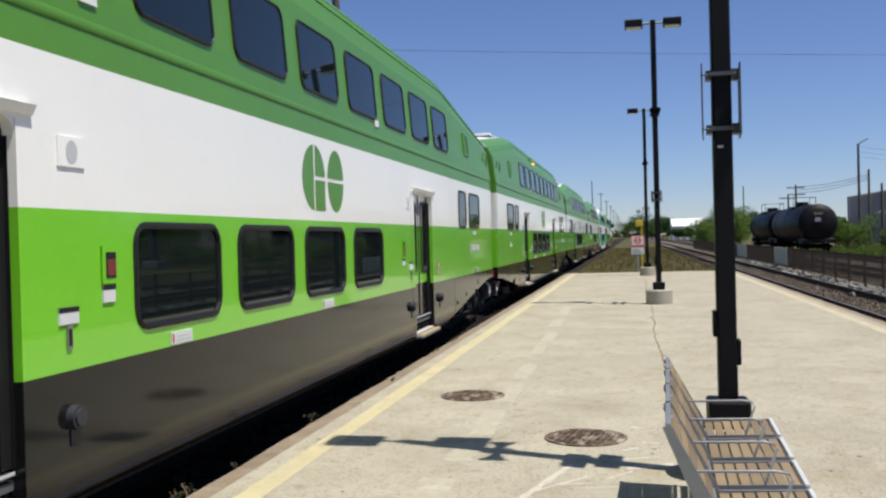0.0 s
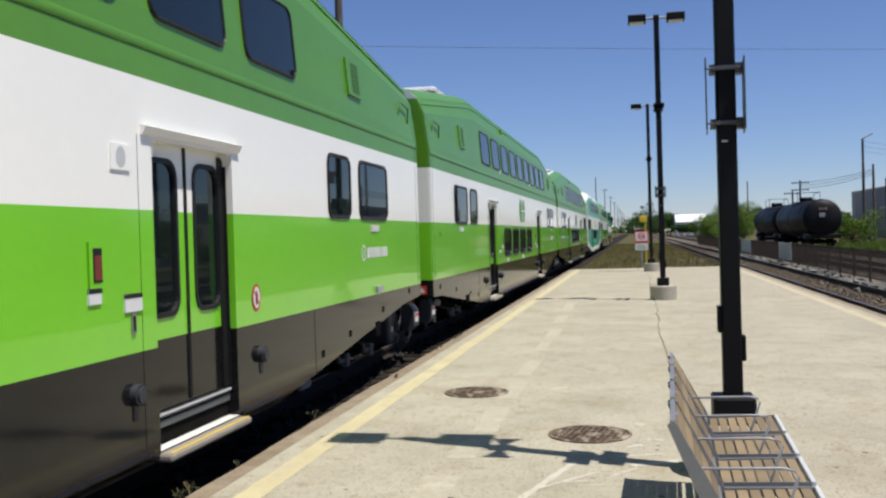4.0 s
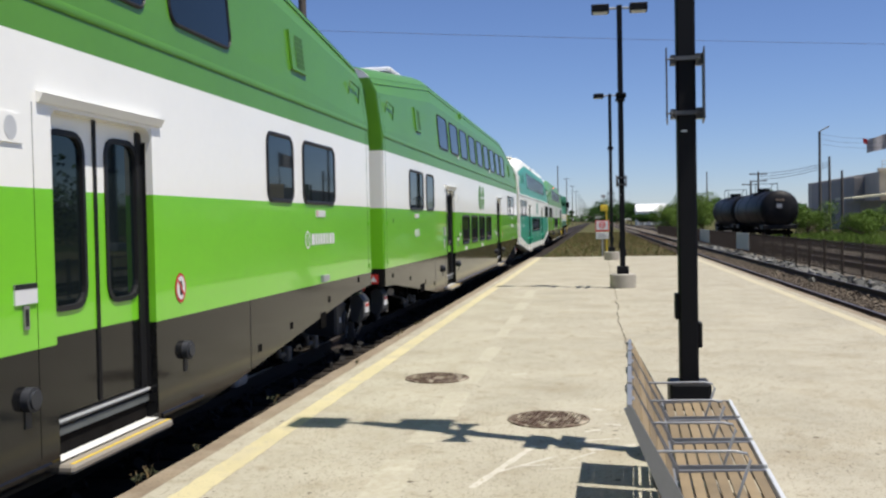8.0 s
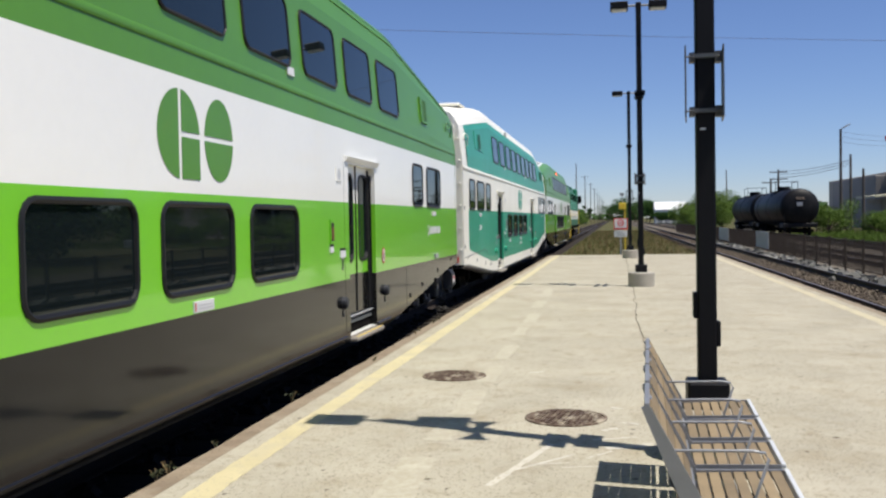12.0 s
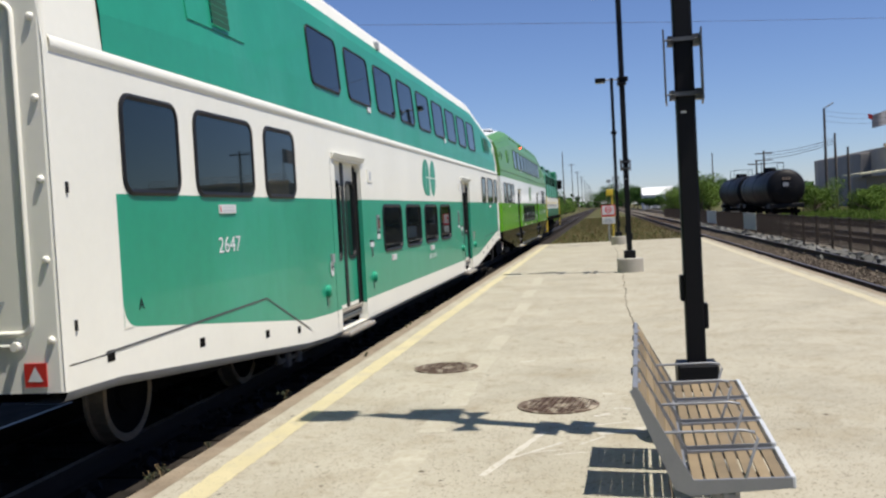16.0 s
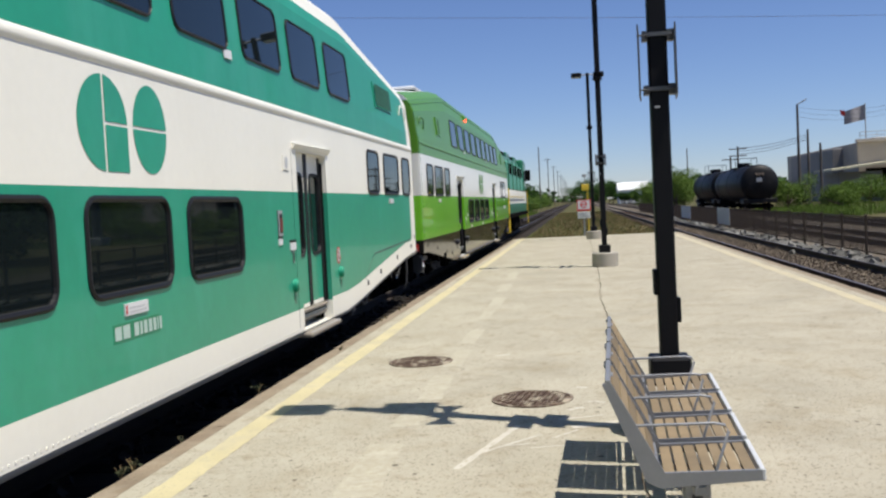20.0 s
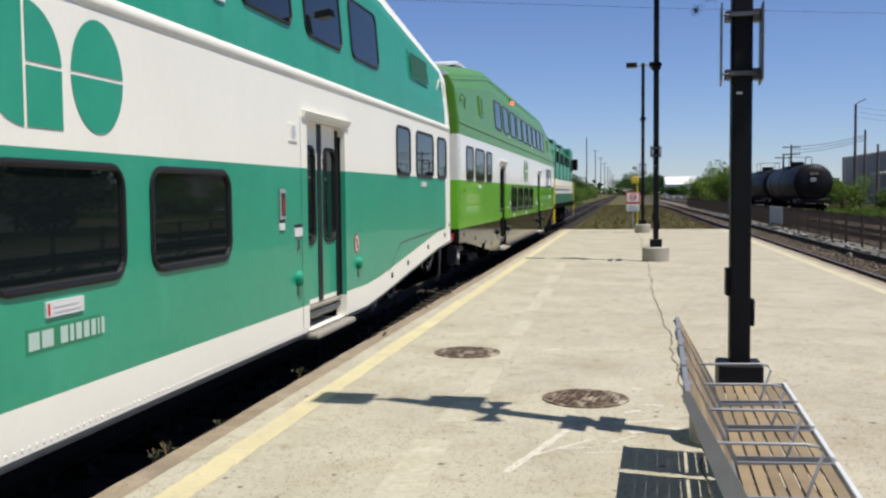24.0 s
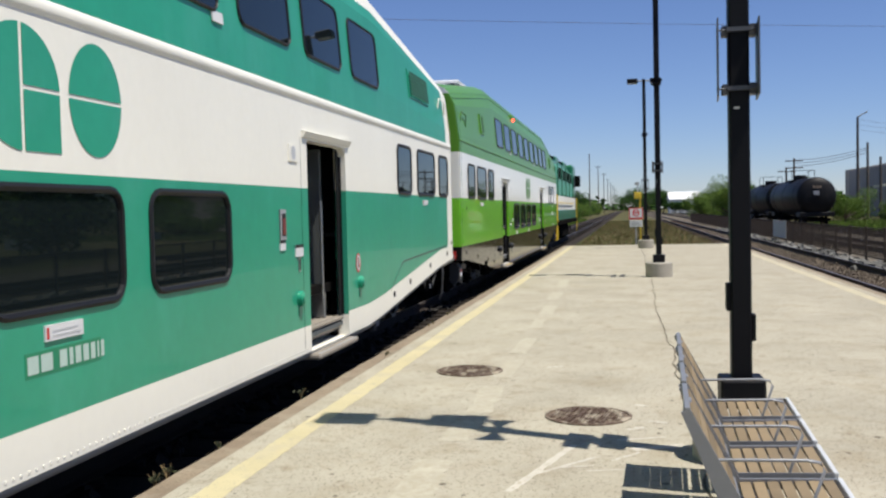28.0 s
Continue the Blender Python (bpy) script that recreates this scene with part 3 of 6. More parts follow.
def build_bench():
    b = root("bench", pose(0.455, 4.385, 0, 0, 0, -2.0), "grey steel platform bench with brown timber slats and armrests", "bench")
    L, bays = 2.26, 4
    bay = L / bays
    seat_z = lambda x: 0.41 + 0.06 * x
    back = lambda s: Vector((0.02 - 0.195 * s, 0, 0.43 + 0.395 * s))
    n = Vector((0.89, 0, 0.457)) * 0.012
    for k in range(bays):
        y0, y1 = k * bay + 0.016, (k + 1) * bay - 0.092
        for i in range(7):
            x0 = 0.043 + i * 0.0545
            m = Mesh()
            z0, z1 = seat_z(x0), seat_z(x0 + 0.044)
            rows = [[(x0, y, z0), (x0 + 0.044, y, z1), (x0 + 0.044, y, z1 + 0.013), (x0, y, z0 + 0.013)] for y in (y0, y1)]
            m.grid(rows, closed=True)
            m.face(rows[0][::-1]); m.face(rows[1])
            part("seat_slat", m, BOARD, b)
        for i in range(5):
            s0 = 0.10 + i * 0.178
            p, c = back(s0), back(s0 + 0.15)
            m = Mesh()
            rows = [[(q.x, y, q.z) for q in (p, c, c + n, p + n)] for y in (y0, y1)]
            m.grid(rows, closed=True)
            m.face(rows[0]); m.face(rows[1][::-1])
            part("back_slat", m, BOARD, b)
        # a steel frame under both ends of each seat
        for y, near in ((k * bay + 0.008, True), ((k + 1) * bay - 0.082, False)):
            w = 0.004 if near and k else 0.009
            m = Mesh()
            deep = 0.372 if near and k == 0 else 0.395
            pts = [(-0.200, 0.815), (-0.168, 0.83), (0.045, 0.438), (0.437, 0.452), (0.44, 0.408), (0.03, deep), (-0.03, deep + 0.025)]
            m.face([(px, y - w, pz) for px, pz in pts])
            m.face([(px, y + w, pz) for px, pz in reversed(pts)])
            m.grid([[(px, yy, pz) for px, pz in pts] for yy in (y + w, y - w)], closed=True)
            part("side_frame", m, BENCHM, b)
        part("front_rail", box_mesh((0.428, k * bay, 0.405), (0.452, (k + 1) * bay - 0.072, 0.456), 0.005), LIGHTG, b)
        yy = k * bay + 0.012
        m = Mesh()
        m.tube([(-0.09, yy, 0.635), (0.25, yy, 0.645), (0.295, yy, 0.638), (0.31, yy, 0.61), (0.25, yy, 0.43)], 0.0065, 8)
        part("armrest", m, BENCHM, b, "bent steel armrest")
        p = back(0.86)
        part("back_clamp", box_mesh((p.x - 0.04, k * bay + 0.2, p.z - 0.03), (p.x - 0.006, k * bay + 0.28, p.z + 0.05), 0.005), BENCHM, b)
        for s in (0.02, 1.0):
            p = back(s)
            part("back_rail", box_mesh((p.x - 0.013, k * bay, p.z - 0.013), (p.x + 0.010, (k + 1) * bay - 0.06, p.z + 0.010), 0.004), BENCHM, b)
    for yy in (0.28, 1.72):
        leg = part("pedestal", box_mesh((0.13, yy - 0.05, 0.0), (0.25, yy + 0.05, 0.345), 0.012), BENCHM, b)
        part("foot_plate", box_mesh((0.05, yy - 0.12, 0.004), (0.33, yy + 0.12, 0.018)), BENCHM, leg)
        part("cross_arm", box_mesh((-0.02, yy - 0.03, 0.345), (0.40, yy + 0.03, 0.39), 0.008), BENCHM, leg)
        part("access_pocket", box_mesh((0.168, yy - 0.054, 0.19), (0.212, yy - 0.049, 0.275)), CASE, leg)
    part("beam", box_mesh((0.16, 0.03, 0.33), (0.22, L - 0.1, 0.375), 0.008), BENCHM, b)


def build_sign():
    s = root("stop_sign", pose(0.42, 43.4, BED), "red and white no trespassing sign on a steel post", "sign")
    part("post", box_mesh((-0.03, 0.0, 0), (0.03, 0.05, 1.7)), GREYP, s)
    pl = part("red_plate", box_mesh((-0.3, -0.02, 1.45), (0.3, 0.0, 1.95), 0.006), SIGNRED, s)
    part("white_field", box_mesh((-0.26, -0.026, 1.53), (0.26, -0.021, 1.92)), LABEL, pl)
    m = Mesh()
    ring = lambda r, y: [(r * math.cos(a * math.pi / 12), y, 1.74 + r * math.sin(a * math.pi / 12)) for a in range(24)]
    m.grid([ring(0.15, -0.03), ring(0.105, -0.03)], closed=True)
    m.box((-0.1, -0.031, 1.715), (0.1, -0.028, 1.765))
    part("ring_symbol", m, SIGNRED, pl)
    lo = part("lower_plate", box_mesh((-0.28, -0.02, 1.12), (0.28, 0.0, 1.41), 0.006), LABEL, s)
    for k in range(3):
        part("text_bar", box_mesh((-0.2, -0.024, 1.18 + k * 0.07), (0.2 - 0.06 * k, -0.021, 1.21 + k * 0.07)), GREYP, lo)
    y = root("yellow_signal_mast", pose(0.62, 44.6, BED), "thin yellow steel mast with a small yellow head", "mast")
    part("mast", tube_mesh([(0, 0, 0), (0, 0, 2.5)], 0.032, 8), SAFETY, y)
    part("head", box_mesh((-0.26, -0.12, 2.36), (0.06, 0.1, 2.66), 0.03), SAFETY, y)
    part("bracket", tube_mesh([(-0.1, 0, 2.66), (-0.1, 0, 3.05)], 0.02, 6), GREYP, y)
    part("bell", box_mesh((-0.22, -0.07, 2.98), (-0.02, 0.07, 3.12), 0.02), GREYP, y)


# ---- the train ----
# Heights here are above the platform; car space is measured from the rail head, so everything is lifted by LIFT.
LIFT = -RAIL_Z
HALF, CAR_L, PITCH = 1.5, 25.72, 26.67
Z_GREY, Z_STRIPE, Z_WHITE, Z_RIB, Z_EAVE = 0.90, 1.865, 2.775, 3.05, 4.50


def lerp_at(v, table):
    for (a, za), (b, zb) in zip(table, table[1:]):
        if v <= b:
            return za + (zb - za) * (v - a) / (b - a)
    return table[-1][1]


def z_bottom(v):
    if CAR_L < 25.6:
        return lerp_at(v, ((0, 0.62), (0.7, 0.60), (4.9, 0.23), (5.8, 0.185), (19.6, 0.185), (20.3, 0.24), (24.4, 0.66), (CAR_L, 0.72)))
    return lerp_at(v, ((0, 0.62), (0.7, 0.60), (4.9, 0.17), (5.8, 0.11), (19.6, 0.11), (20.3, 0.18), (24.6, 0.66), (CAR_L, 0.72)))


def z_top(v):
    return lerp_at(v, ((0, 3.93), (5.1, Z_EAVE), (20.5, Z_EAVE), (CAR_L, 3.93)))


def inset(v, z):
    if z <= Z_RIB:
        return 0.0
    s = (z - Z_RIB) / (z_top(v) - Z_RIB)
    return 0.15 * s * 0.75 + 0.085 * max(0.0, s - 0.75) / 0.25


def skin(v, z, out=0.0):
    """A point on the car's right side, out metres proud of it."""
    return Vector((HALF - inset(v, z) + out, v, z + LIFT))


END_WINS_NEAR2 = [(2.115, 3.425), (3.835, 4.63)]
END_WINS_NEAR3 = [(0.93, 1.78), (2.16, 3.425), (3.825, 4.69)]
END_WINS_FAR2 = [(21.30, 22.07), (22.50, 23.76)]
END_WINS_FAR3 = [(21.31, 22.13), (22.62, 23.9), (24.34, 25.08)]
LOW_WINS = [(8.9, 10.2), (10.635, 11.92), (12.345, 13.64), (14.1, 15.38)]
UP_WINS = [(5.63 + 1.69 * k, 5.63 + 1.69 * k + 1.235) for k in range(9)]
DOORS = [(6.33, 7.64), (17.38, 18.73)]
DOOR_TOP, DOOR_SILL = 2.36, 0.17


def band(zlo, zhi, holes, stops=(), out=0.0, span=None):
    """A strip of the side from zlo(v) to zhi(v), with openings (v0, v1, z0, z1)."""
    span = span or (0.0, CAR_L)
    vs = {0.0, CAR_L, 0.7, 4.9, 5.1, 5.8, 19.6, 20.3, 20.5, 24.6, *stops}
    for a, b, *_ in holes:
        vs |= {a, b}
    vs = sorted(v for v in vs | set(span) if span[0] <= v <= span[1])
    mid = 12.7
    zs = {zlo(mid), zhi(mid)}
    for *_, a, b in holes:
        zs |= {z for z in (a, b) if zlo(mid) < z < zhi(mid)}
    zs = sorted(zs)
    if zhi(mid) > Z_RIB + 0.5:
        zs = sorted(set(zs) | {Z_RIB + 0.75 * (Z_EAVE - Z_RIB)})

    def at(v, z):
        s = (z - zs[0]) / (zs[-1] - zs[0])
        return skin(v, zlo(v) + s * (zhi(v) - zlo(v)), out)
    m = Mesh()
    for a, b in zip(vs, vs[1:]):
        for c, d in zip(zs, zs[1:]):
            p, q = (a + b) / 2, (c + d) / 2
            if any(h[0] < p < h[1] and h[2] < q < h[3] for h in holes):
                continue
            m.face([at(a, c), at(b, c), at(b, d), at(a, d)])
    return m


def rounded(v0, v1, z0, z1, r, n=4):
    pts = []
    for cx, cz, a0 in ((v1 - r, z1 - r, 0), (v0 + r, z1 - r, 90), (v0 + r, z0 + r, 180), (v1 - r, z0 + r, 270)):
        for k in range(n + 1):
            a = radians(a0 + 90 * k / n)
            pts.append((cx + r * math.cos(a), cz + r * math.sin(a)))
    return pts


def window(car, v0, v1, z0, z1, r=0.1, g=0.045, deep=-0.008):
    """A rubber-framed window over an opening."""
    m = Mesh()
    ring = lambda d, o, rr: [skin(v, z, o) for v, z in rounded(v0 - d, v1 + d, z0 - d, z1 + d, rr)]
    m.grid([ring(g, -0.01, r + g * 0.8), ring(g, 0.010, r + g * 0.8), ring(g * 0.5, 0.022, r + g * 0.4), ring(0.0, 0.014, r * 0.8), ring(-0.012, -0.05, r * 0.8)], closed=True)
    fr = part("window_frame", m, RUBBER, car)
    m = Mesh()
    m.face([skin(v, z, -deep) for v, z in rounded(v0 - 0.01, v1 + 0.01, z0 - 0.01, z1 + 0.01, r * 0.8)])
    part("pane", m, GLASS, fr)


def strip_at(v0, v1, z0, z1, deep, thick=0.012):
    """A thin upright strip lying deep metres behind the side."""
    m = Mesh()
    m.box((HALF - deep, v0, z0 + LIFT), (HALF - deep + thick, v1, z1 + LIFT))
    return m


def plate(v0, v1, z0, z1, out=0.006):
    m = Mesh()
    m.face([skin(v0, z0, out), skin(v1, z0, out), skin(v1, z1, out), skin(v0, z1, out)])
    m.grid([[skin(v, z, o) for v, z in ((v0, z0), (v1, z0), (v1, z1), (v0, z1))] for o in (0.0, out)], closed=True)
    return m


def ellipse_piece(cv, cz, rv, rz, v_lo, v_hi, z_lo, z_hi, out=0.004, n=40):
    """The part of an ellipse that lies inside a box, as one flat plate."""
    pts = [(cv + rv * math.cos(2 * math.pi * k / n), cz + rz * math.sin(2 * math.pi * k / n)) for k in range(n)]
    pts = [(min(max(v, v_lo), v_hi), min(max(z, z_lo), z_hi)) for v, z in pts]
    keep = [p for i, p in enumerate(pts) if p != pts[i - 1]]
    m = Mesh()
    m.face([skin(v, z, out) for v, z in keep])
    return m


def emblem(car, material, gap, shift=0.0):
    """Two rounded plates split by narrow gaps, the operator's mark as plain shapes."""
    v0, z0, w, h = 12.28 + shift, 1.975, 1.42, 0.70
    cz = z0 + h / 2
    c1, r1 = v0 + 0.38, 0.38
    c2, r2 = v0 + w - 0.30, 0.295
    main = part("emblem", ellipse_piece(c1, cz, r1, h / 2, v0, c1 - gap, z0, z0 + h), material, car, "round two-part emblem")
    part("emblem_piece", ellipse_piece(c1, cz, r1 * 0.93, h / 2, c1 + gap, c1 + r1, cz + gap * 0.9, z0 + h), material, main)
    m = Mesh()
    m.face([skin(v, z, 0.004) for v, z in ((c1 + gap, z0), (c1 + r1 * 0.93, z0), (c1 + r1 * 0.93, cz - gap * 0.9), (c1 + gap, cz - gap * 0.9))])
    part("emblem_piece", m, material, main)
    part("emblem_piece", ellipse_piece(c2, cz, r2, h / 2, c2 - r2, c2 + r2, cz + gap * 0.9, z0 + h), material, main)
    part("emblem_piece", ellipse_piece(c2, cz, r2, h / 2, c2 - r2, c2 + r2, z0, cz - gap * 0.9), material, main)


def letters(car, text, v0, z0, size, material, name="lettering", width=None):
    cu = bpy.data.curves.new(name, "FONT")
    cu.body, cu.size, cu.extrude = text, size, 0.001
    cu.materials.append(material)
    tmp = bpy.data.objects.new(name, cu)
    me = bpy.data.meshes.new_from_object(tmp)
    bpy.data.objects.remove(tmp)
    if width:
        w = max(v.co.x for v in me.vertices)
        for v in me.vertices:
            v.co.x *= width / w
    ob = part(name, me, material, car)
    ob.data.materials.clear()
    ob.data.materials.append(material)
    ob.matrix_basis = Matrix.Translation(skin(v0, z0, 0.004)) @ Euler((radians(90), 0, radians(90))).to_matrix().to_4x4()
    return ob


def bars(car, v0, z0, widths, h, material, out=0.004):
    v = v0
    for w in widths:
        m = Mesh()
        m.face([skin(v, z0, out), skin(v + w, z0, out), skin(v + w, z0 + h, out), skin(v, z0 + h, out)])
        v += w + h * 0.22
        part("wordmark_bar", m, material, car)


WHEELS = []
SLIDING = []


def build_bogie(car, vc, tread=None):
    y0 = vc
    x0 = 0.0
    m = Mesh()
    for s in (-1, 1):
        m.box((s * 0.56 - 0.07, y0 - 1.75, 0.42), (s * 0.56 + 0.07, y0 + 1.75, 0.60), bevel=0.02)
        m.box((s * 0.56 - 0.08, y0 - 0.45, 0.25), (s * 0.56 + 0.08, y0 + 0.45, 0.45), bevel=0.02)
    m.box((-1.05, y0 - 0.3, 0.35), (1.05, y0 + 0.3, 0.6), bevel=0.03)
    frame_ = part("bogie_frame", m, DARK, car)
    for dv in (-1.3, 1.3):
        for s in (-1, 1):
            m = Mesh()
            m.box((s * 0.56 - 0.11, y0 + dv - 0.17, 0.28), (s * 0.56 + 0.11, y0 + dv + 0.17, 0.56), bevel=0.03)
            m.tube([(s * 0.5, y0 + dv, 0.42), (s * 0.66, y0 + dv, 0.42)], 0.12, 12)
            part("axle_box", m, DARK, frame_)
        ws = new("wheelset")
        ws.parent = car
        ws.location = (0, y0 + dv, 0.42)
        for s in (-1, 1):
            m = Mesh()
            ring = lambda r, x: [(x, r * math.cos(a * math.pi / 14), r * math.sin(a * math.pi / 14)) for a in range(28)]
            m.slot = 0
            m.grid([ring(0.06, s * 0.84), ring(0.15, s * 0.84), ring(0.17, s * 0.80), ring(0.33, s * 0.80), ring(0.35, s * 0.83)], closed=True)
            m.slot = 1
            m.grid([ring(0.35, s * 0.83), ring(0.415, s * 0.835), ring(0.42, s * 0.71), ring(0.447, s * 0.70), ring(0.447, s * 0.675)], closed=True)
            m.slot = 0
            m.face(ring(0.06, s * 0.84))
            m.face(ring(0.447, s * 0.675))
            m.box((s * 0.79 - 0.02, 0.2, -0.05), (s * 0.79 + 0.02, 0.26, 0.05))
            part("wheel", m, [DARK, tread or CABLE], ws)
        part("axle", tube_mesh([(-0.8, 0, 0), (0.8, 0, 0)], 0.08, 10), DARK, ws)
        WHEELS.append(ws)
    for s in (-1, 1):
        m = Mesh()
        for k in range(5):
            m.tube([(s * 0.56, y0 + 0.75, 0.62 + k * 0.05), (s * 0.56, y0 + 0.75, 0.645 + k * 0.05)], 0.12, 12)
            m.tube([(s * 0.56, y0 - 0.75, 0.62 + k * 0.05), (s * 0.56, y0 - 0.75, 0.645 + k * 0.05)], 0.12, 12)
        part("spring", m, DARK, frame_)
        m = Mesh()
        m.box((s * 1.17 - 0.05, y0 + 0.1, 0.5), (s * 1.17 + 0.05, y0 + 0.38, 0.72), bevel=0.02)
        part("brake_unit", m, DARK, frame_)


def build_end(car, near, old):
    """The end wall with its corner posts, gangway and the gear below it."""
    s = 1 if near else -1
    v = 0.0 if near else CAR_L
    top = Mesh(); mid = Mesh(); low = Mesh(); sk = Mesh()
    y = v - s * 0.05
    zt = z_top(v)

    def strip(m, za, zb, inner, outer):
        for sx in (-1, 1):
            e = [outer - inset(v, z) if outer > 1 else outer for z in (za, zb)]
            m.face([(sx * inner, v, za + LIFT), (sx * e[0], v, za + LIFT), (sx * e[1], v, zb + LIFT), (sx * inner, v, zb + LIFT)])
    levels = (Z_RIB, Z_RIB + 0.75 * (zt - Z_RIB))
    for m, za, zb in ((sk, z_bottom(v), Z_GREY), (low, Z_GREY, Z_STRIPE), (mid, Z_STRIPE, Z_WHITE), (top, Z_WHITE, levels[0]), (top, levels[0], levels[1]), (top, levels[1], zt)):
        strip(m, za, zb, 0.62, HALF - 0.03)
        strip(m, max(za, 0.75), zb, 0.0, 0.62)
    cols = (CREAM, CREAM, CREAM, CREAM) if old else (SKIRT, LIME, WHITE, GREEN)
    end = part("end_wall", sk, cols[0], car)
    part("end_panel", low, cols[1], end)
    part("end_panel", mid, cols[2], end)
    part("end_panel", top, cols[3], end)
    # small rounded corners, and a tall panel outlined by a groove on both sides of the gangway
    for sx in (-1, 1):
        for za, zb, c in ((z_bottom(v), Z_GREY, 0), (Z_GREY, Z_STRIPE, 1), (Z_STRIPE, Z_WHITE, 2), (Z_WHITE, levels[0], 3), (levels[0], levels[1], 3), (levels[1], zt, 3)):
            m = Mesh()
            prof = [(HALF - 0.03, v), (HALF - 0.012, v + s * 0.006), (HALF - 0.003, v + s * 0.016), (HALF + 0.001, v + s * 0.03)]
            m.grid([[(sx * (px - inset(v, z)), py, z + LIFT) for px, py in prof] for z in (za, zb)], smooth=True)
            part("corner_post", m, cols[c], end)
        x0, x1 = (0.74, 1.30) if old else (0.74, 1.23)
        for z0, z1 in ((1.0, 3.04), (3.15, 3.76)):
            m = Mesh()
            ring = lambda g, o: [(sx * px, v + s * o, z + LIFT) for px, z in rounded(x0 - g, x1 + g, z0 - g, z1 + g, 0.07 + g)]
            m.grid([ring(0.012, 0.0), ring(0.010, -0.006), ring(0.002, -0.006), ring(0.0, 0.0)] if not old else [ring(0.022, 0.0), ring(0.014, -0.022), ring(-0.006, -0.022), ring(-0.014, 0.0)], smooth=old, closed=True)
            part("panel_groove", m, CREAM if old else LEAFG, end)
        for zz in (0.98,):
            part("end_ridge", tube_mesh([(sx * 0.72, v - s * 0.006, zz - 0.06 + LIFT), (sx * 1.16, v - s * 0.006, zz - 0.06 + LIFT)], 0.016, 8), cols[1], end)
            part("end_stop", tube_mesh([(sx * 1.2, v, zz - 0.06 + LIFT), (sx * 1.2, v - s * 0.05, zz - 0.06 + LIFT)], 0.03, 10), cols[1], end)
        if old:
            for k in range(6):
                zz = 0.95 + k * 0.5
                bx = HALF - 0.07 - inset(v, zz)
                m = Mesh()
                ring = lambda rr, o: [(sx * bx + rr * math.cos(q * math.pi / 6), v - s * o, zz + LIFT + rr * math.sin(q * math.pi / 6)) for q in range(12)]
                m.grid([ring(0.026, 0.0), ring(0.023, 0.012), ring(0.012, 0.02)], smooth=True, closed=True)
                m.face(ring(0.012, 0.02))
                part("bolt_head", m, CREAM, end)
    m = Mesh()
    a, b = sorted((y + s * 0.05, y - s * 0.20))
    for k in range(4):
        yy = a + (b - a) * (k + 0.5) / 4
        w = 0.56 if k % 2 else 0.60
        m.box((-w, yy - 0.03, 0.85 + LIFT), (-w + 0.12, yy + 0.03, 3.05 + LIFT))
        m.box((w - 0.12, yy - 0.03, 0.85 + LIFT), (w, yy + 0.03, 3.05 + LIFT))
        m.box((-w, yy - 0.03, 2.95 + LIFT), (w, yy + 0.03, 3.1 + LIFT))
    m.box((-0.55, a, 0.72 + LIFT), (0.55, b, 0.86 + LIFT))
    part("gangway", m, DARK, end)
    # coupler, hoses, warning plate, box
    m = Mesh()
    m.box((-0.14, min(y, y - s * 0.2), 0.35 + LIFT), (0.14, max(y, y - s * 0.2) + 0.3, 0.6 + LIFT), bevel=0.03)
    part("coupler", m, DARK, end)
    pl = part("warning_plate", box_mesh((1.235, min(v - s * 0.012, v - s * 0.002), 0.66 + LIFT), (1.385, max(v - s * 0.012, v - s * 0.002), 0.81 + LIFT)), RED, end, "red warning plate with a white triangle")
    if near:
        m = Mesh()
        m.face([(1.258, v - 0.014, 0.695 + LIFT), (1.362, v - 0.014, 0.695 + LIFT), (1.31, v - 0.014, 0.79 + LIFT)])
        part("triangle", m, LABEL, pl)
    m = Mesh()
    m.tube([(0.95, y + s * 0.0, 0.62 + LIFT), (0.98, y - s * 0.1, 0.35 + LIFT), (0.93, y - s * 0.18, 0.12 + LIFT), (0.86, y - s * 0.22, 0.3 + LIFT)], 0.03, 8)
    m.tube([(0.78, y + s * 0.0, 0.6 + LIFT), (0.8, y - s * 0.14, 0.25 + LIFT), (0.74, y - s * 0.2, 0.4 + LIFT)], 0.026, 8)
    part("air_hose", m, RUBBER, end)
    if old:
        return
    # a six-sided case for the jumper plugs, with a red and white sticker
    ya, yb = (v + 0.18, v + 0.52) if near else (v - 0.16, v + 0.2)
    m = Mesh()
    prof = [(1.21, 0.20), (1.21, 0.52), (1.27, 0.58), (1.34, 0.57), (1.41, 0.48), (1.41, 0.24), (1.35, 0.17), (1.27, 0.16)]
    rows = [[(px, yy, z + LIFT) for px, z in prof] for yy in (ya, ya + 0.02, yb - 0.02, yb)]
    m.grid(rows, closed=True)
    m.face(rows[0][::-1])
    m.face(rows[-1])
    jb = part("jumper_box", m, CASE, end)
    yc = (ya + yb) / 2 + 0.02
    part("sticker", box_mesh((1.411, yc - 0.105, 0.30 + LIFT), (1.415, yc + 0.105, 0.445 + LIFT)), LABEL, jb)
    part("sticker_band", box_mesh((1.4152, yc - 0.095, 0.385 + LIFT), (1.418, yc + 0.095, 0.435 + LIFT)), RED, jb)
    if not near:
        for q in range(3):
            part("plug_cable", tube_mesh([(1.22 - q * 0.06, v - 0.1 + q * 0.06, 0.16 + LIFT), (1.24 - q * 0.06, v - 0.06 + q * 0.08, -0.06 + LIFT), (1.16 - q * 0.05, v + 0.06 + q * 0.05, -0.13 + LIFT), (1.08, v + 0.2, 0.02 + LIFT)], 0.02, 6), CABLE, jb)
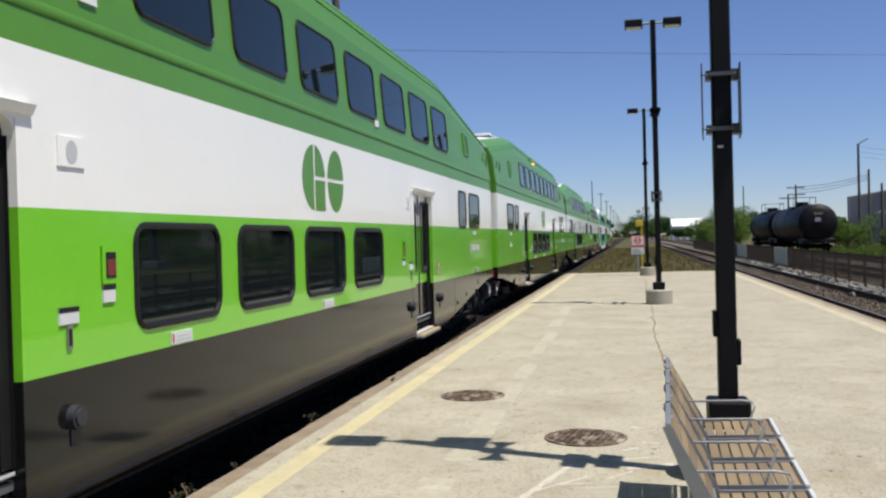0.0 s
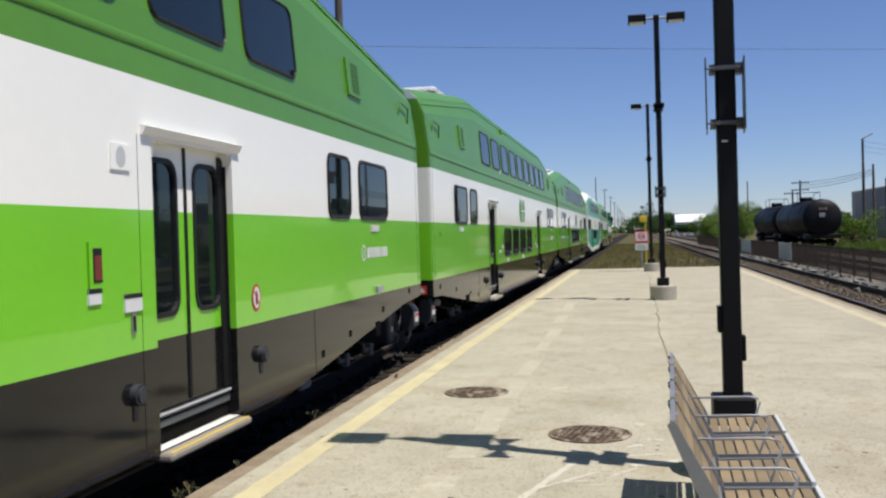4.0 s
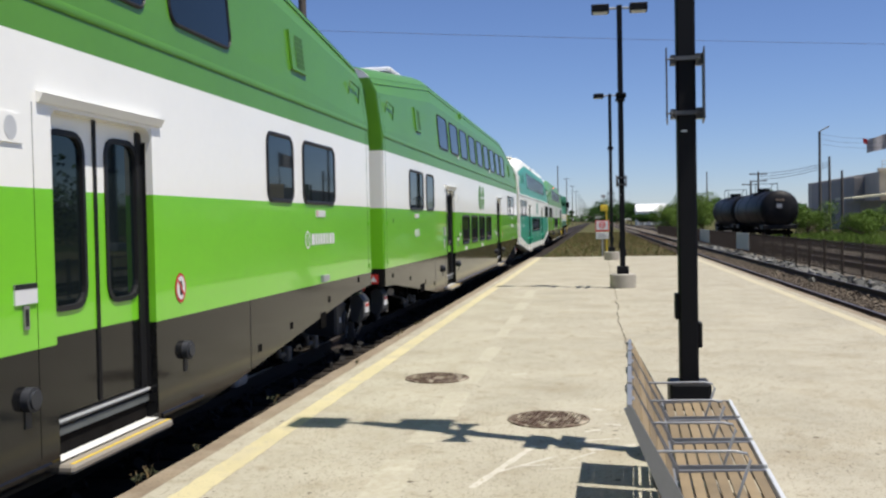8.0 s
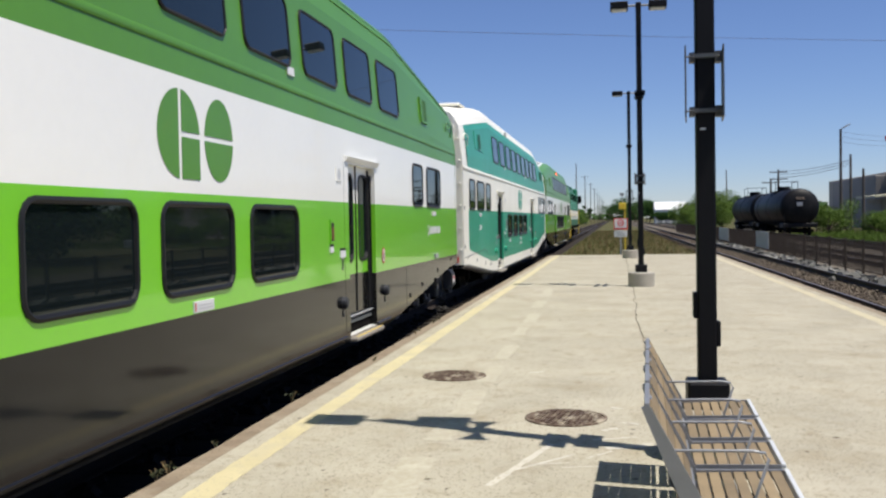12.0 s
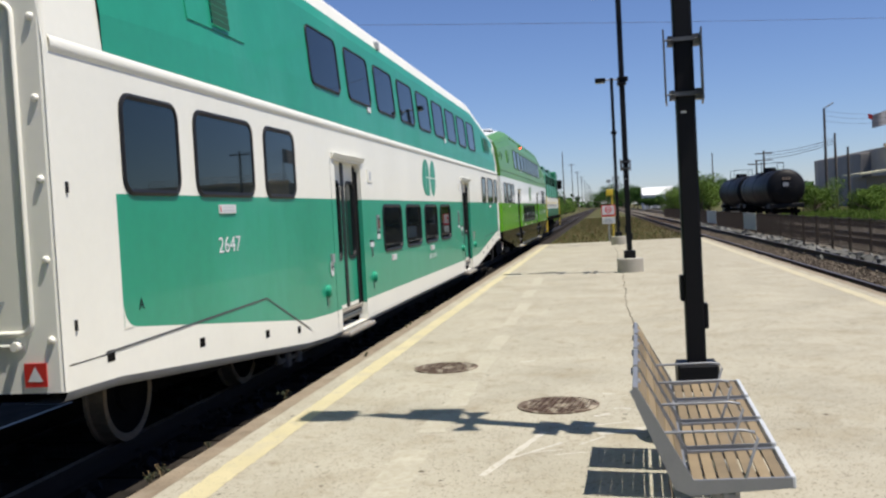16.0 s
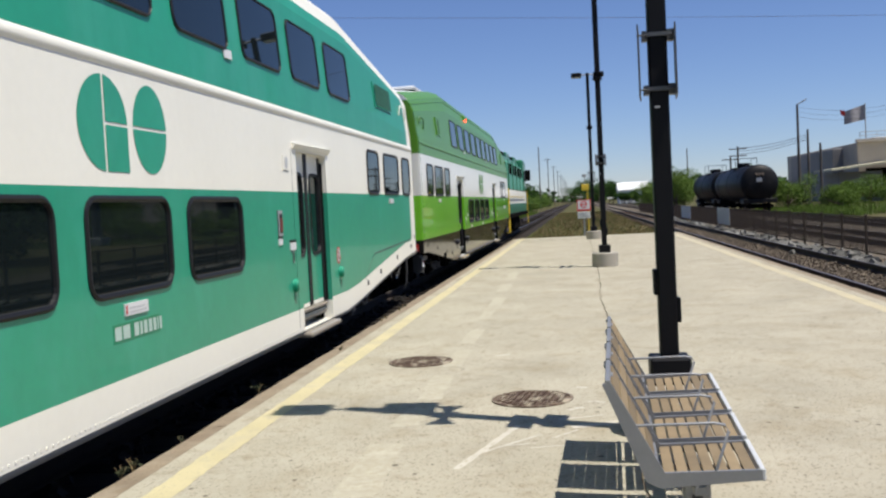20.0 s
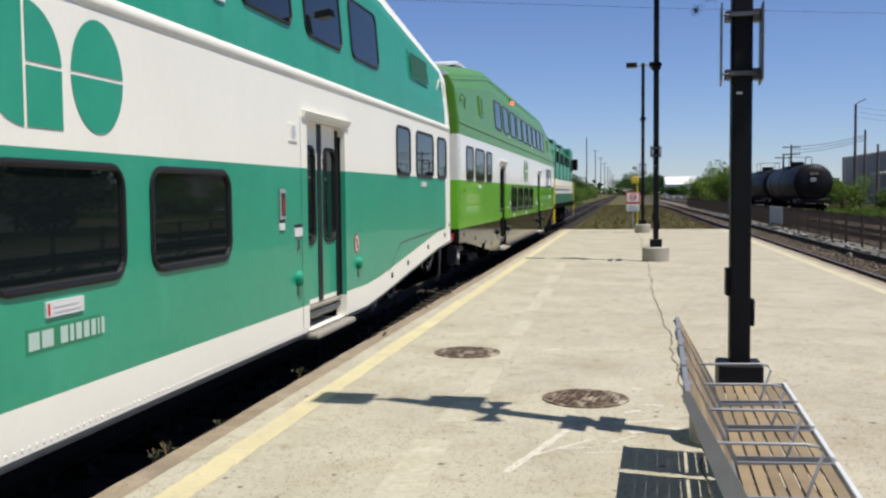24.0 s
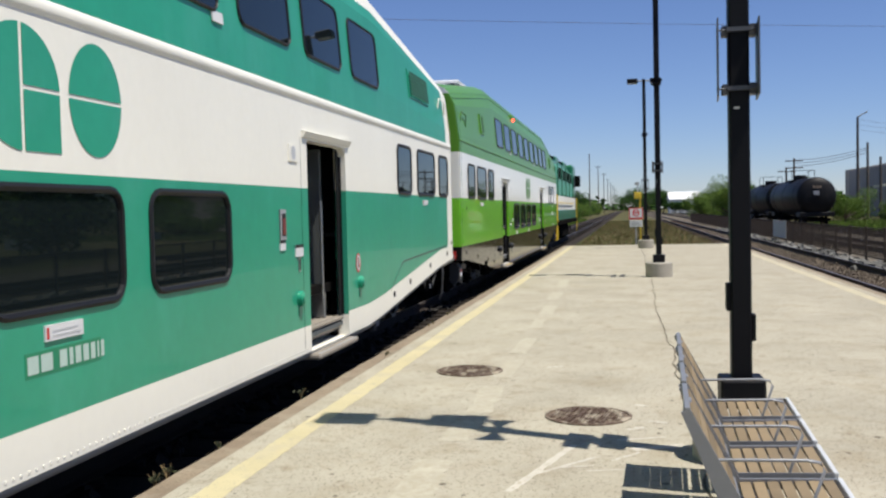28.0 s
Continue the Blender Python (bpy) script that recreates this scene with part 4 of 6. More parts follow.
    if near:
        rc = Mesh()
        rc.tube([(1.1, v - 0.02, 0.67 + LIFT), (1.12, v - 0.10, 0.65 + LIFT), (1.14, v - 0.17, 0.61 + LIFT)], 0.05, 10, r1=0.075)
        rc.box((1.05, v - 0.16, 0.70 + LIFT), (1.21, v - 0.04, 0.73 + LIFT), bevel=0.012)
        part("hose_coupling", rc, RED, end, "red hose coupling")
        part("jumper_cable", tube_mesh([(1.13, v - 0.16, 0.58 + LIFT), (1.13, v - 0.18, 0.3 + LIFT), (1.12, v - 0.18, 0.02 + LIFT), (1.06, v - 0.16, -0.12 + LIFT)], 0.026, 8), CABLE, end)


def build_door(car, v0, v1, old, slides):
    m = Mesh()
    d = 0.10
    zt, zb = DOOR_TOP, DOOR_SILL
    jz = ((zb, 0.42, 0), (0.42, Z_STRIPE, 1), (Z_STRIPE, zt, 2)) if old else ((zb, Z_GREY, 0), (Z_GREY, Z_STRIPE, 1), (Z_STRIPE, zt, 2))
    for va in (v0, v1):
        for za, zc, sl in jz:
            m.slot = sl
            m.face([skin(va, za, 0.0), skin(va, zc, 0.0), skin(va, zc, -d - 0.03), skin(va, za, -d - 0.03)])
    m.slot = 2
    m.face([skin(v0, zt, 0.0), skin(v1, zt, 0.0), skin(v1, zt, -d - 0.03), skin(v0, zt, -d - 0.03)])
    m.face([skin(v0, zb, 0.0), skin(v1, zb, 0.0), skin(v1, zb, -0.9), skin(v0, zb, -0.9)])
    fr = part("door_recess", m, [CREAM, TEAL, CREAM] if old else [SKIRT, LIME, WHITE], car)
    m = Mesh()
    rows = []
    for v, z in ((v0 - 0.15, zt + 0.03), (v1 + 0.13, zt + 0.03)):
        rows.append([skin(v, z - 0.008, 0.0), skin(v, z - 0.005, 0.022), skin(v, z + 0.05, 0.048), skin(v, z + 0.064, 0.0)])
    m.grid(rows)
    m.face(rows[0]); m.face(rows[1][::-1])
    part("rain_hood", m, CREAM if old else WHITE, fr)
    part("pocket_seam", plate(v0 - 0.20, v0 - 0.1965, 0.24, zt + 0.02, 0.002), DARK, fr)
    st = Mesh()
    st.box((HALF - 0.15, v0 - 0.02, 0.095 + LIFT), (HALF + 0.10, v1 + 0.03, 0.155 + LIFT), bevel=0.018)
    step = part("step", st, STEPM, fr, "pale folding step")
    part("step_nosing", box_mesh((HALF + 0.065, v0 + 0.0, 0.154 + LIFT), (HALF + 0.085, v1 + 0.01, 0.159 + LIFT)), SAFETY if not old else GREYP, step)
    part("sill", box_mesh((HALF - 0.75, v0 + 0.01, 0.37 + LIFT), (HALF - 0.065, v1 - 0.01, 0.405 + LIFT), 0.008), STEPM if old else CASE, fr, "pale door sill" if old else "dark door sill")
    part("riser", box_mesh((HALF - 0.13, v0 + 0.01, (0.26 if old else 0.14) + LIFT), (HALF - 0.10, v1 - 0.01, (0.415 if old else 0.35) + LIFT)), STEPM if old else DARK, fr)
    if not old:
        part("sill_edge", box_mesh((HALF - 0.067, v0 + 0.01, 0.388 + LIFT), (HALF - 0.06, v1 - 0.01, 0.406 + LIFT)), LIGHTG, fr, "worn bright sill edge")
    m = Mesh()
    m.face([skin(v1 - 0.003, z, o) for z, o in ((0.42, -d * 0.55), (zt - 0.1, -d * 0.55), (zt - 0.1, -d), (0.42, -d))])
    part("jamb_seal", m, RUBBER, fr)
    part("far_seal", strip_at(v1 - 0.09, v1 - 0.004, 0.42, zt - 0.03, d - 0.004), RUBBER, fr)
    for vc, sg in ((v0, 1), (v1, -1)):
        m = Mesh()
        arc = [(vc + sg * 0.10 * (1 - math.sin(q * math.pi / 12)), zt - 0.10 * (1 - math.cos(q * math.pi / 12))) for q in range(7)]
        m.face([skin(v, z, -0.012) for v, z in [(vc, zt)] + arc])
        m.grid([[skin(v, z, o) for v, z in arc] for o in (-0.012, -d)], smooth=True)
        part("door_corner", m, CREAM if old else WHITE, fr)
    if old:
        part("draught_screen", box_mesh((HALF - 0.62, v1 - 0.28, 0.72 + LIFT), (HALF - 0.22, v1 - 0.24, 2.34 + LIFT), 0.01), INTERIOR, fr, "grey draught screen")
        part("screen_base", box_mesh((HALF - 0.62, v1 - 0.29, 0.41 + LIFT), (HALF - 0.20, v1 - 0.23, 0.72 + LIFT), 0.01), STEEL, fr)
    part("grab_pole", tube_mesh([(HALF - 0.20, v1 - 0.34, 0.55 + LIFT), (HALF - 0.20, v1 - 0.34, 1.75 + LIFT)], 0.017, 8), STEEL, fr)
    vm = (v0 + v1) / 2
    for a, b, way in ((v0, vm - 0.006, -1), (vm + 0.006, v1, 1)):
        leaf = Mesh()
        cols = [CREAM, TEAL, CREAM] if old else [SKIRT, LIME, WHITE]
        z1, z2 = (0.47, Z_STRIPE + 0.0) if old else (Z_GREY + 0.03, Z_STRIPE)
        wa, wb, wz0, wz1 = a + 0.10, b - 0.16, 1.09 if old else 1.12, 2.085 if old else 2.225
        if way > 0:
            wa, wb = a + 0.16, b - 0.10
        # the leaf in strips round its tall window
        zs = [0.42, z1, wz0, z2, wz1, zt]
        vs = [a, wa, wb, b]
        for c, e in zip(zs, zs[1:]):
            leaf.slot = 0 if e <= z1 + 1e-6 else 1 if e <= z2 + 1e-6 else 2
            for p, q in zip(vs, vs[1:]):
                if p >= wa - 1e-6 and q <= wb + 1e-6 and c >= wz0 - 1e-6 and e <= wz1 + 1e-6:
                    continue
                leaf.face([skin(p, c, -d), skin(q, c, -d), skin(q, e, -d), skin(p, e, -d)])
                leaf.face([skin(p, e, -d - 0.035), skin(q, e, -d - 0.035), skin(q, c, -d - 0.035), skin(p, c, -d - 0.035)])
        lf = part("door_leaf", leaf, cols, car)
        m = Mesh()
        ring = lambda g, o, rr: [skin(v, z, o) for v, z in rounded(wa - g, wb + g, wz0 - g, wz1 + g, rr)]
        m.grid([ring(0.035, -d - 0.01, 0.14), ring(0.035, -d + 0.012, 0.14), ring(0.0, -d + 0.012, 0.11), ring(-0.004, -d - 0.03, 0.11)], closed=True)
        part("door_window_frame", m, RUBBER, lf)
        m = Mesh()
        m.face([skin(v, z, -d - 0.012) for v, z in rounded(wa - 0.01, wb + 0.01, wz0 - 0.01, wz1 + 0.01, 0.1)])
        part("door_pane", m, GLASS, lf)
        sw = 0.06 if old else 0.012
        ed = (b - sw, b) if way < 0 else (a, a + sw)
        part("edge_seal", strip_at(ed[0], ed[1], 0.43, zt, d), RUBBER, lf)
        if slides:
            SLIDING.append((lf, way * 0.53))


BOTTOM_STOPS = (0.02, 0.7, 4.9, 5.8, 19.6, 20.3, 24.4, CAR_L - 0.02)


def build_car(name, label, old=False, near3=False, far3=False, slides=False, extra=None, number=""):
    global CAR_L
    CAR_L = 25.52 if old else 25.72
    car = root(name, pose(TRACK1, 0, RAIL_Z), label, "rail coach", "coaches of the train")
    near = END_WINS_NEAR3 if near3 else END_WINS_NEAR2
    far = END_WINS_FAR3 if far3 else END_WINS_FAR2
    low_wins = [(a + 0.03, b + 0.045) if old and a == 12.345 else (a, b) for a, b in LOW_WINS]
    ew = (1.90, 2.548)
    lw = (1.10, 1.757)
    uw = (3.265, 3.945)
    holes = [(a, b, *ew) for a, b in near + far] + [(a, b, *lw) for a, b in low_wins] + [(a, b, *uw) for a, b in UP_WINS]
    holes += [(a, b, -1, DOOR_TOP) for a, b in DOORS]
    c = lambda z: (lambda v: z)
    before = set(car.children)
    spans = [(0.0, DOORS[0][0]), (DOORS[0][1], DOORS[1][0]), (DOORS[1][1], CAR_L)]
    tv0, tv1 = 0.78, CAR_L - 0.46
    zsk = lambda v: lerp_at(v, ((0, 0.95), (0.7, 0.94), (4.9, 0.49), (5.8, 0.458), (19.6, 0.458), (20.3, 0.50), (24.4, 0.94), (CAR_L, 0.96)))
    for sp in spans:
        if not old:
            part("skirt_panel", band(z_bottom, c(Z_GREY), holes, span=sp), SKIRT, car, "charcoal grey skirt")
            part("lower_panel", band(c(Z_GREY), c(Z_STRIPE), holes, span=sp), LIME, car, "lime green side panel")
        else:
            part("skirt_panel", band(z_bottom, zsk, holes, span=sp), CREAM, car, "cream skirt with a row of rivets")
            lo_, hi_ = max(sp[0], tv0), min(sp[1], tv1)
            part("lower_panel", band(zsk, c(Z_STRIPE), holes, span=(lo_, hi_)), TEAL, car, "teal side panel")
            if sp[0] < tv0:
                part("end_border", band(zsk, c(Z_STRIPE), [], span=(0.0, tv0)), CREAM, car)
            if sp[1] > tv1:
                part("end_border", band(zsk, c(Z_STRIPE), [], span=(tv1, CAR_L)), CREAM, car)
    part("white_band", band(c(Z_STRIPE), c(Z_WHITE), holes), CREAM if old else WHITE, car)
    if not old:
        part("upper_panel", band(c(Z_WHITE), z_top, holes), GREEN, car, "leaf green upper side")
        for a, b in ((DOORS[0][1] + 0.1, DOORS[1][0] - 0.1), (5.85, DOORS[0][0] - 0.05), (DOORS[1][1] + 0.05, 19.55)):
            m = Mesh()
            m.grid([[skin(v, z_bottom(v) + z, o) for z, o in ((0.045, 0.0), (0.052, 0.012), (0.075, 0.012), (0.085, 0.0))] for v in (a, b)])
            part("foot_rib", m, SKIRT, car)
        m = Mesh()
        m.grid([[skin(v, z_bottom(v) + z, o) for z, o in ((0.0, 0.001), (-0.008, -0.012), (-0.006, -0.09))] for v in BOTTOM_STOPS])
        part("skirt_lip", m, SKIRT, car)
        for v, w, zb, zt in ((3.02, 0.42, 0.30, 0.45), (23.06, 0.22, 0.36, 0.545)):
            m = Mesh()
            m.grid([[skin(p, z, o) for z, o in ((zb, -0.05), (zb, 0.004), (zt, 0.004))] for p in (v, v + w)])
            part("skirt_notch", m, DARK, car, "dark notch in the skirt")
        for v in (4.74, 20.7):
            part("panel_seam", plate(v, v + 0.012, z_bottom(v) + 0.01, Z_GREY - 0.01, 0.002), RUBBER, car)
        for v in (0.157, CAR_L - 0.165):
            part("panel_seam", plate(v, v + 0.012, Z_GREY, Z_RIB - 0.07, 0.002), LEAFG, car)
            part("panel_seam", plate(v, v + 0.012, Z_RIB + 0.02, Z_RIB + 0.7 * (z_top(v) - Z_RIB), 0.002), LEAFG, car)
            for z in (1.0, 1.62):
                part("side_catch", plate(v + 0.02, v + 0.05, z - 0.03, z + 0.03, 0.014), LIME, car)
    else:
        zt2 = lambda v: z_top(v) - 0.2
        part("upper_panel", band(c(Z_WHITE), zt2, holes, span=(tv0 - 0.05, tv1)), TEAL, car, "teal upper side")
        part("upper_border", band(c(Z_WHITE), zt2, [], span=(0.0, tv0 - 0.05)), CREAM, car)
        part("upper_border", band(c(Z_WHITE), zt2, [], span=(tv1, CAR_L)), CREAM, car)
        part("eave_band", band(zt2, z_top, []), CREAM, car)
        for cv, sg in ((tv0, 1), (tv1, -1)):
            m = Mesh()
            r = 0.17
            z0 = zsk(cv + sg * r * 0.5) - 0.005
            arc = [(cv + sg * (r - r * math.cos(q * math.pi / 12)), z0 + r - r * math.sin(q * math.pi / 12)) for q in range(7)]
            m.face([skin(v, z, 0.004) for v, z in [(cv, z0)] + arc])
            part("corner_fillet", m, CREAM, car)
        for v, z in ((0.16, 1.02), (0.16, 1.9), (CAR_L - 0.16, 1.02)):
            part("latch", plate(v - 0.012, v + 0.012, z - 0.035, z + 0.035, 0.012), RUBBER, car)
        part("access_seam", plate(0.06, 0.6, 0.775, 0.782, 0.002), DARK, car)
        m = Mesh()
        rows = []
        for v in BOTTOM_STOPS:
            z = z_bottom(v)
            rows.append([skin(v, z, 0.001), skin(v, z - 0.025, -0.006), skin(v, z - 0.055, -0.026), skin(v, z - 0.07, -0.06), skin(v, z - 0.07, -0.3)])
        m.grid(rows, smooth=True)
        part("skirt_lip", m, GREYP, car, "grimy rolled lip under the skirt")
        m = Mesh()
        for k in range(140):
            v = 7.95 + k * 0.067
            p = skin(v, z_bottom(v) + 0.036, 0)
            m.box((p.x, p.y - 0.008, p.z - 0.007), (p.x + 0.005, p.y + 0.008, p.z + 0.007))
        tagged(part("rivets", m, CREAM, car), kind="stuff")
        for pts in (((0.5, 0.78), (3.62, 0.85), (5.0, 0.36)), ((20.75, 0.52), (21.5, 0.88), (24.9, 0.98))):
            m = Mesh()
            for (p, zp), (q, zq) in zip(pts, pts[1:]):
                m.face([skin(p, zp, 0.005), skin(q, zq, 0.005), skin(q, zq + 0.016, 0.005), skin(p, zp + 0.016, 0.005)])
            part("jacking_line", m, POSTG, car)
    # belt rib under the upper windows
    m = Mesh()
    zr = Z_WHITE + 0.02 if old else Z_RIB - 0.03
    ro, rh = (0.016, 0.05) if old else (0.006, 0.035)
    prof = ((zr - rh, 0.0), (zr - rh * 0.5, ro), (zr + rh * 0.5, ro), (zr + rh, 0.0))
    m.grid([[skin(v, z, o) for z, o in prof] for v in (0.06, CAR_L - 0.06)], smooth=True)
    part("belt_rib", m, CREAM if old else GREEN, car)
    if not old:
        m = Mesh()
        m.grid([[skin(v, z_top(v) - 0.10, o) for o in (0.0, 0.012)] + [skin(v, z_top(v) - 0.075, 0.0)] for v in (0.1, 5.1, 20.5, CAR_L - 0.1)])
        part("gutter", m, GREEN, car)
    for a, b in near + far:
        window(car, a, b, *ew)
    for a, b in low_wins:
        window(car, a, b, *lw, r=0.13, deep=0.006)
    for a, b in UP_WINS:
        window(car, a, b, *uw, r=0.11, g=0.03)
    for a, b in DOORS:
        build_door(car, a, b, old, False)
    emblem(car, TEAL if old else GREEN, 0.014 if old else 0.024, 0.045 if old else 0.0)
    # louvre boxes near the ends
    for v0, v1 in (((2.2, 3.5), (22.28, 23.7)) if old else ((2.96, 3.47), (22.2, 22.75))):
        lv = part("louvre", plate(v0, v1, 3.36, 3.80, 0.012 if old else 0.03), TEAL if old else GREEN, car)
        e0, e1 = (v0 + 0.5, v1 - 0.42) if old and v0 < 5 else (v0 + 0.06, v1 - 0.06) if old else (v0 + 0.16, v1 - 0.1)
        m = Mesh()
        for k in range(6):
            z = 3.40 + k * 0.062
            m.face([skin(e0, z, 0.033), skin(e1, z, 0.033), skin(e1, z + 0.055, 0.038), skin(e0, z + 0.055, 0.038)])
        part("louvre_grille", m, SLATG if old else LEAFG, lv)
    # grab handles high on the corners
    for v0 in (0.42, CAR_L - 0.95):
        hp = [skin(v0, 3.42, 0.0), skin(v0 + 0.02, 3.60, 0.045), skin(v0 + 0.5, 3.56, 0.045), skin(v0 + 0.52, 3.34, 0.0)]
        part("grab_handle", tube_mesh(hp, 0.012, 6), CREAM if old else LEAFG, car, "bent grab handle")
    # small fittings along the side
    pale = CREAM if old else WHITE
    fit = [(8.01, 8.29, 2.12, 2.30, pale, "speaker_panel"), (16.83, 17.07, 2.12, 2.29, pale, "speaker_panel"),
           (8.45, 8.63, 1.40, 1.64, GREYP if old else LIME, "call_panel"), (16.54, 16.70, 1.36, 1.65, GREYP if old else LIME, "call_panel"),
           (8.46, 8.60, 1.28, 1.39, LABEL, "notice"), (16.53, 16.67, 1.26, 1.36, LABEL, "notice"), (16.95, 17.17, 1.18, 1.30, LABEL, "notice"), (7.98, 8.18, 1.18, 1.28, LABEL, "notice"),
           (17.03, 17.085, 1.03, 1.17, STEEL, "lock"), (8.055, 8.11, 1.03, 1.17, STEEL, "lock"),
           (9.35, 9.68, 0.91, 1.0, LABEL, "notice"), (12.82, 13.2, 0.91, 1.0, LABEL, "notice"),
           (8.3, 8.5, 3.16, 3.25, LABEL, "notice"), (15.2, 15.4, 3.16, 3.25, LABEL, "notice"), (2.56, 2.94, 1.712, 1.79, LABEL, "notice"), (22.95, 23.32, 1.712, 1.79, LABEL, "notice")]
    for a, b, za, zb, mt, nm in fit:
        p = part(nm, plate(a, b, za, zb, 0.012), mt, car)
        if nm == "speaker_panel":
            m = Mesh()
            cv, cz = (a + b) / 2, (za + zb) / 2
            m.face([skin(cv + 0.06 * math.cos(t * math.pi / 10), cz + 0.07 * math.sin(t * math.pi / 10), 0.014) for t in range(20)])
            part("speaker_grille", m, LIGHTG, p)
        elif nm == "lock":
            part("keyhole", plate(a + 0.014, b - 0.012, za + 0.02, zb - 0.02, 0.015), RUBBER, p)
        elif nm == "call_panel":
            part("call_backing", plate(a + 0.045, b - 0.018, za + 0.035, zb - 0.04, 0.016), RUBBER, p)
            part("call_window", plate(a + 0.056, b - 0.024, za + 0.05, zb - 0.085, 0.019), CALLRED, p)
            part("panel_edge", plate(a, a + 0.007, za, zb, 0.016), mt, p)
        elif nm == "notice" and b - a > 0.3:
            part("red_strip", plate(a + 0.012, a + 0.035, za + 0.012, zb - 0.012, 0.014), RED, p)
            part("print_bar", plate(a + 0.07, b - 0.03, za + 0.02, za + 0.032, 0.014), LIGHTG, p)
            part("print_bar", plate(a + 0.07, b - 0.06, za + 0.05, za + 0.060, 0.014), LIGHTG, p)
        elif nm == "notice" and zb < 1.5:
            part("dark_strip", plate(a, b, zb - 0.03, zb, 0.014), RUBBER, p)
    for v, z in ((5.72, 0.74 if old else 0.62), (8.1, 0.74 if old else 0.62), (17.05, 0.76 if old else 0.62), (19.22, 0.76 if old else 0.62)):
        m = Mesh()
        p = skin(v, z, 0)
        m.tube([p, p + Vector((0.05, 0, 0))], 0.075, 16)
        m.tube([p + Vector((0.05, 0, 0)), p + Vector((0.065, 0, 0))], 0.055, 14)
        m.box((p.x, p.y - 0.03, p.z - 0.17), (p.x + 0.007, p.y + 0.03, p.z - 0.07))
        part("door_release", m, TEAL if old else CASE, car)
    for v in (0.52, 2.0, 3.54, 4.52, 20.9, 21.9, 23.4, 24.9):
        z = z_bottom(v) + 0.12
        part("lift_pocket", plate(v, v + 0.10, z, z + 0.075, 0.003), DARK, car)
    # warning pictogram and lamp
    m = Mesh()
    m.face([skin(19.16 + 0.10 * math.cos(t * math.pi / 10), (1.0 if old else 1.13) + 0.12 * math.sin(t * math.pi / 10), 0.005) for t in range(20)])
    pic = part("warning_pictogram", m, RED, car)
    m = Mesh()
    m.face([skin(19.16 + 0.075 * math.cos(t * math.pi / 10), (1.0 if old else 1.13) + 0.095 * math.sin(t * math.pi / 10), 0.008) for t in range(20)])
    part("pictogram_field", m, LABEL, pic)
    zc_ = 1.0 if old else 1.13
    m = Mesh()
    m.face([skin(19.16 - 0.06, zc_ + 0.055, 0.010), skin(19.16 - 0.045, zc_ + 0.07, 0.010), skin(19.16 + 0.06, zc_ - 0.055, 0.010), skin(19.16 + 0.045, zc_ - 0.07, 0.010)])
    part("pictogram_slash", m, RED, pic)
    m = Mesh()
    m.face([skin(19.16 + dv, zc_ + dz, 0.009) for dv, dz in ((-0.02, -0.06), (0.02, -0.06), (0.03, 0.02), (0.0, 0.07), (-0.03, 0.02))])
    part("pictogram_figure", m, RUBBER, pic)
    if number:
        ob = letters(car, number, 2.5, 1.1, 0.12, LIGHTG, "end_number", 0.29)
        ob.matrix_basis = Matrix.Translation((0.84, -0.0025, 1.12 + LIFT)) @ Euler((radians(90), 0, 0)).to_matrix().to_4x4()
        letters(car, number, 2.5, 1.365, 0.2, LABEL, "number", 0.52)
    if not old:
        letters(car, "A", 0.62, 1.62, 0.13, RUBBER, "letter")
        mk = Mesh()
        for k in range(6):
            arc = [radians(60 * k + 4 + 52 * q / 6) for q in range(7)]
            mk.grid([[skin(22.60 + r * math.cos(w), 1.445 + r * 1.05 * math.sin(w), 0.004) for w in arc] for r in (0.10, 0.072)])
        for dv in (-0.03, 0.018):
            mk.face([skin(22.60 + p, 1.445 + q, 0.004) for p, q in ((dv, -0.035), (dv + 0.014, -0.035), (dv + 0.014, 0.035), (dv, 0.035))])
        part("round_mark", mk, LABEL, car)
        part("bracket", plate(23.1, 23.36, 0.92, 1.0, 0.04), GREYP, car)
        bars(car, 22.755, 1.38, (0.12, 0.075, 0.075, 0.09, 0.095, 0.07, 0.035, 0.095, 0.09), 0.13, LABEL)
    else:
        letters(car, "A", 1.0, 1.03, 0.12, RUBBER, "letter")
        part("decal_patch", plate(12.64, 13.40, 0.725, 0.865, 0.002), DECALBACK, car)
        bars(car, 12.66, 0.745, (0.10, 0.11), 0.10, DECAL)
        bars(car, 12.96, 0.745, (0.075, 0.04, 0.06, 0.06, 0.05, 0.02, 0.035), 0.10, DECAL)
    if extra:
        extra(car)
    # the other side repeats this one, turned about the car's middle
    turn = Matrix.Translation((0, CAR_L, 0)) @ Matrix.Rotation(math.pi, 4, "Z")
    for ob in [o for o in car.children if o not in before]:
        copy_thing(ob, turn @ ob.matrix_basis)
    if slides:
        for ob in car.children:
            if ob.name.startswith("door_leaf"):
                mid = sum((v.co.y for v in ob.data.vertices), 0.0) / len(ob.data.vertices)
                way = -1 if any(mid < (a + b) / 2 and mid > a for a, b in DOORS) else 1
                if ob.matrix_basis.translation.length < 0.01:
                    SLIDING.append((ob, way * 0.63))
    # roof
    m = Mesh()
    rows = []
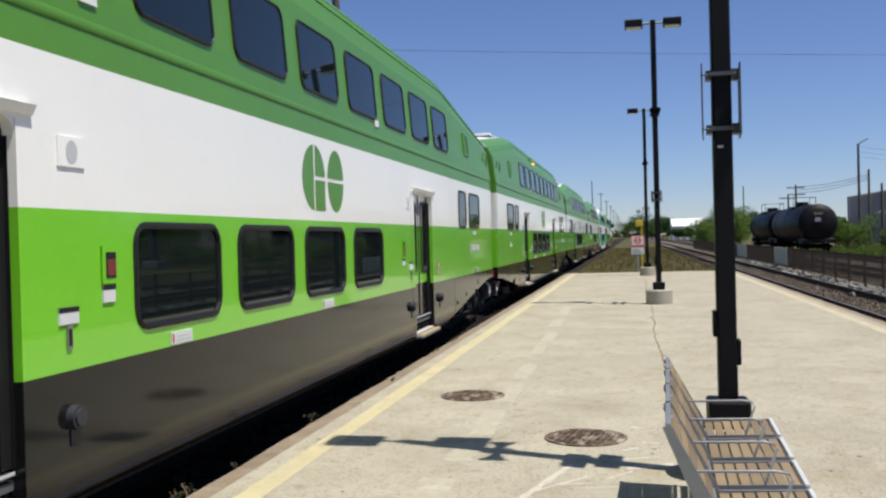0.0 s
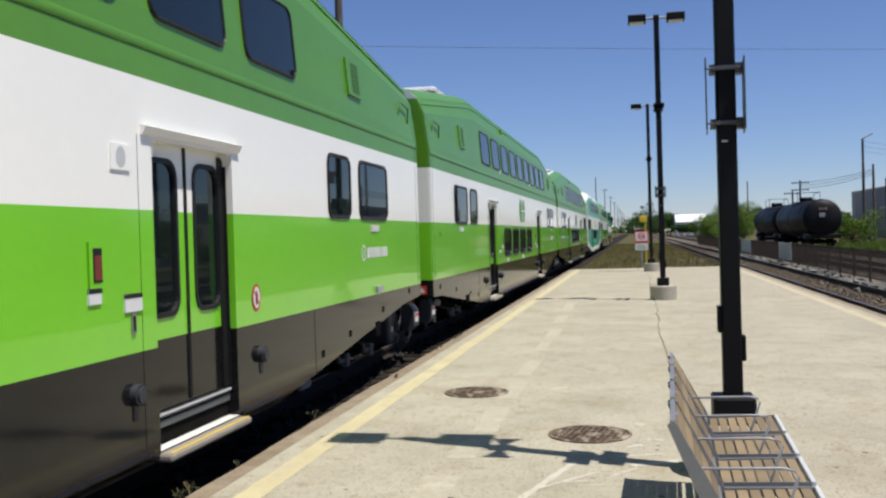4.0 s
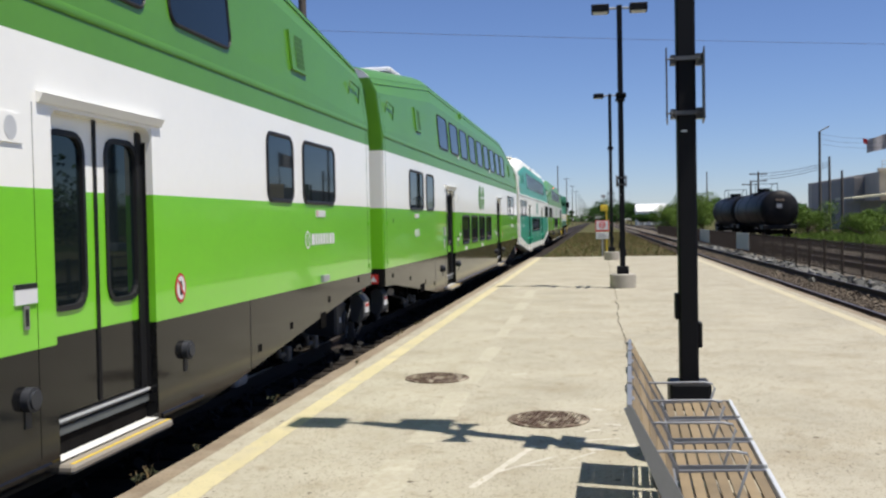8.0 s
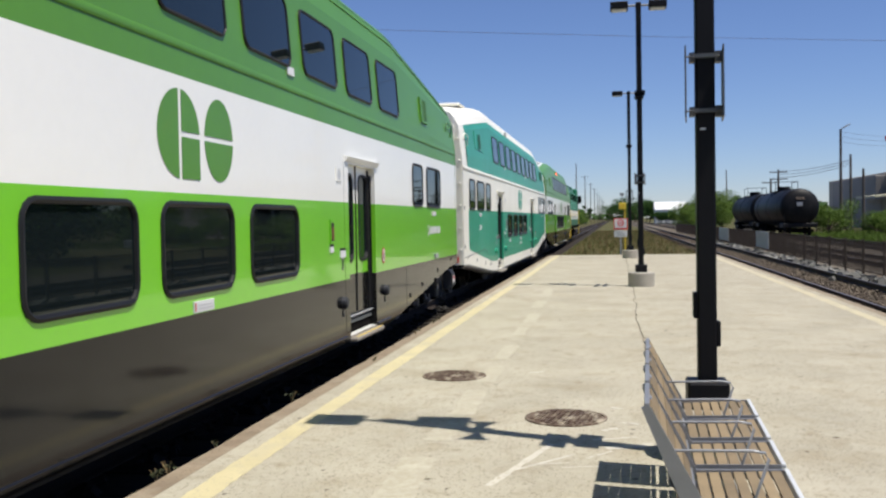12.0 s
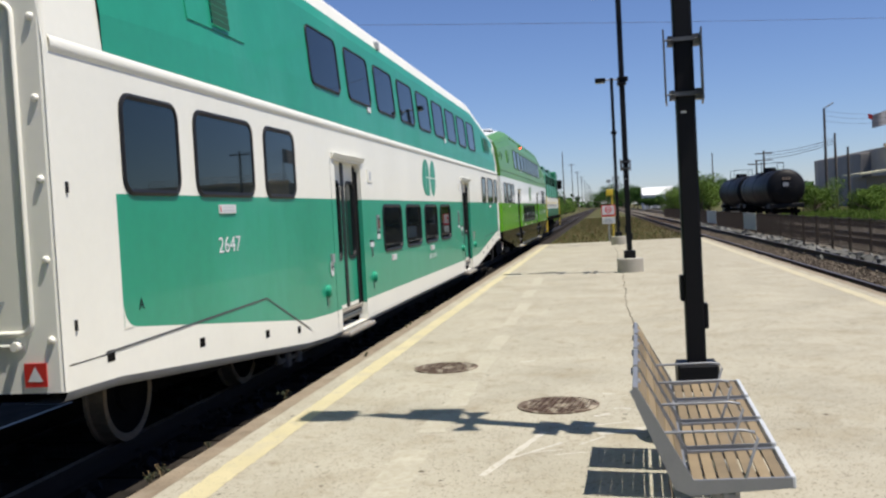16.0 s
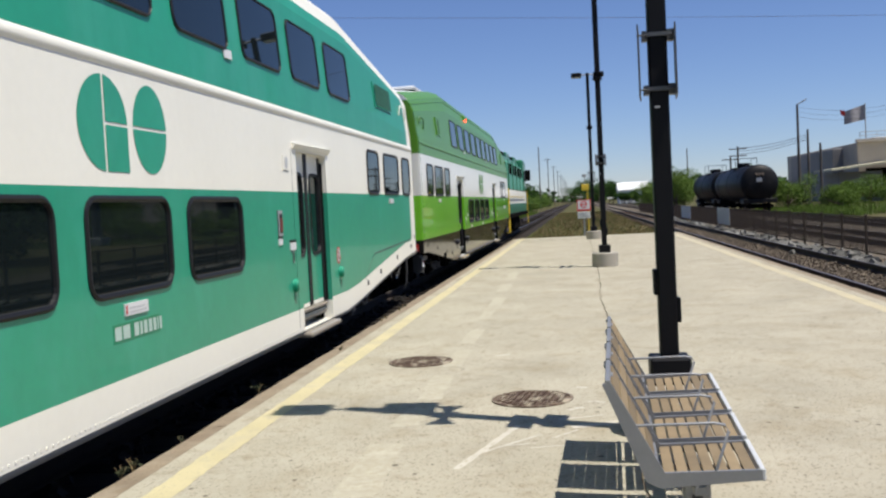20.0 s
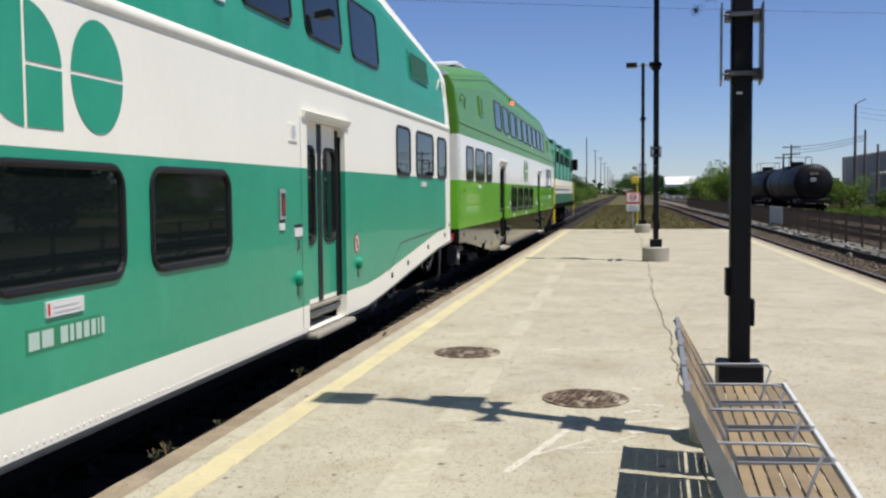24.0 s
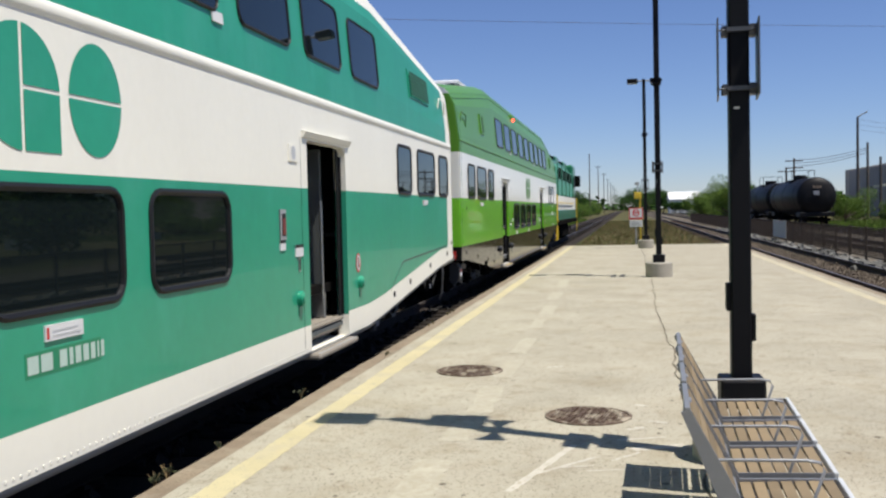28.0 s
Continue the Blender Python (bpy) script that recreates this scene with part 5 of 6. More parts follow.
    for v in (0.02, 1.2, 2.6, 5.1, 12, 20.5, 23.0, 24.4, CAR_L - 0.02):
        zt = z_top(v)
        e = HALF - inset(v, zt)
        prof = [(e, zt), (e - 0.10, zt + 0.10), (e - 0.32, zt + 0.19), (0.6, zt + 0.25), (-0.6, zt + 0.25), (-e + 0.32, zt + 0.19), (-e + 0.10, zt + 0.10), (-e, zt)]
        rows.append([(x, v, z + LIFT) for x, z in prof])
    m.grid(rows, smooth=True)
    m.face(rows[0])
    m.face(rows[-1][::-1])
    part("roof", m, CREAM if old else ROOF, car, "pale roof sloping down to the ends")
    if not old:
        m = Mesh()
        for s in (1, -1):
            rr = []
            for v in (0.05, 5.1, 20.5, CAR_L - 0.05):
                zt = z_top(v)
                e = HALF - inset(v, zt)
                rr.append([(s * (e + 0.004), v, zt + LIFT), (s * (e - 0.096), v, zt + 0.105 + LIFT), (s * (e - 0.315), v, zt + 0.196 + LIFT)])
            m.grid(rr, smooth=True)
        part("roof_edge", m, GREEN, car)
    for v in (4.2, 21.2):
        part("air_unit", box_mesh((-0.9, v - 0.7, z_top(v) + 0.2 + LIFT), (0.9, v + 0.7, z_top(v) + 0.28 + LIFT), 0.05), ROOF if not old else CREAM, car)
    for s in (1, -1):
        m = Mesh()
        m.box((s * 1.36 - 0.05, 9.6, 4.28 + LIFT), (s * 1.36 + 0.05, 9.7, 4.42 + LIFT), bevel=0.02)
        part("side_lamp_box", m, GREEN if not old else GREYP, car)
    # inside: floors, an added dark core that blocks the view through, and seats
    for x0, v0, v1, z in ((-1.42, 5.95, 19.6, 0.30), (-1.42, 5.5, 19.9, 2.60), (-1.42, 0.2, 5.4, 1.30), (-1.42, 20.0, CAR_L - 0.2, 1.30)):
        part("floor_deck", box_mesh((x0, v0, z + LIFT), (-x0, v1, z + 0.05 + LIFT)), INTERIOR, car)
    # added walls along the middle keep daylight from showing through the opposite windows
    for pa, pb, pz in ((0.2, 5.9, 0.86), (5.95, 19.6, 0.36), (19.7, CAR_L - 0.2, 0.86)):
        part("partition", box_mesh((-0.06, pa, pz + LIFT), (0.06, pb, 3.95 + LIFT)), INTERIOR, car)
    m = Mesh()
    m.box((0.5, 0, 0.07), (1.36, 0.1, 0.75), bevel=0.02)
    m.box((0.5, 0.1, 0.0), (1.36, 0.5, 0.1), bevel=0.02)
    seat = m.data("seat", [SEATBLUE])
    for k in range(8):
        part("seat", seat, SEATBLUE, car, loc=(0, 8.6 + k * 0.92, 0.70 + LIFT))
    # underframe
    m = Mesh()
    m.box((-1.2, 6.3, 0.10 + LIFT), (1.2, 19.1, 0.30 + LIFT))
    m.box((-1.3, 0.1, 0.70 + LIFT), (1.3, CAR_L - 0.1, 0.80 + LIFT))
    m.box((0.9, 4.7, 0.02 + LIFT), (1.3, 5.2, 0.5 + LIFT), bevel=0.03)
    m.box((0.9, 20.2, 0.02 + LIFT), (1.3, 20.7, 0.5 + LIFT), bevel=0.03)
    part("underframe", m, DARK, car)
    for ev, el, ez0, ez1, ex, em in ((1.3, 0.22, 0.2, 0.5, 1.18, DARK), (CAR_L - 0.9, 0.5, 0.05, 0.5, 1.2, CASE), (CAR_L - 4.75, 0.3, 0.0, 0.24, 1.25, GREYP), (5.15, 0.3, 0.0, 0.2, 1.2, GREYP)):
        if old and (ev < 2 or ev > 24):
            continue
        part("equipment_case", box_mesh((ex - 0.5, ev, ez0 + LIFT), (ex, ev + el, ez1 + LIFT), 0.03), em, car)
    for ev in (4.62, 4.98, CAR_L - 5.1) if old else (2.5, 3.2, 22.3, 23.36):
        up = 0.0 if old else 0.07
        m = Mesh()
        m.box((1.26, ev, 0.0 + up + LIFT), (1.34, ev + 0.13, 0.16 + up + LIFT), bevel=0.015)
        m.box((1.24, ev - 0.2, 0.06 + up + LIFT), (1.32, ev, 0.11 + up + LIFT), bevel=0.02)
        m.tube([(1.0, ev + 0.06, 0.22 + up + LIFT), (1.28, ev + 0.06, 0.14 + up + LIFT)], 0.022, 6)
        m.tube([(1.3, ev - 0.26, 0.2 + up + LIFT), (1.3, ev - 0.2, 0.08 + up + LIFT)], 0.03, 8)
        part("brake_rigging", m, RIGGING, car)
    if not old:
        m = Mesh()
        m.tube([(1.32, 1.12, 0.45 + LIFT), (1.34, 1.09, 0.455 + LIFT)], 0.06, 14)
        part("brake_cylinder_cap", m, STEPM, car, "pale brake cylinder cap")
        part("brake_shoe", box_mesh((1.3, 0.78, 0.13 + LIFT), (1.35, 0.82, 0.34 + LIFT), 0.015), STEPM, car)
        part("brake_lever", tube_mesh([(1.2, 0.76, 0.2 + LIFT), (1.2, 1.0, 0.38 + LIFT), (1.18, 1.3, 0.42 + LIFT)], 0.022, 6), CABLE, car)
    part("label", box_mesh((1.2, CAR_L - 0.74, 0.22 + LIFT), (1.204, CAR_L - 0.66, 0.30 + LIFT)), LABEL, car)
    for ev in (4.95, 20.55):
        part("brake_pipe", tube_mesh([(1.1, ev - 0.5, 0.42 + LIFT), (1.15, ev - 0.2, 0.12 + LIFT), (1.12, ev + 0.25, 0.1 + LIFT), (1.05, ev + 0.5, 0.36 + LIFT)], 0.018, 6), CABLE, car)
    for ev in () if old else (0.62, CAR_L - 0.5):
        part("coiled_hose", tube_mesh([(1.22, ev + 0.10 * math.cos(q * 0.5), 0.20 + LIFT + 0.16 * math.sin(q * 0.5)) for q in range(13)], 0.016, 6), CABLE, car)
    build_bogie(car, 3.3, TYRE if old else DARK)
    build_bogie(car, CAR_L - 3.3, TYRE if old else DARK)
    build_end(car, True, old)
    build_end(car, False, old)
    return car


def round_sign(car, name, v, z, r, edge):
    """A small square plate with a ring and a bar across it."""
    p = part(name, plate(v - r * 1.15, v + r * 1.15, z - r * 1.15, z + r * 1.15, 0.005), LABEL, car)
    m = Mesh()
    ring = lambda k: [skin(v + k * math.cos(q * math.pi / 10), z + k * math.sin(q * math.pi / 10), 0.008) for q in range(20)]
    m.grid([ring(r), ring(r * 0.76)], closed=True)
    m.face([skin(v + r * px, z + r * pz, 0.008) for px, pz in ((-0.62, 0.5), (-0.5, 0.62), (0.62, -0.5), (0.5, -0.62))])
    part("sign_ring", m, edge, p)


def signs_b(car):
    p = part("access_sign", plate(5.79, 5.985, 1.70, 2.0, 0.006), BLUE, car, "blue accessibility sign")
    m = Mesh()
    ring = lambda r: [skin(5.895 + r * math.cos(q * math.pi / 8), 1.80 + r * math.sin(q * math.pi / 8), 0.009) for q in range(16)]
    m.grid([ring(0.058), ring(0.042)], closed=True)
    m.face([skin(5.865 + 0.02 * math.cos(q * math.pi / 5), 1.95 + 0.02 * math.sin(q * math.pi / 5), 0.009) for q in range(10)])
    for (va, za), (vb, zb) in (((5.86, 1.93), (5.87, 1.82)), ((5.87, 1.825), (5.92, 1.825)), ((5.92, 1.825), (5.945, 1.76)), ((5.865, 1.885), (5.91, 1.885))):
        d = Vector((vb - va, zb - za)).normalized() * 0.008
        m.face([skin(va - d.y, za + d.x, 0.0095), skin(va + d.y, za - d.x, 0.0095), skin(vb + d.y, zb - d.x, 0.0095), skin(vb - d.y, zb + d.x, 0.0095)])
    part("sign_symbol", m, LABEL, p)
    p = part("quiet_sign", plate(5.80, 5.98, 1.47, 1.66, 0.006), TEAL, car, "teal sign with a pale symbol")
    m = Mesh()
    m.face([skin(5.89 + 0.05 * math.cos(q * math.pi / 4 + 0.4), 1.565 + 0.06 * math.sin(q * math.pi / 4 + 0.4), 0.009) for q in range(8)])
    part("sign_symbol", m, DECAL, p)
    part("grey_sign", plate(5.81, 5.975, 1.27, 1.41, 0.006), GREYP, car)
    round_sign(car, "no_smoking_sign", 5.893, 1.13, 0.075, RED)
    part("side_lamp", box_mesh((1.37, 10.64, 4.25 + LIFT), (1.42, 10.72, 4.31 + LIFT), 0.012), AMBER, car, "lit amber side lamp")


def signs_d(car, box=(5.88, 6.06, 1.34, 1.52), low=0.0):
    part("door_call_box", plate(*box, 0.03), GREYP, car, "grey call box")
    m = Mesh()
    m.face([skin(5.97 + 0.09 * math.cos(t * math.pi / 10), 1.15 - low + 0.13 * math.sin(t * math.pi / 10), 0.005) for t in range(20)])
    p = part("bicycle_sign", m, TEAL, car, "round green-edged bicycle sign")
    m = Mesh()
    m.face([skin(5.97 + 0.072 * math.cos(t * math.pi / 10), 1.15 - low + 0.108 * math.sin(t * math.pi / 10), 0.008) for t in range(20)])
    part("sign_field", m, LABEL, p)
    m = Mesh()
    for cv in (5.94, 6.0):
        ring = lambda r: [skin(cv + r * 0.8 * math.cos(t * math.pi / 8), 1.14 - low + r * math.sin(t * math.pi / 8), 0.010) for t in range(16)]
        m.grid([ring(0.03), ring(0.021)], closed=True)
    lines = (((5.94, 1.14), (5.955, 1.185)), ((5.955, 1.185), (5.985, 1.185)), ((5.985, 1.185), (6.0, 1.14)), ((5.985, 1.185), (5.967, 1.14)), ((5.967, 1.14), (5.955, 1.185)), ((5.94, 1.14), (5.967, 1.14)), ((5.985, 1.185), (5.98, 1.215)), ((5.98, 1.215), (5.995, 1.215)))
    for (va, za), (vb, zb) in lines:
        d = Vector((vb - va, zb - za)).normalized() * 0.0045
        m.face([skin(va - d.y, za - low + d.x, 0.010), skin(va + d.y, za - low - d.x, 0.010), skin(vb + d.y, zb - low - d.x, 0.010), skin(vb - d.y, zb - low + d.x, 0.010)])
    part("bicycle_symbol", m, RUBBER, p)


def signs_e(car):
    signs_d(car, (5.94, 6.04, 1.07, 1.18), 0.14)


def signs_f(car):
    part("side_lamp", box_mesh((1.37, 10.03, 4.26 + LIFT), (1.42, 10.12, 4.33 + LIFT), 0.012), REDLIT, car, "lit red side lamp")
    bars(car, 3.2, 1.3, (0.2, 0.2, 0.15, 0.2, 0.2), 0.22, LIME)


def build_loco():
    lo = root("locomotive", pose(TRACK1, 0, RAIL_Z), "green and cream diesel locomotive with yellow handrails", "locomotive")
    part("underframe", box_mesh((-1.45, 0.3, 0.98), (1.45, 18.6, 1.22), 0.03), DARK, lo)
    part("fuel_tank", box_mesh((-1.3, 6.8, 0.2), (1.3, 11.6, 0.98), 0.15), DARK, lo)
    part("green_band", box_mesh((-1.40, 1.0, 1.22), (1.40, 17.6, 1.72), 0.02), LOCOG, lo)
    part("cream_band", box_mesh((-1.395, 1.0, 1.72), (1.395, 17.6, 2.45), 0.02), CREAM, lo)
    part("hood", box_mesh((-1.38, 1.0, 2.45), (1.38, 14.6, 3.95), 0.10), MINT, lo)
    part("hood_roof", box_mesh((-1.15, 1.2, 3.9), (1.15, 14.4, 4.3), 0.14), LOCOG, lo)
    for k in range(5):
        part("hood_door", box_mesh((1.375, 2.3 + k * 2.35, 2.5), (1.40, 4.45 + k * 2.35, 3.2), 0.01), MINT, lo, "mint green hood door")
        part("radiator_grille", box_mesh((1.375, 2.5 + k * 2.35, 3.3), (1.41, 4.2 + k * 2.35, 3.85), 0.01), DARK, lo)
    for k in range(3):
        part("roof_fan", tube_mesh([(0, 2.4 + k * 2.2, 4.25), (0, 2.4 + k * 2.2, 4.5)], 0.75, 18), DARK, lo)
    part("exhaust_stack", box_mesh((-0.3, 8.6, 4.2), (0.3, 9.4, 4.62), 0.05), DARK, lo)
    for k in range(4):
        part("hood_post", box_mesh((1.38, 1.7 + k * 3.1, 2.45), (1.43, 1.95 + k * 3.1, 4.0), 0.01), LOCOG, lo)
        part("roof_hatch", box_mesh((-0.9, 1.6 + k * 3.1, 4.25), (1.1, 3.9 + k * 3.1, 4.42 + 0.1 * (k % 2)), 0.04), LOCOG if k % 2 else DARK, lo)
    part("cab", box_mesh((-1.42, 14.6, 2.45), (1.42, 17.4, 4.5), 0.12), LOCOG, lo)
    part("mirror_box", box_mesh((1.42, 17.0, 3.2), (1.75, 17.3, 3.9), 0.03), DARK, lo)
    part("cab_roof_unit", box_mesh((-0.9, 14.9, 4.45), (0.9, 16.9, 4.7), 0.08), DARK, lo)
    part("nose", box_mesh((-1.3, 17.4, 1.22), (1.3, 18.4, 3.1), 0.2), LOCOG, lo)
    part("end_door", box_mesh((-0.35, 0.94, 1.4), (0.35, 1.02, 3.3), 0.02), LOCOG, lo)
    part("cab_window", box_mesh((1.41, 15.0, 3.1), (1.45, 16.6, 3.75), 0.01), RUBBER, lo)
    for y in (0.45, 0.95, 18.3):
        for s in (1, -1):
            part("handrail", tube_mesh([(s * 1.42, y, 0.35), (s * 1.42, y, 2.5)], 0.035, 6), SAFETY, lo, "yellow handrail")
    part("side_rail", tube_mesh([(1.46, 0.5, 2.1), (1.46, 14.4, 2.1)], 0.02, 6), SAFETY, lo)
    for k in range(3):
        part("step", box_mesh((1.1, 0.35, 0.3 + k * 0.25), (1.44, 0.95, 0.34 + k * 0.25)), SAFETY, lo)
    for z in (1.1, 1.4, 1.7):
        part("end_rail", tube_mesh([(-0.6, 0.25, z), (0.6, 0.25, z)], 0.02, 6), SAFETY, lo)
    build_bogie(lo, 3.4)
    build_bogie(lo, 15.2)
    for s in (1, -1):
        part("buffer_gear", box_mesh((s * 0.5 - 0.15, 0.0, 0.6), (s * 0.5 + 0.15, 0.4, 0.9), 0.03), DARK, lo)
    return lo


# ---- plants ----
def leaf_mass(m, c, size, n, rng, leaf=0.12, flat=0.6):
    """Leaves scattered through a lumpy crown."""
    lumps = [(Vector((rng.uniform(-.6, .6) * size[0], rng.uniform(-.6, .6) * size[1], rng.uniform(-.5, .7) * size[2])), rng.uniform(0.35, 0.65)) for _ in range(9)]
    for _ in range(n):
        lc, lr = rng.choice(lumps)
        d = Vector((rng.gauss(0, 1), rng.gauss(0, 1), rng.gauss(0, 1))).normalized() * (rng.random() ** 0.33) * lr
        p = Vector(c) + lc + Vector((d.x * size[0], d.y * size[1], d.z * size[2]))
        a = Vector((rng.gauss(0, 1), rng.gauss(0, 1), rng.gauss(0, .6))).normalized() * leaf * rng.uniform(0.6, 1.4)
        b = a.cross(Vector((rng.gauss(0, 1), rng.gauss(0, 1), rng.gauss(0, 1)))).normalized() * leaf * rng.uniform(0.35, 0.7)
        m.face([p - a, p - b * 0.9, p + a, p + b])


def build_tree(x, y, h, w, mat_, seed, dark=False, name="tree", n=1500, leaf=0.25):
    rng = random.Random(seed)
    t = root(name, pose(x, y, BED - 0.05), "green leafy tree beyond the tracks" if name == "tree" else "green leafy bush beside the tracks", name, "trees" if name == "tree" else "bushes")
    m = Mesh()
    th = h * (0.45 if name == "tree" else 0.25)
    m.tube([(0, 0, 0), (0.1, 0, th * 0.5), (0, 0.1, th), (0.2, 0, h * 0.75)], h * 0.03 + 0.02, 7, r1=0.03)
    for k in range(5):
        a = rng.uniform(0, 6.28)
        z = th * rng.uniform(0.6, 1.0)
        m.tube([(0, 0, z), (math.cos(a) * w * 0.25, math.sin(a) * w * 0.25, z + h * 0.15), (math.cos(a) * w * 0.4, math.sin(a) * w * 0.4, z + h * 0.3)], h * 0.014 + 0.01, 5, r1=0.015)
    part("trunk", m, BARK, t)
    m = Mesh()
    cz = h * 0.6 if name == "tree" else h * 0.5
    leaf_mass(m, (0, 0, cz), (w * 0.5, w * 0.5, h * (0.42 if name == "tree" else 0.5)), n, rng, leaf)
    part("crown", m, mat_, t)
    return t


def grass_patch(name, x0, x1, y0, y1, n, h, mat_, seed, label, z=BED - 0.05):
    rng = random.Random(seed)
    m = Mesh()
    for _ in range(n):
        x, y = rng.uniform(x0, x1), rng.uniform(y0, y1)
        a = rng.uniform(0, 6.28)
        hh = h * rng.uniform(0.4, 1.2)
        w = 0.012 + hh * 0.03
        dx, dy = math.cos(a), math.sin(a)
        lean = rng.uniform(0.05, 0.4) * hh
        m.face([(x - dx * w, y - dy * w, z), (x + dx * w, y + dy * w, z), (x + dy * lean, y - dx * lean, z + hh)])
    tagged(part(name, m, mat_), label, "grass", kind="stuff")


def build_weed(x, y, z, s, seed):
    rng = random.Random(seed)
    w = root("weed", pose(x, y, z), "small green weed growing at the platform edge", "weed", "weeds")
    m = Mesh()
    for k in range(5):
        a = rng.uniform(0, 6.28)
        m.tube([(0, 0, 0), (math.cos(a) * s * 0.15, math.sin(a) * s * 0.15, s * 0.6), (math.cos(a) * s * 0.4, math.sin(a) * s * 0.4, s)], 0.0016, 5)
    part("stem", m, STRAW, w)
    m = Mesh()
    leaf_mass(m, (0, 0, s * 0.65), (s * 0.45, s * 0.45, s * 0.4), 34, rng, 0.006 + s * 0.06)
    part("foliage", m, WEEDLEAF, w)


# ---- beyond the platform ----
def build_fence():
    x = 7.7
    f = root("fence", pose(x, 0, BED), "dark brown steel picket fence between the tracks", "fence")
    top = 0.8 - BED
    post = box_mesh((-0.035, -0.035, 0), (0.035, 0.035, top + 0.03), 0.006).data("post", [FENCE])
    ya, yb, step = 6.0, 122.0, 2.32
    bar = box_mesh((-0.016, 0.035, -0.016), (0.016, step - 0.035, 0.016)).data("rail", [FENCE])
    picket = box_mesh((-0.008, -0.008, 0.2), (0.008, 0.008, top - 0.03)).data("picket", [FENCE])
    rest = Mesh()
    for k in range(50):
        y = ya + k * step
        part("post", post, FENCE, f, loc=(0, y, 0))
        for z in (top - 0.03, 0.2):
            part("rail", bar, FENCE, f, loc=(0, y, z))
        for j in range(1, 20):
            yy = y + j * step / 20
            if 22 < y < 57:
                part("picket", picket, FENCE, f, loc=(0, yy, 0))
            else:
                rest.box((-0.008, yy - 0.008, 0.2), (0.008, yy + 0.008, top - 0.03))
    tagged(part("pickets", rest, FENCE, f), kind="stuff")
    for y0, y1 in ((49.5, 53.6), (66.2, 71.8)):
        s = root("grey_sheet_panel", pose(x - 0.06, y0, BED), "pale grey sheet panel fixed to the fence", "panel", "sheet panels")
        part("sheet", box_mesh((-0.012, 0, 0.3), (0.012, y1 - y0, 1.15), 0.004), LIGHTG, s)
        part("batten", box_mesh((0.012, 0.1, 0.34), (0.035, y1 - y0 - 0.1, 0.4)), GREYP, s)
    rng = random.Random(4)
    m = Mesh()
    for _ in range(620):
        yy = rng.uniform(10, 80)
        s = rng.uniform(0.05, 0.17)
        mm = Matrix.Translation((x - 0.45 + rng.gauss(0, 0.2), yy, BED + s * 0.3)) @ Euler((rng.uniform(0, 3), rng.uniform(0, 3), rng.uniform(0, 3))).to_matrix().to_4x4()
        m.box((-s, -s * rng.uniform(.5, 1), -s * rng.uniform(.4, .8)), (s, s * rng.uniform(.5, 1), s * rng.uniform(.4, .8)), mm)
    tagged(part("pale_rubble", m, RUBBLE), "pale broken stone rubble along the fence foot", "rubble", kind="stuff")


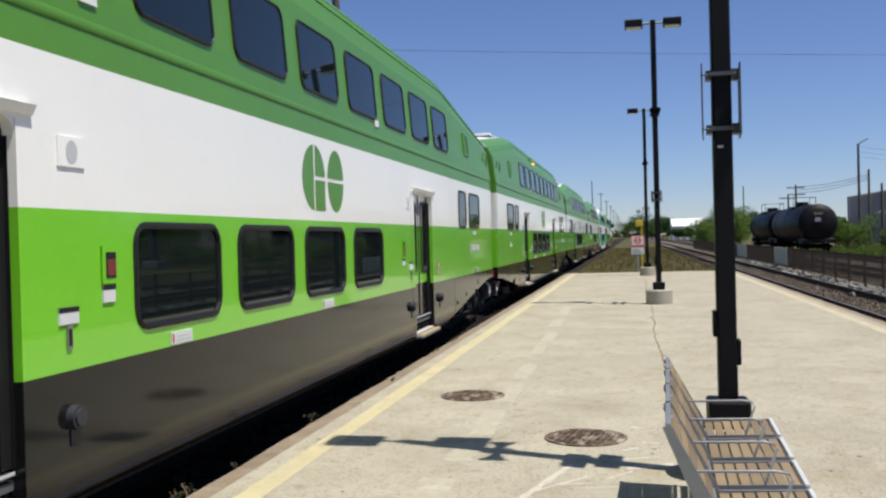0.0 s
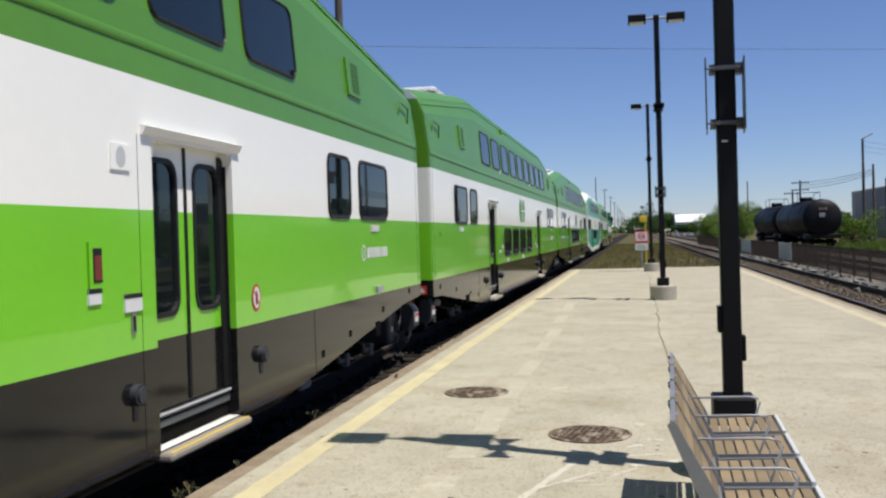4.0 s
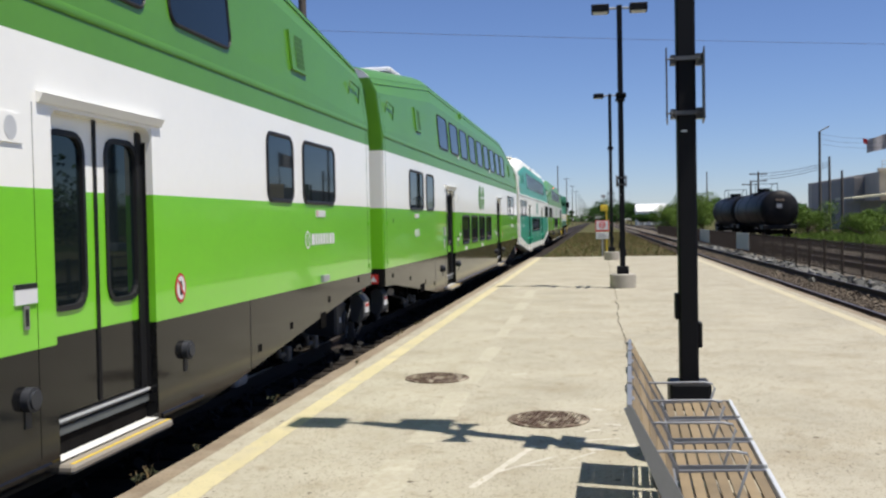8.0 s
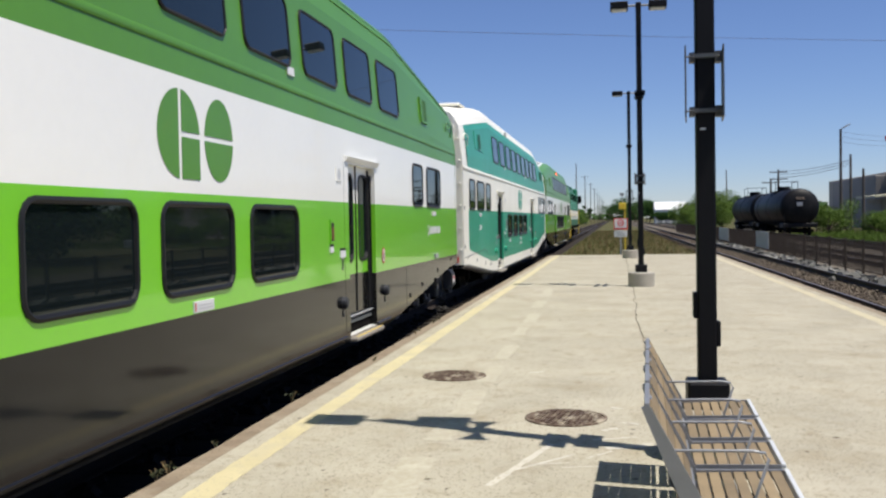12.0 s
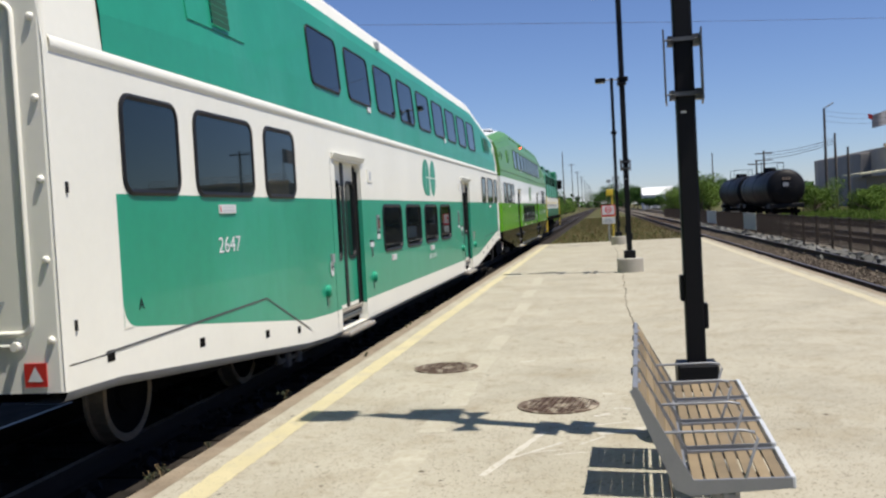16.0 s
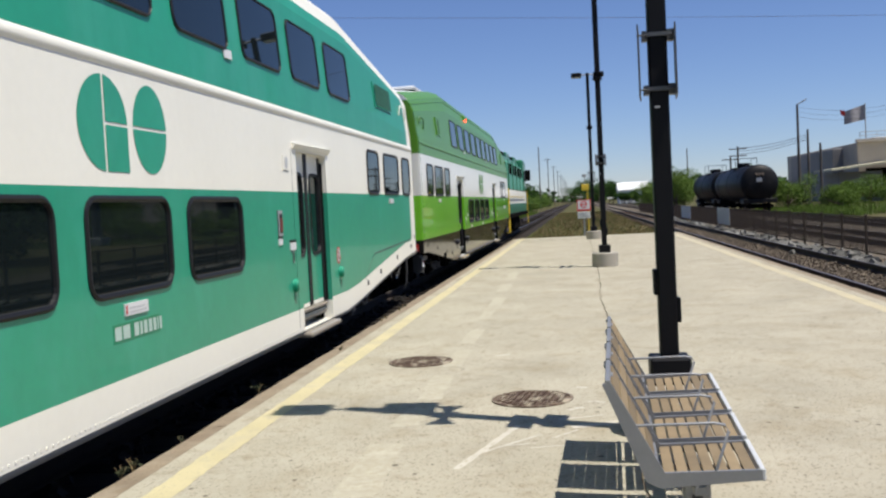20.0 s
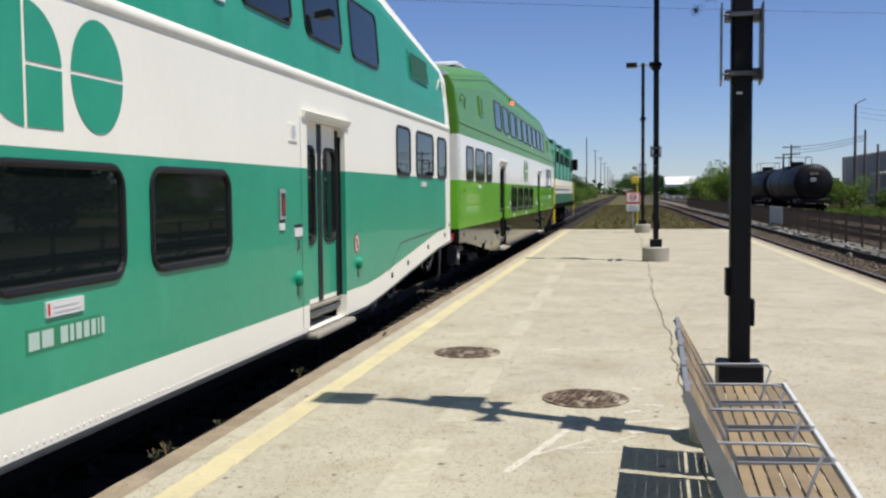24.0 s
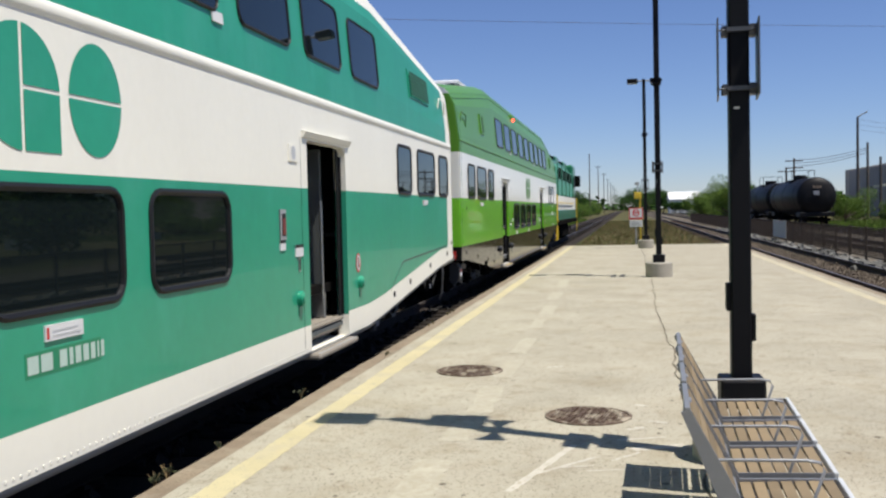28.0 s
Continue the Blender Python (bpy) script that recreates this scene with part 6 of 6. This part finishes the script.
def build_tank_car(y0, label):
    t = root("tank_car", pose(TRACK4, y0, RAIL_Z), label, "tank car", "tank cars")
    L, r, zc = 15.2, 1.5, 2.36
    m = Mesh()
    rows = []
    for s, rr in ((0, 0.05), (0.06, 0.6), (0.16, 1.05), (0.30, 1.34), (0.42, 1.45), (0.55, r), (L - 0.55, r), (L - 0.42, 1.45), (L - 0.30, 1.34), (L - 0.16, 1.05), (L - 0.06, 0.6), (L, 0.05)):
        rows.append([(rr * math.cos(a * math.pi / 16), s, zc + rr * math.sin(a * math.pi / 16)) for a in range(32)])
    m.grid(rows, smooth=True, closed=True)
    part("tank", m, TANK, t)
    for s in (2.5, 7.6, 12.7):
        m = Mesh()
        ring = lambda rr, d: [(rr * math.cos(a * math.pi / 16), s + d, zc + rr * math.sin(a * math.pi / 16)) for a in range(32)]
        m.grid([ring(r, -0.07), ring(r + 0.02, -0.07), ring(r + 0.02, 0.07), ring(r, 0.07)], closed=True)
        part("tank_band", m, TANK, t)
    m = Mesh()
    m.tube([(0, L / 2, zc + r - 0.1), (0, L / 2, zc + r + 0.35)], 0.55, 18)
    part("dome", m, TANK, t)
    m = Mesh()
    for x in (-0.9, 0.9):
        for yy in (L / 2 - 1.4, L / 2 + 1.4):
            m.tube([(x, yy, zc + r - 0.35), (x, yy, zc + r + 0.75)], 0.025, 6)
        m.tube([(x, L / 2 - 1.4, zc + r + 0.72), (x, L / 2 + 1.4, zc + r + 0.72)], 0.025, 6)
    m.tube([(-0.9, L / 2 - 1.4, zc + r + 0.72), (0.9, L / 2 - 1.4, zc + r + 0.72)], 0.025, 6)
    part("walkway_railing", m, TANK, t)
    part("platform_grating", box_mesh((-0.95, L / 2 - 1.4, zc + r - 0.1), (0.95, L / 2 + 1.4, zc + r - 0.04)), TANK, t)
    for s in (0.2, L - 1.9):
        part("end_sill", box_mesh((-1.3, s, 0.75), (1.3, s + 1.7, 1.1), 0.04), TANK, t)
    for k in range(3):
        m = Mesh()
        m.face([(-0.32 + k * 0.22, -0.0, zc + 0.62), (-0.16 + k * 0.22, -0.0, zc + 0.62), (-0.16 + k * 0.22, 0.16, zc + 0.9), (-0.32 + k * 0.22, 0.16, zc + 0.9)])
        part("stencil_bar", m, FENCE, t)
    m = Mesh()
    m.box((-0.3, -0.02, zc + 0.1), (0.12, 0.02, zc + 0.42))
    part("placard", m, GREYP, t)
    m = Mesh()
    for x in (-1.2, 1.2):
        m.tube([(x, 0.3, 0.4), (x, 0.3, 2.2)], 0.03, 6)
    m.tube([(-1.2, 0.3, 1.6), (1.2, 0.3, 1.6)], 0.03, 6)
    part("end_ladder", m, TANK, t)
    for vc in (1.6, L - 1.6):
        m = Mesh()
        for s in (-1, 1):
            m.box((s * 0.98 - 0.08, vc - 1.1, 0.35), (s * 0.98 + 0.08, vc + 1.1, 0.62), bevel=0.04)
        m.box((-0.95, vc - 0.2, 0.4), (0.95, vc + 0.2, 0.7))
        tk = part("truck", m, DARK, t)
        for dv in (-0.88, 0.88):
            m = Mesh()
            for s in (-1, 1):
                m.tube([(s * 0.68, vc + dv, 0.42), (s * 0.82, vc + dv, 0.42)], 0.42, 20)
            m.tube([(-0.8, vc + dv, 0.42), (0.8, vc + dv, 0.42)], 0.08, 8)
            part("wheelset", m, DARK, tk)


def build_utility_pole(x, y, h, arms=2, light=False, base=BED, group="utility poles"):
    p = root("utility_pole", pose(x, y, base), "weathered wooden utility pole with crossarms", "utility pole", group)
    part("pole", tube_mesh([(0, 0, 0), (0, 0, h)], 0.17, 9, r1=0.11), POLEW, p)
    for k in range(arms):
        z = h - 0.35 - k * 0.9
        arm = part("crossarm", box_mesh((-1.1, -0.06, z - 0.06), (1.1, 0.06, z + 0.06)), POLEW, p)
        for xx in (-1.0, -0.6, 0.6, 1.0):
            part("insulator", tube_mesh([(xx, 0, z + 0.06), (xx, 0, z + 0.2)], 0.04, 6), GREYP, arm)
    if light:
        part("flood_lamp", tube_mesh([(0, 0, h), (0.9, -0.2, h + 0.5)], 0.07, 6), GREYP, p)
    return p


def build_wire(a, b, sag, r=0.02, n=12):
    a, b = Vector(a), Vector(b)
    pts = []
    for k in range(n + 1):
        s = k / n
        p = a.lerp(b, s)
        p.z -= sag * 4 * s * (1 - s)
        pts.append(p)
    tagged(part("overhead_wire", tube_mesh(pts, r, 5), POLEW), "thin dark overhead wire between poles", "wire", "overhead wires")


def build_factory():
    f = root("factory_building", pose(27.0, 118, BED), "grey and tan industrial building with a cream canopy", "building")
    part("grey_wing", box_mesh((3.0, 0, 0), (6, 22, 6.4), 0.05), SIDING, f)
    rib = box_mesh((0, -0.05, 2.0), (0.15, 0.0, 6.3)).data("siding_rib", [SIDING])
    for k in range(9):
        part("siding_rib", rib, SIDING, f, loc=(3.1 + k * 0.31, 0, 0))
    part("tan_hall", box_mesh((4.2, -6, 0), (24, 30, 6.75), 0.06), TANWALL, f)
    part("parapet", box_mesh((4.0, -6.3, 6.75), (24.2, -5.8, 7.1)), TANWALL, f)
    m = Mesh()
    rows = [[(-0.6, y, 3.8), (7.0, y, 4.55), (9.2, y, 4.05), (9.2, y, 3.9), (7.0, y, 4.35), (-0.6, y, 3.6)] for y in (-14, -6.3)]
    m.grid(rows, closed=True)
    m.face(rows[0])
    m.face(rows[1][::-1])
    part("canopy", m, AWN, f, "cream canopy roof")
    part("lean_to", box_mesh((0.6, -11.8, 0), (5.0, -6.05, 3.45), 0.04), SIDING, f)
    part("dark_opening", box_mesh((5.0, -6.4, 0.5), (10.2, -6.02, 3.85)), DARK, f)
    for xx in (5.1, 9.0):
        part("canopy_post", box_mesh((xx - 0.1, -13.8, 0), (xx + 0.1, -13.6, 4.0)), GREYP, f)
    m = Mesh()
    for k in range(11):
        m.tube([(4.5 + k * 1.8, -5.9, 7.0), (4.5 + k * 1.8, -5.9, 7.9)], 0.035, 5)
    for z in (7.9, 7.5):
        m.tube([(4.5, -5.9, z), (22.5, -5.9, z)], 0.035, 5)
    part("roof_railing", m, GREYP, f)
    for k in range(2):
        part("roof_vent", box_mesh((7 + k * 7, -2, 6.75), (8.6 + k * 7, 0.4, 7.45), 0.1), GREYP, f)
    w = root("white_warehouse", pose(13.6, 312, BED), "bright white flat warehouse far away", "building")
    part("wall", box_mesh((-0.4, 0, 0), (9.0, 14, 4.4), 0.05), BRIGHT, w)
    m = Mesh()
    prof = [(-0.4, 4.4), (7.0, 6.9), (14.4, 4.4)]
    ends = [[(x, yy, zz) for yy, zz in prof] for x in (-0.7, 9.3)]
    m.grid(ends, closed=True)
    m.face(ends[0]); m.face(ends[1][::-1])
    part("roof", m, BRIGHT, w, "white sheet metal roof")
    for k in range(4):
        part("dock_door", box_mesh((0.2 + k * 2.2, -0.04, 0.2), (1.6 + k * 2.2, 0.0, 1.6)), GREYP, w)
    g = root("grey_shed", pose(17.5, 135, BED), "low grey shed behind bushes", "building")
    part("wall", box_mesh((0, 0, 0), (9, 10, 2.9), 0.05), SIDING, g)
    part("roof", box_mesh((-0.2, -0.3, 2.9), (9.2, 10.2, 3.1), 0.03), GREYP, g)
    fl = root("flag_on_mast", pose(34.1, 119, BED), "red and grey flag flying from a mast", "flag")
    part("mast", tube_mesh([(0, 0, 0), (0, 0, 11.6)], 0.07, 6), GREYP, fl)
    m = Mesh()
    rows = []
    for k in range(9):
        s = k / 8
        rows.append([(-0.05 - 2.3 * s, 0.18 * math.sin(s * 7), 11.5 - 0.75 * s), (-0.05 - 2.3 * s, 0.18 * math.sin(s * 7 + 0.4), 9.7 - 0.45 * s)])
    m.grid(rows, smooth=True)
    part("cloth", m, FLAGG, fl)
    m = Mesh()
    m.grid([[(-2.3 - 0.5 * s, 0.1 * s, 10.85 + 0.15 * s), (-2.3 - 0.4 * s, 0.1 * s, 10.2 + 0.2 * s)] for s in (0, 0.5, 1)])
    part("red_fly", m, FLAGR, fl)


def build_stack(x, y, h):
    s = root("steel_stack", pose(x, y, BED), "slim grey steel stack with flanges behind the hedge", "chimney", "stacks behind the hedge")
    part("base", box_mesh((-0.7, -0.7, 0), (0.7, 0.7, 0.9), 0.04), GREYP, s)
    part("shaft", tube_mesh([(0, 0, 0.9), (0, 0, h)], 0.36, 14, r1=0.3), POSTG, s)
    for z in (h * 0.5, h * 0.66, h - 0.1):
        part("flange", tube_mesh([(0, 0, z), (0, 0, z + 0.14)], 0.46, 14), POSTG, s)


def build_surroundings():
    build_fence()
    build_tank_car(79.0, "black tank car with pale stencils on the siding")
    build_tank_car(96.0, "black tank car on the siding behind another")
    build_factory()
    for x, y, h, arms, li in ((22.9, 103, 10.6, 0, True), (25.0, 108, 8.3, 0, False), (30.6, 95, 9.6, 1, False), (21.2, 130, 7.9, 2, False), (24.2, 215, 12, 0, False), (25.3, 104, 6.6, 0, False), (20.4, 131, 6.6, 1, False)):
        build_utility_pole(x, y, h, arms, li, group="poles beside the siding")
    build_utility_pole(-9.0, 29.8, 12.5, 0, group="poles along the line")
    for k in range(9):
        build_utility_pole(-9.1 + 0.1 * k, 239 + k * 68, 15.6, 1 if k else 0, group="poles along the line")
    for k in range(3):
        build_wire((22.9, 103, 10.0 - k * 0.5), (30.6, 95, 9.3 - k * 0.4), 0.6, 0.011)
        build_wire((25.0, 108, 7.4 - k * 0.25), (21.2, 130, 7.3 - k * 0.4), 0.3, 0.028)
    build_utility_pole(-60, 44.2, 15.7, 1, group="tall poles of the high wire")
    build_utility_pole(90, 98.2, 15.7, 1, group="tall poles of the high wire")
    build_wire((-60, 44.2, 15.05), (90, 98.2, 15.05), 1.2, 0.013)
    # what the coach windows mirror: a hedge across the tracks and two stacks behind it
    rng = random.Random(77)
    for k in range(12):
        build_tree(22.5 + rng.uniform(0, 3.5), 4 + k * 4.1, rng.uniform(4.6, 5.8), rng.uniform(5, 6.5), LEAF2 if k % 3 else LEAF, 500 + k, name="bush", n=1800, leaf=0.2)
    build_stack(30.5, 69.5, 9.7)
    build_stack(30.5, 53.5, 9.4)
    rng = random.Random(21)
    bush = 0
    # right bank: bushes round the tank cars and in front of the factory
    for x, y, h, w in ((19.3, 92, 2.9, 3.6), (21.8, 96, 3.5, 4.4), (24.5, 91, 2.5, 3.8), (27.2, 94, 3.7, 4.4), (30, 89, 2.8, 4.4), (33.5, 92, 3.6, 5.0), (18.6, 104, 4.9, 3.4), (38, 90, 4.0, 5.4), (42, 94, 4.6, 5.6), (22.6, 86, 2.0, 3.4), (27, 84, 1.9, 3.6), (31.5, 82, 1.9, 3.6), (35.5, 84, 2.4, 4.2), (40, 86, 2.4, 4.4)):
        build_tree(x, y, h, w, LEAF, 100 + bush, name="bush", n=6500, leaf=0.07)
        bush += 1
    for x, y, h, w in ((11.9, 118, 5.3, 5.6), (13.4, 124, 5.0, 5.2), (10.6, 128, 3.6, 4.6), (11.0, 150, 4.0, 6), (13.5, 145, 5.4, 6), (16, 150, 5, 6)):
        build_tree(x, y, h, w, LEAF, 140 + bush, name="bush", n=7000, leaf=0.09)
        bush += 1
    for x, y, h, w in ((9.0, 420, 11.5, 15), (5.5, 450, 10, 14), (14, 430, 10, 14), (1.5, 520, 9, 16), (27, 300, 7, 10), (33, 290, 8, 12), (-2, 560, 10, 18), (12.5, 345, 7.5, 9), (14.2, 296, 3.4, 5), (18.0, 298, 3.8, 5), (21.6, 297, 4.4, 5), (24.5, 296, 5.2, 6)):
        build_tree(x, y, h, w, LEAF2, 160 + bush, name="tree", n=3200, leaf=0.24)
        bush += 1
    for k in range(22):
        s = k / 21
        x, y = 48 + 30 * s + rng.uniform(-2, 2), 100 - 58 * s + (k % 2) * 6
        build_tree(x, y, rng.uniform(4.2, 6.2), rng.uniform(6.5, 8), LEAF2 if k % 3 else LEAF, 400 + k, name="bush", n=2600, leaf=0.17)
    # left bank beyond the locomotive
    for k in range(44):
        y = 70 + k * 7 + rng.uniform(-2.5, 2.5)
        build_tree(-8.9 - rng.uniform(0, 3.2) - k * 0.03, y, rng.uniform(1.9, 3.2) + k * 0.04, rng.uniform(4, 6), LEAF if k % 3 else LEAF2, 200 + k, name="bush", n=2200, leaf=0.12)
    for k in range(8):
        build_tree(-15 - rng.uniform(0, 6), 150 + k * 38, rng.uniform(5.5, 8.5), rng.uniform(7, 10), LEAF2, 240 + k, name="tree", n=2400, leaf=0.24)
    m = Mesh()
    rng2 = random.Random(77)
    for k in range(150):
        a = k / 150 * math.pi * 2
        r = rng2.uniform(650, 900)
        leaf_mass(m, (r * math.cos(a), r * math.sin(a) + 100, 4), (rng2.uniform(25, 45), rng2.uniform(25, 45), rng2.uniform(5, 9)), 90, rng2, 4.0)
    tagged(part("far_woods", m, LEAF2), "distant dark green woods along the horizon", "woods", kind="stuff")
    grass_patch("dry_grass", -2.6, 4.6, 42.8, 150, 17000, 0.17, STRAW, 31, "dry straw-coloured grass past the platform end")
    grass_patch("green_grass", -2.7, 4.6, 42.8, 150, 9000, 0.22, GRASSB, 32, "patchy green grass past the platform end")
    grass_patch("bank_grass", 16.8, 46, 66, 100, 26000, 0.55, BANKG, 33, "long bright green grass on the bank")
    grass_patch("bank_grass", 46, 75, 40, 96, 12000, 0.7, BANKG, 35, "long bright green grass on the bank")
    grass_patch("bank_grass", -9.5, -6.9, 60, 170, 7000, 0.5, BANKG, 34, "long green grass beside the track")
    for k, (x, y, z, s) in enumerate(((-2.79, 6.03, -0.06, 0.10), (-2.79, 6.2, -0.08, 0.12), (-2.78, 6.93, -0.05, 0.06), (-2.79, 8.65, -0.07, 0.14), (-2.60, 10.98, -0.003, 0.04), (-2.63, 11.15, -0.003, 0.035), (-2.66, 13.6, -0.003, 0.05), (-2.65, 13.85, -0.003, 0.06), (-2.66, 14.95, -0.003, 0.06), (-2.67, 15.2, -0.003, 0.07), (-2.66, 15.5, -0.003, 0.05))):
        build_weed(x, y, z, s, 300 + k)


# ---- the puff of exhaust when the train stops ----
SMOKE = mat("thin_dark_smoke", (0.05, 0.05, 0.055), 1.0, spec=0.0, vary=0.1)
SMOKE.node_tree.nodes["Principled BSDF"].inputs["Alpha"].default_value = 0.06
PUFFS = []


def build_smoke():
    top = root("exhaust_smoke", pose(0, 0, 0), "thin dark grey exhaust smoke drifting from the locomotive", "smoke", kind="stuff")
    rng = random.Random(61)
    for k in range(9):
        m = Mesh()
        size = 0.95 - 0.055 * k
        leaf_mass(m, (0, 0, 0), (size, size * 0.8, size * 0.7), 170, rng, 0.15)
        PUFFS.append(part("puff", m, SMOKE, top))


build_ground()
build_platform()
build_manhole(-1.50, 10.03, 0.33)
build_manhole(-0.25, 8.04, 0.33)
build_lamp_post(0.757, 6.94)
build_lamp_post(0.757, 23.11, 0.4, 2.38, 2.64, 0.1)
build_lamp_post(0.757, 38.95)
build_bench()
build_sign()
COACH = "double-deck lime, white and green coach with charcoal skirt"
CARS = [build_car("rail_coach", COACH, far3=False),
        build_car("rail_coach", COACH + ", blue sign", extra=signs_b, number="4514"),
        build_car("rail_coach", COACH),
        build_car("rail_coach", COACH + ", bicycle sign", extra=signs_d, number="4000"),
        build_car("rail_coach", "older teal and cream double-deck coach, doors sliding open", old=True, near3=True, far3=True, slides=True, extra=signs_e, number="2647"),
        build_car("rail_coach", COACH + ", last", near3=True, extra=signs_f)]
LOCO = build_loco()
build_smoke()
build_surroundings()
build_stones()
build_track(TRACK1, -160, 700)
build_track(TRACK2, -60, 700)
build_track(TRACK3, -20, 700)
build_track(TRACK4, 40, 300, ties=False, name="siding_track")

# ---- what moves ----
# Seconds and the place along the track of the gap between the fifth and sixth coach.
GAP = [(0.0, 129.7), (1.0, 120.38), (2.0, 111.46), (3.0, 102.9), (4.0, 94.78), (5.0, 87.16), (6.0, 80.1), (7.0, 73.56), (8.0, 67.37), (9.0, 61.6), (10.0, 56.3), (11.0, 51.42), (12.0, 46.92),
       (13.0, 42.72), (14.0, 38.82), (15.0, 35.1), (16.0, 31.38), (17.0, 27.95), (18.0, 24.7), (19.0, 21.86), (20.0, 19.75), (20.5, 19.08), (21.0, 18.64), (21.5, 18.42), (22.0, 18.35), (23.0, 18.34), (28.0, 18.34)]


def gap_at(t):
    """The same place between those rows, on the curve that the keys describe closely enough for the wheels."""
    for (a, ya), (b, yb) in zip(GAP, GAP[1:]):
        if t <= b:
            return ya + (yb - ya) * (t - a) / (b - a)
    return GAP[-1][1]


def motions():
    for k, car in enumerate(CARS):
        off = (k - 4) * PITCH if k < 5 else 26.5
        walk(car, [(t, pose(TRACK1, g - 25.64 + off, RAIL_Z)) for t, g in GAP])
    walk(LOCO, [(t, pose(TRACK1, g + 27.15, RAIL_Z)) for t, g in GAP])
    steps = [0]
    turn = lambda n: (gap_at(n / FPS) - GAP[0][1]) / 0.42
    for n in range(1, 22 * FPS + 1):
        if abs(turn(n + 1) - turn(steps[-1])) > 1.45 or n == 22 * FPS:
            steps.append(n)
    steps.append(28 * FPS)
    for ws in WHEELS:
        y = ws.location.y
        walk(ws, [(n / FPS, pose(0, y, 0.42, math.degrees(-turn(n)))) for n in steps])
    rng = random.Random(8)
    for k, puff in enumerate(PUFFS):
        t0 = 21.65 + 0.1 * k
        side, lift = rng.uniform(-0.5, 0.5), rng.uniform(-0.3, 0.4)
        rows = [(t, pose(TRACK1, g + 36.15, 3.2)) for t, g in GAP if t < t0 - 0.05]
        y = GAP[-1][1] + 36.15
        rows.append((t0, pose(TRACK1, y, 3.6)))
        for d, x, z in ((0.2, 0.3, 5.0), (0.5, 2.1 + side * 0.5, 6.1 + lift * 0.5), (0.9, 4.7 + side, 7.6 + lift), (1.4, 8.0 + side, 10.4 + lift), (2.2, 12.5 + side, 16.5 + lift)):
            rows.append((t0 + d, pose(TRACK1 + x, y, z)))
        rows.append((28.0, pose(TRACK1 + 36 + side, y, 42 + lift)))
        walk(puff, rows)
    for leaf, way in SLIDING:
        walk(leaf, [(0.0, pose(0, 0, 0)), (26.4, pose(0, 0, 0)), (26.5, pose(0, way * 0.1, 0)), (26.6, pose(0, way * 0.2, 0)), (26.7, pose(0, way * 0.38, 0)), (26.8, pose(0, way * 0.55, 0)), (26.9, pose(0, way * 0.68, 0)), (27.0, pose(0, way * 0.8, 0)), (27.2, pose(0, way * 0.96, 0)), (27.3, pose(0, way, 0)), (28.0, pose(0, way, 0))])


motions()
